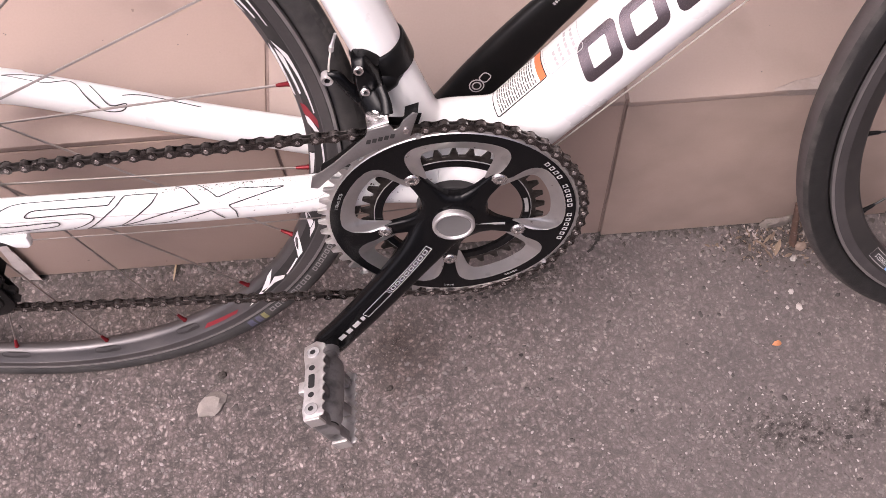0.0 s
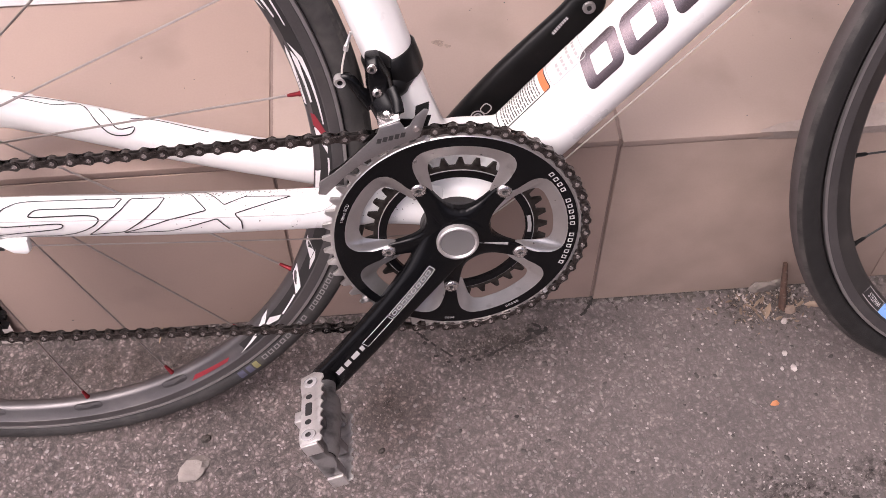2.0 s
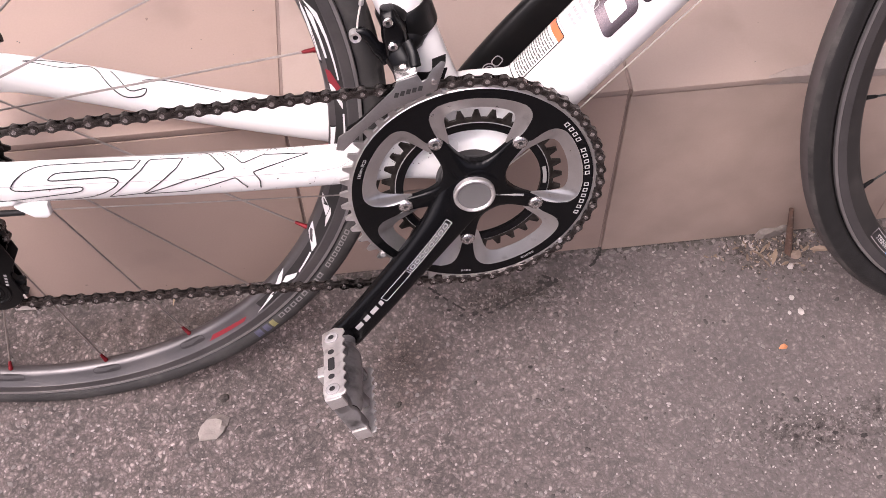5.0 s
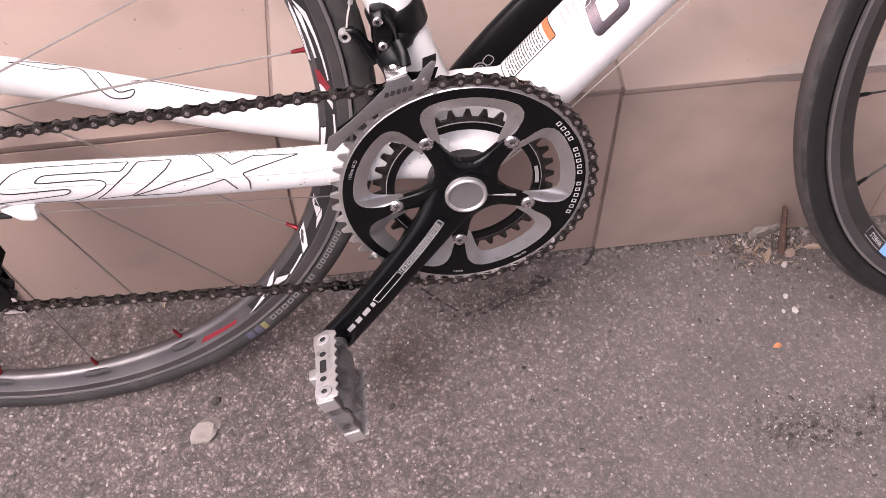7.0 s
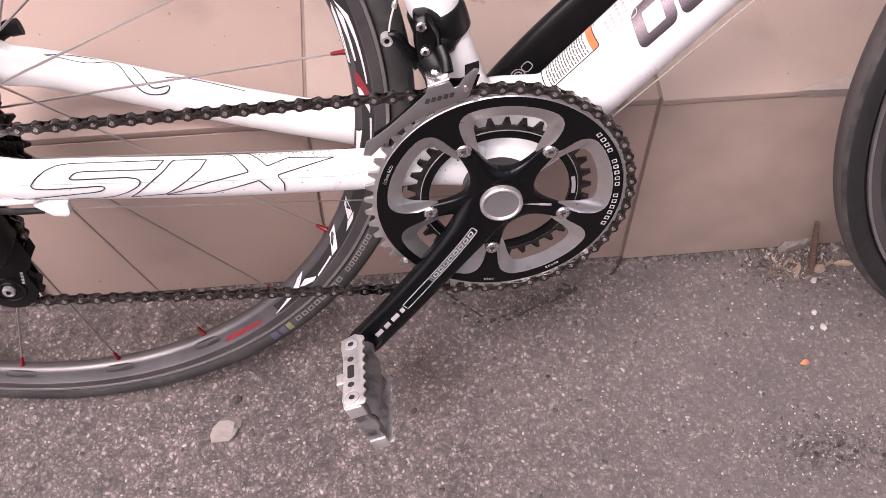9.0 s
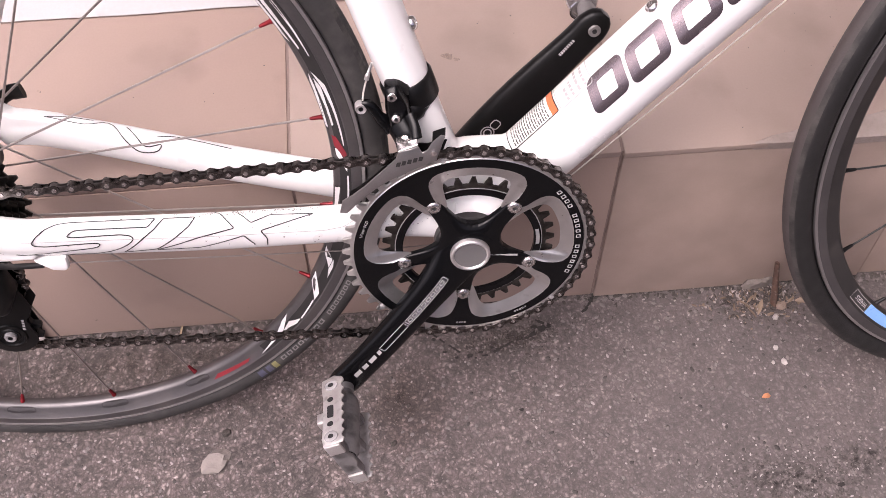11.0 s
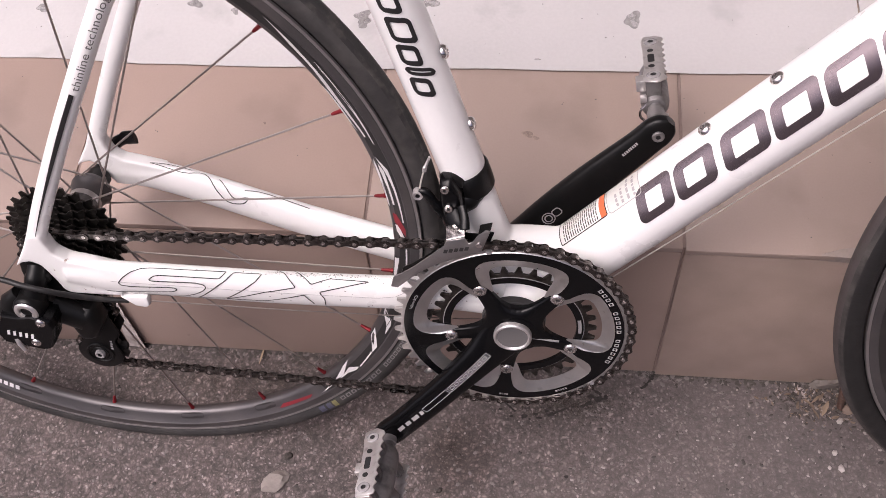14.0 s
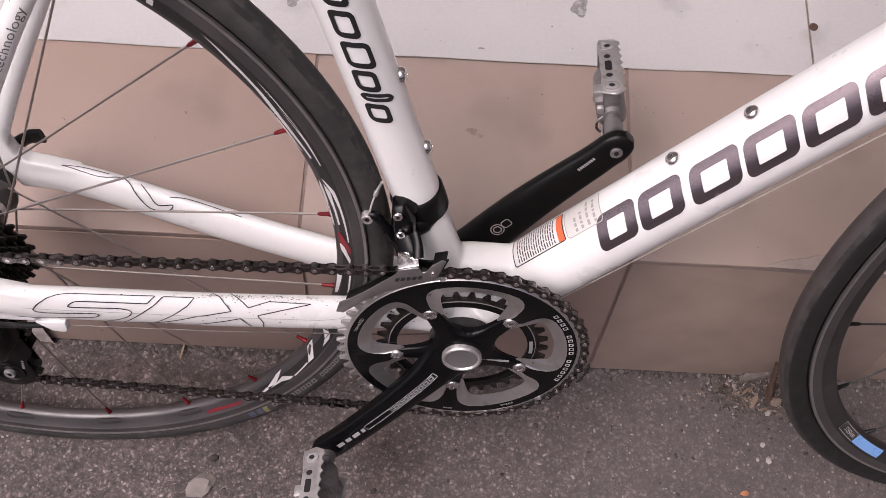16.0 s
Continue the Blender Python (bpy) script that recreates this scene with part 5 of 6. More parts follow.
part("crank_outline", strip(dense(rounded(0.030, 0.082, -0.0042, 0.0018, 0.001, 0), 0.002, True), 0.00045, crank_wrap, True), INK_WHITE, crankset, "thin white outline")
part("crank_outline", strip(dense(rounded(0.084, 0.117, -0.0042, 0.0018, 0.0008, 0), 0.002, True), 0.00045, crank_wrap, True), INK_WHITE, crankset, "thin white outline")
for k in range(8):
    a = 0.0325 + k * 0.0061
    part("crank_mark", ring_shape(a, a + 0.0046, -0.0029, 0.0005, 0.0006, 0.0008, 0.2, crank_wrap), INK_WHITE, crankset, "small white mark")
for a0, a1 in ((0.1185, 0.1240), (0.1255, 0.1355), (0.137, 0.145), (0.1465, 0.1565)):
    part("crank_mark", fill(a0, a1 - 0.0015, -0.0034, 0.0010, crank_wrap, 0.3, 3, 2), INK_GREY, crankset, "pale grey block mark")


def left_wrap(a, b):
    mid, th, wd = (np.interp(a, [s[0] for s in left_st], [s[k] for s in left_st]) for k in (2, 3, 1))
    y = mid - th * max(1 - (abs(b) / wd) ** 3.226, 0.02) ** 0.31 - 0.0005
    q = radians(CRANK - 180)
    return (a * math.cos(q) - b * math.sin(q), y, a * math.sin(q) + b * math.cos(q))


circ = lambda cx, cy, r, n=24: [(cx + r * math.cos(2 * math.pi * i / n), cy + r * math.sin(2 * math.pi * i / n)) for i in range(n)]
part("crank_badge", strip(circ(0.0475, 0.0065, 0.0058), 0.0010, left_wrap, True), INK_GREY, crankset, "pale round badge outline")
part("crank_badge", strip(circ(0.0475, 0.0065, 0.0034), 0.0011, left_wrap, True), INK_GREY, crankset, "pale round badge outline")
part("crank_badge", strip(rounded(0.0535, 0.0620, 0.0025, 0.0100, 0.0028, 0), 0.0010, left_wrap, True), INK_GREY, crankset, "pale badge outline")
for k in range(8):
    part("crank_mark", fill(0.139 + k * 0.0022, 0.1405 + k * 0.0022, 0.006, 0.0085, left_wrap, 0, 1, 1), INK_GREY, crankset, "tiny grey mark")

# cassette
cassette = holder("cassette", bicycle, "grimy ten-speed cassette", Matrix.Translation(AXLE_R))
COGS = (12, 13, 14, 15, 16, 17, 19, 21, 23, 25)
for k, tn in enumerate(COGS):
    y = -0.0545 + 0.00375 * k
    pr = 0.0127 / (2 * math.sin(math.pi / tn))
    part("cog", toothed_ring(tn, pr + 0.0026, pr - 0.0030, max(pr - 0.012, 0.0135), y - 0.0009, y + 0.0009, 7 * k, 0.0004), STEEL_DARK, cassette)
part("lockring", disc(0.0165, -0.0572, -0.0548, 30, hole=0.009), BLACK_MATT, cassette)
part("freehub", disc(0.0140, -0.0560, -0.0195, 30), STEEL_DARK, cassette)


# ---- chain ----
def chain_path():
    """(x, y, z) round the ring, the small cog, the two pulleys and back."""
    R = 0.1011
    cog_r = 0.0266
    cog_c = np.array([AXLE_R[0], AXLE_R[2]])
    pts = []

    def tangent(c0, r0, c1, r1):
        """Outer tangent from circle 0 to circle 1, on the left of the way from 0 to 1 when the radii are positive."""
        d = c1 - c0
        L_ = np.hypot(*d)
        u = d / L_
        n = np.array([-u[1], u[0]])
        s = (r0 - r1) / L_
        k = math.sqrt(1 - s * s)
        m = n * k + u * s
        return c0 + m * r0, c1 + m * r1

    ring, up, low = np.array([0.0, 0.0]), np.array(UPPER_PULLEY), np.array(LOWER_PULLEY)
    pr = 0.0218
    # upper run: from the cog to the ring, over the top
    a0, a1 = tangent(cog_c, cog_r, ring, R)
    # lower run: ring bottom to the lower pulley bottom
    b0, b1 = tangent(ring, R, low, pr)

    def arc(c, r, p, q, turn):
        t0, t1 = math.atan2(*(p - c)[::-1]), math.atan2(*(q - c)[::-1])
        while turn < 0 and t1 > t0:
            t1 -= 2 * math.pi
        while turn > 0 and t1 < t0:
            t1 += 2 * math.pi
        k = max(4, int(abs(t1 - t0) * r / 0.002))
        return [c + r * np.array([math.cos(t0 + (t1 - t0) * i / k), math.sin(t0 + (t1 - t0) * i / k)]) for i in range(k + 1)]

    def run(p, q):
        k = max(2, int(np.hypot(*(q - p)) / 0.004))
        return [p + (q - p) * i / k for i in range(1, k)]

    # lower pulley to upper pulley: crossed tangent, then the back of the upper pulley up to the cog
    def crossed(c0, r0, c1, r1):
        d = c1 - c0
        L_ = np.hypot(*d)
        u = d / L_
        n = np.array([-u[1], u[0]])
        s = (r0 + r1) / L_
        k = math.sqrt(1 - s * s)
        m = n * k + u * s
        return c0 + m * r0, c1 - m * r1

    c0, c1 = crossed(low, pr, up, pr)
    e0, e1 = crossed(np.array(up), -pr, cog_c, -cog_r)
    out = []
    out += [(p, RING_Y) for p in arc(ring, R, a1, b0, -1)]
    out += [(p, None) for p in run(b0, b1)]
    out += [(p, PULLEY_Y) for p in arc(low, pr, b1, c0, -1)]
    out += [(p, PULLEY_Y) for p in run(c0, c1)]
    out += [(p, PULLEY_Y) for p in arc(up, pr, c1, e0, 1)]
    out += [(p, PULLEY_Y) for p in run(e0, e1)]
    out += [(p, PULLEY_Y) for p in arc(cog_c, cog_r, e1, a0, -1)]
    out += [(p, None) for p in run(a0, a1)]
    res = []
    for p, y in out:
        if y is None:
            k = min(max(-p[0] / 0.38, 0), 1)
            y = RING_Y + (PULLEY_Y - RING_Y) * k
        res.append((p[0], y, p[1]))
    return res


UPPER_PULLEY, LOWER_PULLEY, PULLEY_Y = (-0.380, 0.0055), (-0.3845, -0.0510), -0.0508
loop_pts = [Vector(p) for p in chain_path()]
total = sum((loop_pts[(i + 1) % len(loop_pts)] - loop_pts[i]).length for i in range(len(loop_pts)))
links = 2 * round(total / 0.0127 / 2)
pitch = total / links


def on_chain(s):
    s %= total
    for i in range(len(loop_pts)):
        a, b = loop_pts[i], loop_pts[(i + 1) % len(loop_pts)]
        d = (b - a).length
        if s <= d:
            return a.lerp(b, s / d if d else 0)
        s -= d
    return loop_pts[0]


def link_plate(y0, y1, waist, r):
    pts = []
    for cx, q0 in ((pitch / 2, -90), (-pitch / 2, 90)):
        for k in range(9):
            q = radians(q0 + 22.5 * k)
            pts.append((cx + r * math.cos(q), r * math.sin(q)))
        w = waist if q0 == -90 else -waist
        pts += [(k * (1 if q0 == -90 else -1), w) for k in (0.0016, -0.0016)]
    return plate(pts, y0, y1)


outer_link, inner_link = Geo(), Geo()
for s in (-1, 1):
    outer_link.join(link_plate(s * 0.0020, s * 0.0029, 0.0024, 0.0040))
    inner_link.join(link_plate(s * 0.0011, s * 0.0019, 0.0025, 0.0038))
for cx in (-pitch / 2, pitch / 2):
    outer_link.join(disc(0.0018, -0.0032, 0.0032, 10).moved(at(cx, 0, 0)), None, 1)
    inner_link.join(disc(0.0038, -0.0012, 0.0012, 12).moved(at(cx, 0, 0)), None, 0)
outer_me, inner_me = mesh_of("chain_link", outer_link, [STEEL, PIN]), mesh_of("chain_link", inner_link, [STEEL_MID])
chain = holder("chain", bicycle, "grimy steel roller chain")
for k in range(links):
    a, b = on_chain(k * pitch), on_chain((k + 1) * pitch)
    d = (b - a).normalized()
    side = Vector((0, 1, 0)) - d * d.y
    side.normalize()
    up = d.cross(side)
    ob = new("chain_link", outer_me if k % 2 else inner_me)
    ob.parent = chain
    ob.matrix_local = Matrix.Translation((a + b) / 2) @ Matrix((d, side, up)).transposed().to_4x4()


# ---- pedals ----
def build_pedal(name, side, at_pose, label):
    """Origin on the axle where it leaves the crank; -Y is outwards; plates lie above and below."""
    ped = holder(name, bicycle, label, at_pose)
    part("axle", revolve([(1e-5, 0.020), (0.0075, 0.020), (0.0078, -0.004), (0.0068, -0.0045), (0.0068, -0.011), (0.0095, -0.012), (0.0115, -0.016), (0.0125, -0.024), (0.0125, -0.050), (0.0115, -0.076), (0.0095, -0.082), (1e-5, -0.083)], 28), PEDAL_GREY, ped, "grey alloy pedal barrel")
    for s in (1, -1):
        z0, z1 = sorted((s * 0.0285, s * 0.0300))
        # cage plate with teeth on its long edges
        out = []
        n = 7
        out += [(-0.0075, -0.012), (0.0015, -0.008), (0.0075, -0.012)]
        for k in range(n):
            y = -0.016 - 0.0098 * k
            out += [(0.0085, y), (0.0068, y - 0.0035), (0.0068, y - 0.0065), (0.0085, y - 0.0092)]
        out += [(0.0075, -0.088), (-0.0062, -0.090)]
        out += [(-0.0075, -0.080), (-0.0066, -0.066), (-0.0066, -0.034), (-0.0078, -0.022)]
        out = [(x * 1.25 + 0.0010, y) for x, y in out]
        g = Geo()
        m = len(out)
        g.add([(x, y, z0) for x, y in out] + [(x, y, z1) for x, y in out], [tuple(range(m)), tuple(range(m, 2 * m))[::-1]] + [(i, (i + 1) % m, m + (i + 1) % m, m + i) for i in range(m)])
        pl = part("cage_plate", g, SILVER, ped, "silver toothed cage plate", bevel=0.0004)
        lip = box(-0.0062, 0.0075, -0.0915, -0.0885, min(s * 0.0300, s * 0.0175), max(s * 0.0300, s * 0.0175))
        part("cage_end", lip, SILVER, ped, bevel=0.0006)
        zt = s * 0.0301
        for y in (-0.022, -0.082):
            part("cage_screw", socket_bolt(0.0060, 0.0012).moved(at(0.0003, y + 0.002, zt, -90 * s)), [GREY_ALLOY, INK], ped, "countersunk cage screw")
        for y, r in ((-0.0365, 0.0028), (-0.0650, 0.0028)):
            part("cage_hole", disc(r, -0.0001, 0.0001, 14).moved(at(-0.0006, y, zt, -90 * s)), INK, ped, "dark hole")
        part("cage_slot", Geo().add([(a, b, zt + 0.0001 * s) for a, b in rounded(-0.0034, 0.0024, -0.0580, -0.0435, 0.0018, 0)], [tuple(range(32))]), INK, ped, "dark slot")
        for y0, y1 in ((-0.028, -0.016), (-0.0885, -0.076)):
            part("cage_arm", box(-0.0060, 0.0060, y0, y1, min(s * 0.006, s * 0.027), max(s * 0.006, s * 0.027)), PEDAL_GREY, ped, bevel=0.0012)
    for y0, y1, x0, za, zb in ((-0.030, -0.018, -0.0150, 0.0150, 0.0260), (-0.016, -0.010, -0.0125, 0.0080, 0.0140)):
        part("clip_tab", box(x0, -0.0068, y0 - 0.028 * (side > 0), y1 - 0.028 * (side > 0), za, zb), SILVER, ped, "small bright strap tab", bevel=0.0010)
    part("clip_wire", tube(smooth_path([(-0.0075, -0.004, 0.010), (-0.0125, -0.003, 0.006), (-0.0135, -0.002, 0.000), (-0.0105, -0.001, -0.004)], 5), 0.0012, 8), CHROME, ped, "bent bright wire")
    frame_end = [(-0.0070, -0.0275), (0.0070, -0.0275), (0.0074, -0.018), (0.0042, -0.012), (0.0086, -0.004), (0.0086, 0.004), (0.0042, 0.012), (0.0074, 0.018), (0.0070, 0.0275), (-0.0070, 0.0275), (-0.0074, 0.010), (-0.0074, -0.010)]
    part("end_frame", plate(frame_end, -0.0885, -0.0835), PEDAL_GREY, ped, "worn grey end frame", bevel=0.0010)
    part("inner_frame", plate(frame_end, -0.0240, -0.0195), PEDAL_GREY, ped, "worn grey inner frame", bevel=0.0010)
    for s in (1, -1):
        part("cage_web", loft([[(-0.0062, y, s * 0.010), (0.0062, y, s * 0.010), (0.0078, y, s * 0.027), (-0.0070, y, s * 0.027)] for y in (-0.060, -0.050)]), PEDAL_GREY, ped, bevel=0.0012)
    part("end_cap", revolve([(1e-5, -0.0855), (0.007, -0.0850), (0.0088, -0.0820), (0.0088, -0.080)], 20), PLASTIC, ped)
    return ped


q = radians(CRANK)
ped_tilt = pose(0, 0, 0, 0, -19, 0) @ Matrix.Diagonal((1, 0.86, 1, 1))
build_pedal("pedal", 1, Matrix.Translation((0.1725 * math.cos(q), -0.0820, 0.1725 * math.sin(q))) @ ped_tilt, "grey alloy pedal with silver toothed cage plates")
build_pedal("pedal", -1, Matrix.Translation((-0.1725 * math.cos(q), 0.0935, -0.1725 * math.sin(q))) @ pose(0, 0, 0, 0, -10, 0) @ Matrix.Diagonal((1, -0.86, 1, 1)), "grey alloy pedal with toothed cage plates on the far crank")

# ---- front derailleur ----
fd = holder("front_derailleur", bicycle, "black front derailleur with a grey cage")
part("clamp_band", tube([along(SEAT_O, SEAT_DIR, s) for s in (0.1255, 0.1270, 0.136, 0.1465, 0.1478)], [0.0190, 0.0204, 0.0208, 0.0206, 0.0196], 36), BLACK_MATT, fd, "black clamp band round the seat tube")
part("clamp_bolt_boss", tube(smooth_path([(-0.030, -0.010, 0.1275), (-0.037, -0.016, 0.1215), (-0.045, -0.019, 0.1180)], 4), [(0.0055, 0.0075)] * 4 + [(0.006, 0.009)] * 5, 14), BLACK_MATT, fd, "black clamp bolt boss")
part("clamp_ear", loft([[(x, y, z) for x, z in pts] for y, pts in ((-0.008, [(-0.060, 0.146), (-0.048, 0.150), (-0.036, 0.142), (-0.040, 0.128), (-0.054, 0.126)]), (-0.024, [(-0.0595, 0.148), (-0.050, 0.151), (-0.043, 0.143), (-0.045, 0.130), (-0.057, 0.129)]))]), BLACK_MATT, fd, bevel=0.003)
part("body", loft([[(x, y, z) for x, z in pts] for y, pts in ((-0.014, [(-0.060, 0.148), (-0.051, 0.151), (-0.042, 0.138), (-0.040, 0.121), (-0.044, 0.106), (-0.058, 0.108), (-0.060, 0.130)]), (-0.026, [(-0.060, 0.148), (-0.051, 0.151), (-0.043, 0.137), (-0.041, 0.121), (-0.045, 0.107), (-0.058, 0.109), (-0.0605, 0.130)]), (-0.0315, [(-0.0575, 0.143), (-0.0515, 0.146), (-0.0455, 0.135), (-0.044, 0.122), (-0.047, 0.111), (-0.056, 0.112), (-0.058, 0.130)]))]), BLACK, fd, "black derailleur body", bevel=0.0018)
part("link_arm", tube(smooth_path([(-0.052, -0.030, 0.118), (-0.0475, -0.039, 0.113), (-0.046, -0.046, 0.111)], 4), [(0.004, 0.0095)] * 9, 12), BLACK, fd)
part("link_arm", tube(smooth_path([(-0.0430, -0.032, 0.128), (-0.0400, -0.040, 0.122), (-0.0390, -0.047, 0.117)], 4), [(0.002, 0.0040)] * 9, 12), BLACK, fd)
part("lever_arm", tube(smooth_path([(-0.0565, -0.024, 0.108), (-0.0600, -0.022, 0.113), (-0.0656, -0.022, 0.1212), (-0.0716, -0.021, 0.1305), (-0.0770, -0.020, 0.1310)], 4), [(0.0040, 0.0052)] * 8 + [(0.0034, 0.0042)] * 9, 12), BLACK, fd, "black cable lever")
part("pinch_bolt", socket_bolt(0.0046, 0.0065).moved(at(-0.0785, -0.0175, 0.1290)), [SILVER, INK], fd, "bright cable pinch bolt")
part("cable_tail", tube(smooth_path([(-0.0770, -0.020, 0.1300), (-0.0765, -0.0205, 0.1360), (-0.0752, -0.020, 0.1430), (-0.0722, -0.020, 0.1540)], 4), 0.0007, 8), CABLE, fd)
part("cable_end", tube([(-0.0724, -0.020, 0.1525), (-0.0715, -0.020, 0.1565), (-0.0712, -0.020, 0.1570), (-0.0675, -0.020, 0.1665)], [0.0018, 0.0018, 0.0013, 0.0010], 10), SILVER, fd, "crimped silver cable end")
for x, z in ((-0.0553, 0.1440), (-0.0530, 0.1250)):
    part("limit_screw", socket_bolt(0.0036, 0.002).moved(at(x, -0.0315, z)), [CHROME, INK], fd, "bright adjusting screw")
outer_cage = [(-0.0981, 0.0679), (-0.1012, 0.0563), (-0.0954, 0.0552), (-0.0880, 0.0630), (-0.0810, 0.0700), (-0.0720, 0.0778), (-0.0627, 0.0843), (-0.0540, 0.0888), (-0.0451, 0.0930), (-0.0350, 0.0975), (-0.0256, 0.1015), (-0.0222, 0.1120), (-0.0185, 0.1232), (-0.0218, 0.1242), (-0.0285, 0.1180), (-0.0322, 0.1112), (-0.0358, 0.1095), (-0.0384, 0.1150), (-0.0531, 0.1112), (-0.0554, 0.1053), (-0.0644, 0.0963), (-0.0730, 0.0880), (-0.0804, 0.0808), (-0.0900, 0.0730)]
part("cage_plate", plate(outer_cage, RING_Y - 0.0088, RING_Y - 0.0070), CAGE, fd, "grey alloy cage plate", bevel=0.0006)
part("cage_plate", plate([(x + 0.006, z - 0.002) for x, z in outer_cage if z < 0.1125], RING_Y + 0.0045, RING_Y + 0.0060), BLACK_MATT, fd, bevel=0.0005)
part("cage_bridge", loft([[(x, y, z) for x, z in pts] for y, pts in ((RING_Y - 0.0080, [(-0.0537, 0.1118), (-0.0381, 0.1172), (-0.0385, 0.1150), (-0.0533, 0.1096)]), (RING_Y + 0.0055, [(-0.0545, 0.1150), (-0.0395, 0.1190), (-0.0398, 0.1160), (-0.0540, 0.1125)]))]), CHROME, fd, "bright cage bridge", bevel=0.0008)
part("cage_nose", loft([[(x, y, z) for x, z in pts] for y, pts in ((RING_Y - 0.0086, [(-0.0285, 0.1180), (-0.0185, 0.1232), (-0.0195, 0.1200), (-0.0280, 0.1160)]), (RING_Y + 0.003, [(-0.0272, 0.1200), (-0.0172, 0.1232), (-0.0180, 0.1200), (-0.0265, 0.1172)]))]), BLACK_MATT, fd, bevel=0.0006)
part("cage_rivet", disc(0.0022, RING_Y - 0.0100, RING_Y - 0.0088, 14).moved(at(-0.0275, 0, 0.1090)), CHROME, fd)
for k in range(5):
    part("cage_mark", fill(-0.0560 + k * 0.0042, -0.0530 + k * 0.0042, 0.0985 + k * 0.0010, 0.1025 + k * 0.0010, face_wrap(RING_Y - 0.0091), 0.3, 1, 1), GREY_DARK, fd, "dark engraved mark")

# ---- rear derailleur ----
rd = holder("rear_derailleur", bicycle, "black rear derailleur with a pale mark")
part("mount_knuckle", tube(smooth_path([(-0.3965, -0.0700, 0.0745), (-0.3972, -0.0770, 0.0690), (-0.4000, -0.0820, 0.0560), (-0.4050, -0.0855, 0.0420)], 4), [(0.0085, 0.0078)] * 4 + [(0.0095, 0.0088)] * 4 + [(0.0100, 0.0105)] * 5, 20), BLACK_MATT, rd, "black mounting knuckle", angle=60)
part("mount_bolt", revolve([(1e-5, -0.0950), (0.0046, -0.0950), (0.0056, -0.0984), (0.0080, -0.0990), (0.0100, -0.0980), (0.0104, -0.0970)], 36).moved(at(-0.4046, 0, 0.0473)), SILVER, rd, "silver mounting bolt ring", angle=50)
part("mount_boss", revolve([(1e-5, -0.0960), (0.0104, -0.0972), (0.0118, -0.0962), (0.0128, -0.0930), (0.0130, -0.0820)], 36).moved(at(-0.4046, 0, 0.0473)), BLACK_MATT, rd, angle=50)
link_face = [(-0.4290, 0.0440), (-0.4150, 0.0420), (-0.4000, 0.0440), (-0.3867, 0.0380), (-0.3850, 0.0300), (-0.3960, 0.0030), (-0.4030, 0.0010), (-0.4372, 0.0095), (-0.4400, 0.0200)]
mid_x, mid_z = -0.411, 0.023
link_rings = [[(mid_x + (x - mid_x) * k, y, mid_z + (z - mid_z) * k) for x, z in link_face] for y, k in ((-0.078, 0.97), (-0.092, 1.0), (-0.0975, 0.985), (-0.1002, 0.93))]
part("outer_link", loft(link_rings), BLACK, rd, "gloss black outer link", angle=30)
part("link_neck", tube([(-0.412, -0.084, 0.056), (-0.420, -0.086, 0.048), (-0.427, -0.088, 0.034)], [(0.007, 0.008), (0.008, 0.011), (0.008, 0.011)], 16), BLACK_MATT, rd, angle=60)
for x, z in ((-0.3946, 0.0372), (-0.4073, 0.0113)):
    part("limit_screw", dome_bolt(0.0044, 0.0022).moved(at(x, -0.0998, z)), [CHROME, INK], rd, "bright adjusting screw")
for k in range(5):
    part("link_mark", fill(-0.4300 + k * 0.0050, -0.4274 + k * 0.0050, 0.0205 - 0.0010 * k, 0.0265 - 0.0010 * k, face_wrap(-0.1006), 0.3, 1, 1), INK_WHITE, rd, "small white mark")
part("link_screw", tube([(-0.4245, -0.099, 0.014), (-0.4232, -0.1005, 0.009), (-0.4205, -0.101, 0.0015)], [0.0022, 0.0024, 0.0022], 10), SILVER, rd, "bright set screw")
part("inner_link", tube([(-0.398, -0.074, 0.030), (-0.372, -0.072, 0.014)], [(0.010, 0.014), (0.010, 0.014)], 16), BLACK_MATT, rd)
part("cage_knuckle", loft([[(x, y, z) for x, z in pts] for y, pts in ((-0.058, [(-0.390, 0.020), (-0.381, 0.031), (-0.362, 0.028), (-0.358, 0.010), (-0.369, -0.011), (-0.383, -0.013)]), (-0.074, [(-0.3896, 0.0198), (-0.3808, 0.0306), (-0.3622, 0.0277), (-0.3584, 0.010), (-0.3691, -0.0106), (-0.3828, -0.0126)]), (-0.080, [(-0.3852, 0.0175), (-0.3785, 0.0251), (-0.3652, 0.0228), (-0.3626, 0.0103), (-0.3703, -0.0048), (-0.3802, -0.0059)]))]), BLACK_MATT, rd, "black cage knuckle", bevel=0.003)
for y0, y1 in ((PULLEY_Y - 0.0080, PULLEY_Y - 0.0062), (PULLEY_Y + 0.0058, PULLEY_Y + 0.0074)):
    (ux, uz), (lx, lz) = UPPER_PULLEY, LOWER_PULLEY
    outl = [(ux + 0.0170 * math.cos(radians(q)), uz + 0.0170 * math.sin(radians(q))) for q in range(5, 186, 20)] + [(ux - 0.010, uz - 0.030), (lx - 0.0150, lz + 0.014)] + [(lx + 0.0215 * math.cos(radians(q)), lz + 0.0215 * math.sin(radians(q))) for q in range(150, 366, 18)] + [(lx + 0.018, lz + 0.016), (ux + 0.022, uz - 0.026)]
    part("pulley_cage", plate(outl, y0, y1), BLACK_MATT, rd, "black pulley cage plate", bevel=0.0006)
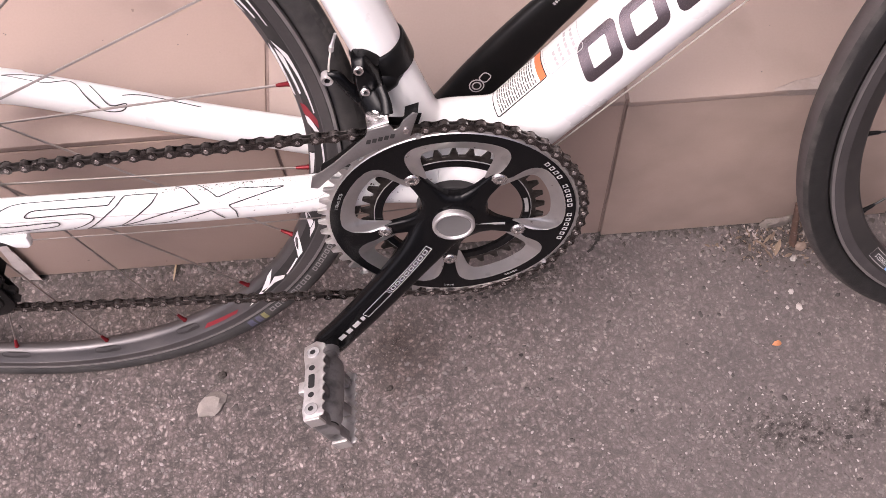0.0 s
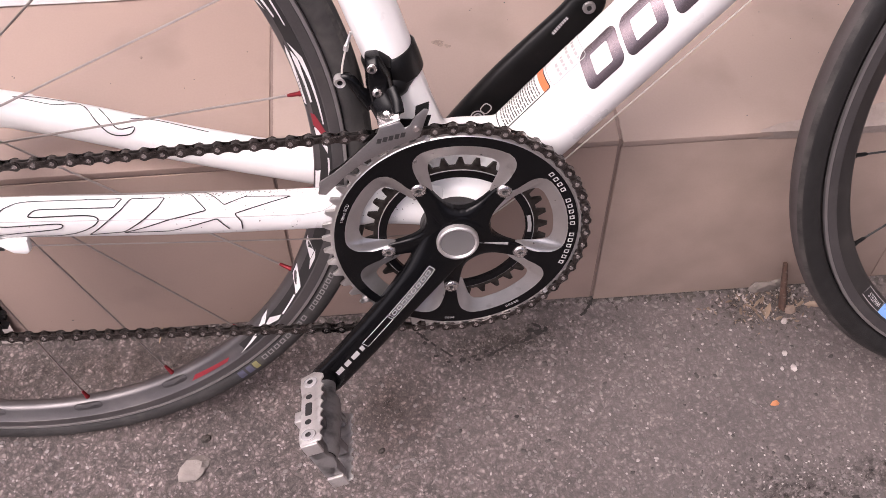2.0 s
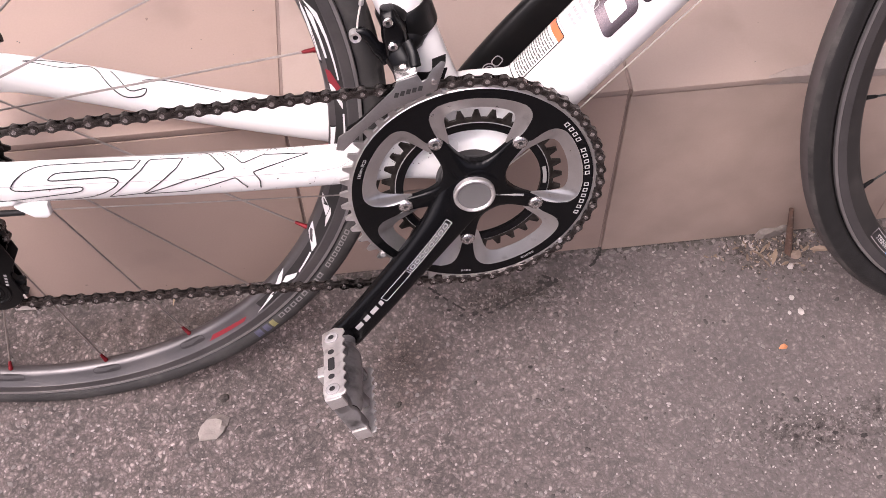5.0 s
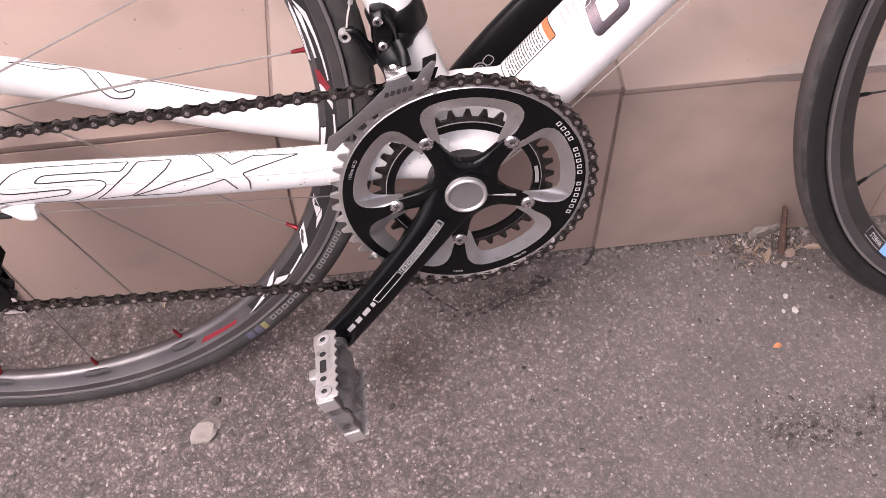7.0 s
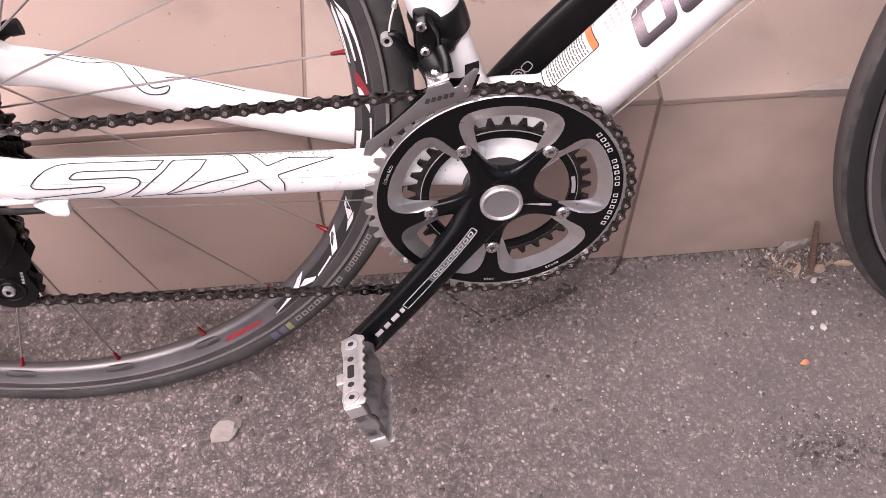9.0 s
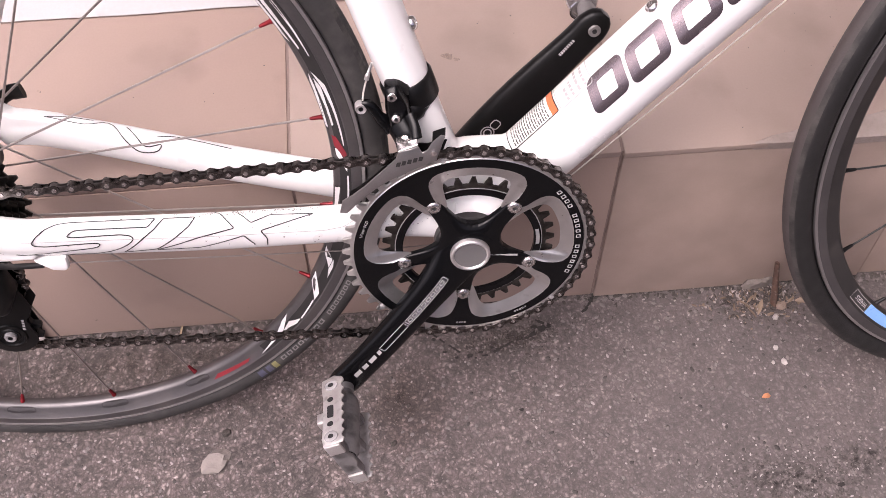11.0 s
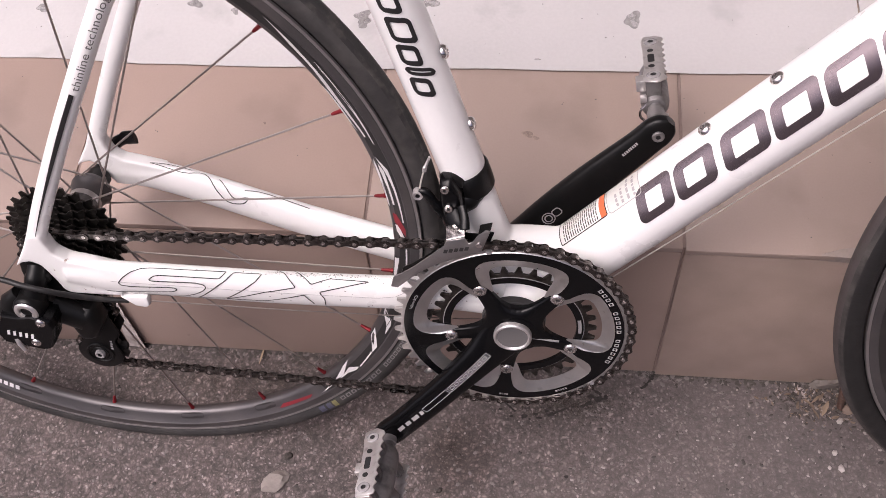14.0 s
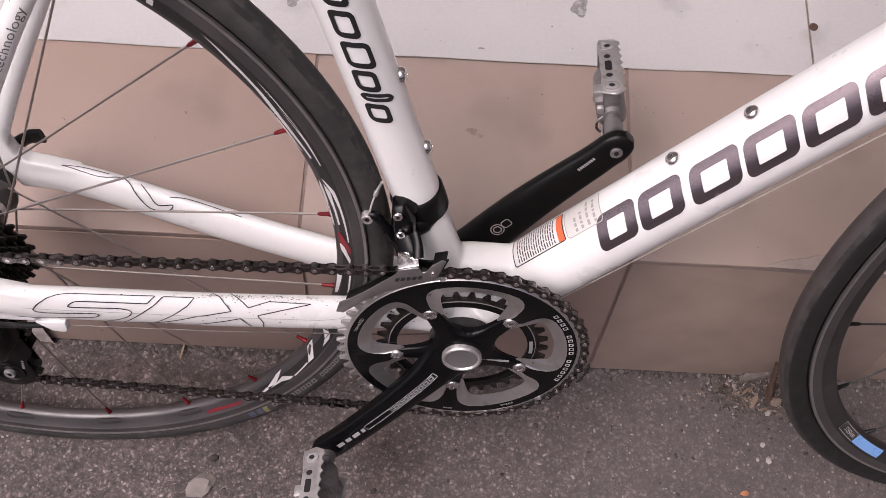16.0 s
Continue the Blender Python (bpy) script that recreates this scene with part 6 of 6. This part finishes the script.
for (x, z) in (UPPER_PULLEY, LOWER_PULLEY):
    part("pulley", toothed_ring(11, 0.0245, 0.0195, 0.0055, PULLEY_Y - 0.0026, PULLEY_Y + 0.0026, 9).moved(at(x, 0, z)), PLASTIC, rd, "black pulley wheel")
    part("pulley_boss", revolve([(0.0050, PULLEY_Y - 0.0084), (0.0075, PULLEY_Y - 0.0090), (0.0082, PULLEY_Y - 0.0082), (0.0105, PULLEY_Y - 0.0084), (0.0112, PULLEY_Y - 0.0096), (0.0128, PULLEY_Y - 0.0096), (0.0135, PULLEY_Y - 0.0080)], 36).moved(at(x, 0, z)), BLACK_MATT, rd, "ribbed black pulley boss")
    part("pulley_bolt", socket_bolt(0.0050, 0.0035).moved(at(x, PULLEY_Y - 0.0082, z)), [GREY_ALLOY, INK], rd)
part("barrel_adjuster", tube([(-0.424, -0.092, 0.019), (-0.432, -0.092, 0.018), (-0.440, -0.092, 0.0175), (-0.456, -0.0915, 0.0172), (-0.458, -0.0915, 0.0172), (-0.466, -0.0915, 0.0172)], [0.0045, 0.0050, 0.0062, 0.0060, 0.0038, 0.0036], 16), PLASTIC, rd, "black barrel adjuster")
for k in range(4):
    part("cage_mark", fill(LOWER_PULLEY[0] + 0.0120 + 0.0006 * k, LOWER_PULLEY[0] + 0.0142 + 0.0006 * k, LOWER_PULLEY[1] + 0.0060 + 0.0034 * k, LOWER_PULLEY[1] + 0.0084 + 0.0034 * k, face_wrap(PULLEY_Y - 0.0083), 0, 1, 1), INK_GREY, rd, "tiny grey mark")
part("ferrule", tube([(-0.466, -0.0915, 0.0172), (-0.473, -0.0915, 0.0174)], 0.0036, 14), SILVER, rd, "silver cable ferrule")

# ---- cables ----
cable = holder("gear_cable", bicycle, "black gear cable housing and bare cable")
part("housing", tube(smooth_path([(-0.327, -0.0700, 0.0382), (-0.3475, -0.076, 0.0446), (-0.3655, -0.084, 0.0561), (-0.3803, -0.092, 0.0692), (-0.3996, -0.0935, 0.0765), (-0.4204, -0.090, 0.0790), (-0.470, -0.087, 0.0845), (-0.510, -0.089, 0.087), (-0.548, -0.090, 0.078), (-0.556, -0.091, 0.052), (-0.536, -0.0915, 0.031), (-0.505, -0.0915, 0.022), (-0.472, -0.0915, 0.0174)], 8), 0.0024, 12), PLASTIC, cable, "black cable housing loop")
part("inner_cable", tube([(-0.314, -0.0685, 0.0375), (-0.2, -0.052, 0.016), (-0.06, -0.022, -0.018), (-0.004, -0.010, -0.0285)], 0.00055, 8), SPOKE, cable, "thin bare cable")
part("inner_cable", tube([(0.020, -0.010, -0.0230), (0.0681, -0.010, 0.0181), (0.210, -0.010, 0.1672), (0.390, -0.011, 0.3560)], 0.0006, 8), CABLE, cable, "thin bare cable under the down tube")

# ---- small things on the ground ----
def rock(name, x, y, rx, ry, h, seed, m, label, turn=0.0, k=10):
    q = random.Random(seed)
    rings = []
    for z, s in ((-0.12, 0.9), (0.12, 1.05), (0.5, 0.95), (0.85, 0.68), (1.0, 0.3)):
        rings.append([(rx * s * math.cos(2 * math.pi * i / k) * q.uniform(0.78, 1.16), ry * s * math.sin(2 * math.pi * i / k) * q.uniform(0.78, 1.16), h * z * q.uniform(0.8, 1.15)) for i in range(k)])
    ob = part(name, loft(rings).moved(at(x, y, 0, 0, 0, turn)), m, None, angle=28)
    return tagged(ob, label, "stone")


rock("stone", -0.2600, -0.0575, 0.0155, 0.0120, 0.008, 19, STONE, "pale angular flat-topped stone on the asphalt", 25, 11)
rock("stone", 0.3547, -0.0356, 0.0032, 0.0042, 0.0035, 5, WHITE_STONE, "small white stone chip on the asphalt", 20, 6)
rock("stone", 0.3505, -0.0190, 0.0034, 0.0030, 0.0022, 6, WHITE_STONE, "small white stone chip on the asphalt", 50, 6)
rock("stone", 0.3426, -0.0350, 0.0020, 0.0026, 0.0020, 7, WHITE_STONE, "tiny white stone chip on the asphalt", 0, 6)
rock("stone", -0.2474, -0.0288, 0.0052, 0.0044, 0.0042, 8, SOIL, "small dark stone on the asphalt", 30, 7)
rock("stone", -0.0765, -0.0648, 0.0038, 0.0030, 0.003, 9, SOIL, "small dark stone on the asphalt", 30, 6)


def leaf(name, x, y, length, width, seed, m, label, category="leaf", turn=0.0, z=0.001, curl=0.3):
    q = random.Random(seed)
    n = 8
    g = Geo()
    verts = []
    for i in range(n + 1):
        t = i / n
        wd = width * math.sin(math.pi * min(max(t, 0.03), 0.97)) ** 0.7 * q.uniform(0.85, 1.1) / 2
        bow = curl * length * 0.25 * math.sin(math.pi * t)
        for s in (-1, 0, 1):
            verts.append((length * (t - 0.5), wd * s, bow + abs(s) * wd * 0.35))
    faces = [(i * 3 + a, i * 3 + a + 1, i * 3 + a + 4, i * 3 + a + 3) for i in range(n) for a in (0, 1)]
    top = [(x_, y_, z_ + 0.0005) for x_, y_, z_ in verts]
    k = len(verts)
    g.add(verts + top, faces + [tuple(i + k for i in reversed(f)) for f in faces])
    ob = part(name, g.moved(at(x, y, z, q.uniform(-8, 8), q.uniform(-6, 6), turn)), m, None)
    return tagged(ob, label, category)


leaf("leaf", 0.3230, -0.0710, 0.0095, 0.0062, 4, mat("orange leaf", (0.42, 0.17, 0.07), (0.32, 0.13, 0.06), 90, 0.6), "small orange-brown leaf on the asphalt", turn=5, curl=0.6)
leaf("leaf", 0.3473, 0.0298, 0.019, 0.0050, 21, DRY_LEAF, "curled dry leaf by the step", turn=62)
leaf("leaf", 0.3449, 0.0432, 0.011, 0.0034, 22, DRY_LEAF, "narrow curled dry leaf by the step", turn=55)
leaf("leaf", 0.3330, 0.0330, 0.009, 0.0036, 26, DRY_LEAF, "brown dry leaf scrap by the step", turn=-50)
leaf("wood_chip", 0.3982, 0.0299, 0.020, 0.0070, 23, mat("pale wood", (0.27, 0.205, 0.155), (0.21, 0.155, 0.115), 90, 0.8), "pale splinter of wood by the step", "wood chip", turn=-12)
for k, (x, y, ln, wd, turn) in enumerate(((0.3385, 0.0405, 0.013, 0.0030, 40), (0.3290, 0.0375, 0.010, 0.0026, -35), (0.3560, 0.0200, 0.010, 0.0034, 15), (0.3180, 0.0340, 0.009, 0.0028, 70), (0.3365, 0.0235, 0.012, 0.0026, -62), (0.3840, 0.0330, 0.011, 0.0036, 28), (0.3090, 0.0460, 0.008, 0.0026, 5))):
    leaf("leaf", x, y, ln, wd, 60 + k, DRY_LEAF, "curled scrap of dry leaf by the step", turn=turn)
rock("stone", 0.3716, 0.0284, 0.0068, 0.0052, 0.005, 31, mat("brown stone", (0.20, 0.15, 0.12), (0.15, 0.11, 0.09), 90, 0.85, bump=0.7), "small brown stone at the foot of the rod", 10, 7)
rock("stone", 0.3609, 0.0160, 0.0044, 0.0036, 0.004, 32, WHITE_STONE, "small pale stone near the rod", 40, 6)
leaf("straw", -0.2905, 0.0900, 0.022, 0.0022, 25, mat("straw", (0.34, 0.255, 0.165), None, 90, 0.7), "short piece of straw by the step", "straw", turn=78, z=0.003, curl=0.1)
litter = Geo()
q = random.Random(12)
for i in range(520):
    x = q.gauss(0.350, 0.034)
    y = min(0.075 - 0.055 * x + 0.004, 0.042 + q.gauss(0, 0.016))
    r = q.uniform(0.0005, 0.0019)
    litter.join(shapes[i % 12], at(x, y, 0.0005, q.uniform(-40, 40), q.uniform(-40, 40), q.uniform(0, 360)) @ Matrix.Diagonal((r * q.uniform(0.8, 2.8), r, r * 0.5, 1)), q.choices((0, 1, 2, 3), (6, 3, 2, 0.5))[0])
tagged(part("litter", litter, [SOIL, DRY_LEAF, STONE, WHITE_STONE], fix=False), "crumbled leaves, soil and chips at the foot of the step", "debris", kind="stuff")
soil = Geo()
for i in range(900):
    x = q.uniform(-0.75, 0.75)
    y = 0.0811 - 0.0554 * x - 0.0015 - abs(q.gauss(0, 0.006))
    r = q.uniform(0.0008, 0.0028)
    soil.join(shapes[i % 12], at(x, y, 0.0, 0, 0, q.uniform(0, 360)) @ Matrix.Diagonal((r * 1.4, r, r * 0.6, 1)), q.choices((0, 1), (3, 1))[0])
for i in range(420):
    x, y, r = q.gauss(0.070, 0.030), q.gauss(0.034, 0.010), q.uniform(0.0004, 0.0016)
    if y < 0.074 - 0.055 * x:
        soil.join(shapes[i % 12], at(x, y, 0.0, 0, 0, q.uniform(0, 360)) @ Matrix.Diagonal((r * 1.4, r, r * 0.7, 1)), q.choices((0, 1), (3, 1))[0])
tagged(part("soil", soil, [SOIL, CHIP], fix=False), "dark crumbs of soil along the step", "soil", kind="stuff")

rod = Geo()
rod.join(tube([(0.3642, 0.0300, -0.004), (0.3630, 0.0375, 0.010), (0.3610, 0.0485, 0.031), (0.3592, 0.0592, 0.051)], [(0.0044, 0.0040), (0.0043, 0.0037), (0.0040, 0.0032), (0.0034, 0.0024)], 12))
tagged(part("iron_rod", rod, RUST, angle=30), "short rusty iron rod standing at the step", "rod")

# loose dark crumbs and pale flecks in a worn patch of the asphalt
patch = Geo()
q = random.Random(91)
for i in range(1100):
    x, y, r = q.gauss(0.335, 0.055), q.gauss(-0.158, 0.018), q.uniform(0.0004, 0.0013)
    patch.join(shapes[i % 12], at(x, y, 0.0, 0, 0, q.uniform(0, 360)) @ Matrix.Diagonal((r * q.uniform(1, 1.8), r, r * 0.6, 1)), q.choices((0, 1, 2), (8, 3, 1))[0])
tagged(part("crumbs", patch, [CRUMB, CHIP, WHITE_STONE], fix=False), "dark crumbs and pale flecks in the worn asphalt", "gravel", kind="stuff")

def thin_out(m, scale, lo, hi, top):
    """A stain that breaks up and dies away from its middle."""
    t = m.node_tree
    N, L = t.nodes.new, t.links.new
    co = N("ShaderNodeTexCoord").outputs["Object"]
    far = N("ShaderNodeVectorMath")
    far.operation = "LENGTH"
    L(co, far.inputs[0])
    where = N("ShaderNodeNewGeometry").outputs["Position"]
    n = N("ShaderNodeTexNoise")
    n.inputs["Scale"].default_value, n.inputs["Detail"].default_value = scale, 6
    L(where, n.inputs["Vector"])
    body_, rim_ = N("ShaderNodeMapRange"), N("ShaderNodeMapRange")
    for r, f, vals in ((body_, n.outputs["Fac"], (lo, hi, 0.0, top)), (rim_, far.outputs["Value"], (0.25, 1.0, 1.0, 0.0))):
        L(f, r.inputs[0])
        for i, v in enumerate(vals):
            r.inputs[i + 1].default_value = v
    both = N("ShaderNodeMath")
    both.operation = "MULTIPLY"
    L(body_.outputs[0], both.inputs[0])
    L(rim_.outputs[0], both.inputs[1])
    L(both.outputs[0], t.nodes["Principled BSDF"].inputs["Alpha"])
    return m


def ground_stain(name, x, y, rx, ry, turn, m, label, z=0.0007):
    """A thin patch of dirt that follows the asphalt."""
    pts = [(math.cos(k * math.pi / 20), math.sin(k * math.pi / 20), 0) for k in range(40)]
    ob = part(name, Geo().add(pts, [tuple(range(40))]), m, ground, label)
    ob.matrix_local = pose(x, y, z, 0, 0, turn) @ Matrix.Diagonal((rx, ry, 1, 1))


def pit(x, y, r, seed):
    """A flat dark patch for the shade inside a small ragged hole in the asphalt."""
    q_ = random.Random(seed)
    rim = [(x + r * q_.uniform(0.7, 1.3) * math.cos(k * 0.4488), y + 0.65 * r * q_.uniform(0.7, 1.3) * math.sin(k * 0.4488), 0.0010) for k in range(14)]
    part("pit", Geo().add(rim, [tuple(range(14))]), CRACK, ground, "dark pit in the broken asphalt")


DAMP = thin_out(mat("dark grime", (0.034, 0.028, 0.025), (0.05, 0.042, 0.038), 90, 0.9), 120, 0.46, 0.66, 0.75)
EARTH = thin_out(mat("brown earth stain", (0.060, 0.045, 0.037), (0.085, 0.066, 0.055), 70, 0.95), 75, 0.34, 0.72, 0.62)
ground_stain("grime_patch", 0.322, -0.160, 0.075, 0.026, -18, DAMP, "dark rough grime in the worn asphalt")
ground_stain("grime_patch", 0.405, -0.150, 0.040, 0.022, 10, DAMP, "dark rough grime in the worn asphalt")
ground_stain("earth_patch", 0.352, 0.036, 0.058, 0.024, -4, EARTH, "dark earth at the foot of the step")
ground_stain("earth_patch", 0.318, 0.042, 0.022, 0.012, 0, DAMP, "dark earth at the foot of the step")
ground_stain("earth_patch", 0.055, 0.034, 0.075, 0.020, 8, EARTH, "brown earth between broken asphalt")
# brown spot over the soft darker spot in the asphalt colour
ground_stain("earth_patch", -0.065, -0.022, 0.022, 0.026, 0, EARTH, "darker brown spot on the asphalt")
ground_stain("earth_patch", -0.30, 0.060, 0.22, 0.026, -3, EARTH, "brown dirt along the step")
for k, (x, y, r) in enumerate(((0.100, 0.0395, 0.0050), (0.093, 0.0425, 0.0036), (0.017, 0.0195, 0.0032), (0.030, 0.0215, 0.0026), (0.0425, 0.0250, 0.0022), (-0.0190, 0.0430, 0.0028), (-0.0095, 0.0270, 0.0026), (0.003, 0.0190, 0.0022), (0.345, -0.165, 0.0030), (0.372, -0.172, 0.0036), (0.30, -0.150, 0.0022), (0.062, -0.048, 0.0024), (-0.075, -0.063, 0.0022))):
    pit(x, y, r, 50 + k)

# cracks along the foot of the step
crack_n = 0
for line in ([(0.1654, 0.0706), (0.158, 0.060), (0.1516, 0.0534), (0.143, 0.049)], [(0.0953, 0.0373), (0.083, 0.031), (0.070, 0.030), (0.0528, 0.0235), (0.040, 0.018), (0.0212, 0.0158), (0.010, 0.022), (-0.0104, 0.0404), (-0.0259, 0.0561)], [(0.095, 0.050), (0.110, 0.041), (0.098, 0.036)]):
    pts = dense(line, 0.003)
    pts = [(x + 0.0016 * noise.noise((x * 300, y * 300, 1)), y + 0.0016 * noise.noise((x * 300, y * 300, 9))) for x, y in pts]
    g = Geo()
    for i in range(len(pts) - 1):
        if noise.noise((pts[i][0] * 160, pts[i][1] * 160, 7)) < -0.12:
            continue
        wd = 0.0009 + 0.0030 * abs(noise.noise((i * 0.7, crack_n, 4)))
        g.join(strip([pts[i], pts[i + 1]], wd * 2, lambda a, b: (a, b, 0.0009)))
    crack_n += 1
    part("crack", g, CRACK, ground, "dark crack in the asphalt")

# ---- pieces of the step ----
W = 0.305
GAP = 0.0029


def tile_box(w_, d_, t_, key):
    return mesh_of(key, box(0.0, w_, 0.0, d_, -t_, 0.0), TILE, bevel=0.0009)


tread_tile = tile_box(W - GAP, 0.30, 0.0080, "tread_tile")
# greyer, slightly darker treads from k = -1 to the right
grey_tread = tread_tile.copy()
grey_tread.materials[0] = TILE_GREY
slope = math.hypot(LEAN_BACK * (TREAD - 0.0124) / (TREAD - 0.017), TREAD - 0.0124)
riser_tile = mesh_of("riser_tile", box(0.0, W - GAP, -0.006, 0.0, -slope, 0.0), TILE, bevel=0.0007)
# riser copy with the dimmer light put into its colour, plus dirt
dim_dirty_riser = riser_tile.copy()
dim_dirty_riser.materials[0] = TILE_DIM_DIRTY
for k in range(-15, 14):
    s = 0.1665 + W * k
    ob = new("tile", grey_tread if k >= -1 else tread_tile)
    ob.parent = step
    ob.matrix_local = STEP @ pose(s + GAP / 2, -0.0030 - 0.0026 * (k == 0) + 0.0008 * math.sin(k * 2.3), TREAD + 0.0004 * math.sin(k * 1.7))
    ob = new("tile", dim_dirty_riser if k in (-4, 0, 1, 3, 6) else riser_tile)
    ob.parent = step
    tilt = math.degrees(math.atan2(LEAN_BACK, TREAD))
    ob.matrix_local = STEP @ pose(s + GAP / 2, 0.0028 - 0.0018 * (k == 0), TREAD - 0.0104, -tilt - 0.35 * (k == 0), 0, 0)

# broken edge of the step, made good with cement
q = random.Random(5)
n = 40
verts = []
for i in range(n + 1):
    t = i / n
    s = 0.290 + 0.24 * t
    hh = float(np.interp(s, (0.290, 0.338, 0.393, 0.432, 0.53), (-0.004, 0.0075, 0.0140, 0.0235, 0.030))) + 0.0025 * noise.noise((s * 60, 2, 5)) + 0.0012 * q.random()
    verts += [STEP @ Vector((s, -0.0050 - 0.0013 * min(1, t * 7), TREAD - 0.0105)), STEP @ Vector((s, -0.0052 - 0.0013 * min(1, t * 7), TREAD + 0.0004)), STEP @ Vector((s, hh, TREAD + 0.0009)), STEP @ Vector((s, hh + 0.0015, TREAD - 0.001))]
part("mortar_smear", Geo().add(verts, [(i * 4 + a, i * 4 + a + 1, i * 4 + a + 5, i * 4 + a + 4) for i in range(n) for a in range(3)]), CEMENT, step, "rough cement on the broken edge")

# scrap of pale sheet that leans on the riser, its edge curled forwards
scrap = []
for k in range(13):
    b = k / 12
    z = 0.0005 + 0.092 * b
    face = -0.0056 - (1 - b * 0.42) * LEAN_BACK * 0.935
    left, right = -0.4535 + 0.009 * b + 0.0012 * noise.noise((b * 5, 1, 4)), -0.4310 - 0.004 * b + 0.0015 * noise.noise((b * 6, 3, 1))
    row = []
    for i in range(9):
        t = i / 8
        row.append((left + (right - left) * t, face - 0.0012 * (1 - b) - 0.0030 * t ** 4 - 0.0006 * math.sin(t * 3.1), z + 0.002 * (1 - b) * t * t))
    row += [(x, y + 0.0009, z_) for x, y, z_ in reversed(row)]
    scrap.append([tuple(STEP @ Vector(v)) for v in row])
SCRAP = mat("scuffed pale sheet", (0.47, 0.42, 0.405), (0.37, 0.325, 0.31), 60, 0.5, bump=0.2, bscale=200, dirt=(0.22, 0.185, 0.17), dscale=60, dlow=0.5, dhigh=0.8)
tagged(part("plastic_scrap", loft(scrap), SCRAP, angle=50), "curled scrap of pale plastic leaning on the step", "litter")

# scratch across the riser, and hairline marks along its head
for s0, s1, t0, t1, wd in ((0.208, 0.318, 0.878, 0.868, 0.0005), (0.335, 0.52, 0.900, 0.885, 0.0008), (0.175, 0.240, 0.955, 0.952, 0.0004)):
    def riser_wrap(a, b):
        d0 = -0.0040 - (1 - b) * LEAN_BACK * 0.935
        return tuple(STEP @ Vector((a, d0 - 0.0006, 0.004 + b * (TREAD - 0.020))))
    line = [(s0 + (s1 - s0) * k / 30, t0 + (t1 - t0) * k / 30 + 0.002 * noise.noise((k * 0.3, s0 * 9, 2))) for k in range(31)]
    part("scratch", Geo().join(strip(line, wd / 0.212, riser_wrap)), INK_DARK, step, "thin dark scratch in the tile")

# flake of mortar at the foot of the riser
flake = []
for z, k in ((-0.002, 1.0), (0.006, 0.98), (0.011, 0.86), (0.0125, 0.55)):
    ring = []
    for i in range(14):
        a = 2 * math.pi * i / 14
        rad = 1 + 0.25 * math.sin(2 * a + 1) + 0.15 * math.sin(5 * a)
        ring.append((0.352 + 0.016 * k * rad * math.cos(a), 0.0570 + 0.0055 * k * rad * math.sin(a), z * (1 + 0.2 * math.sin(3 * a))))
    flake.append(ring)
part("mortar_flake", loft(flake), MORTAR, step, "grey flake of mortar at the foot of the riser", angle=25)
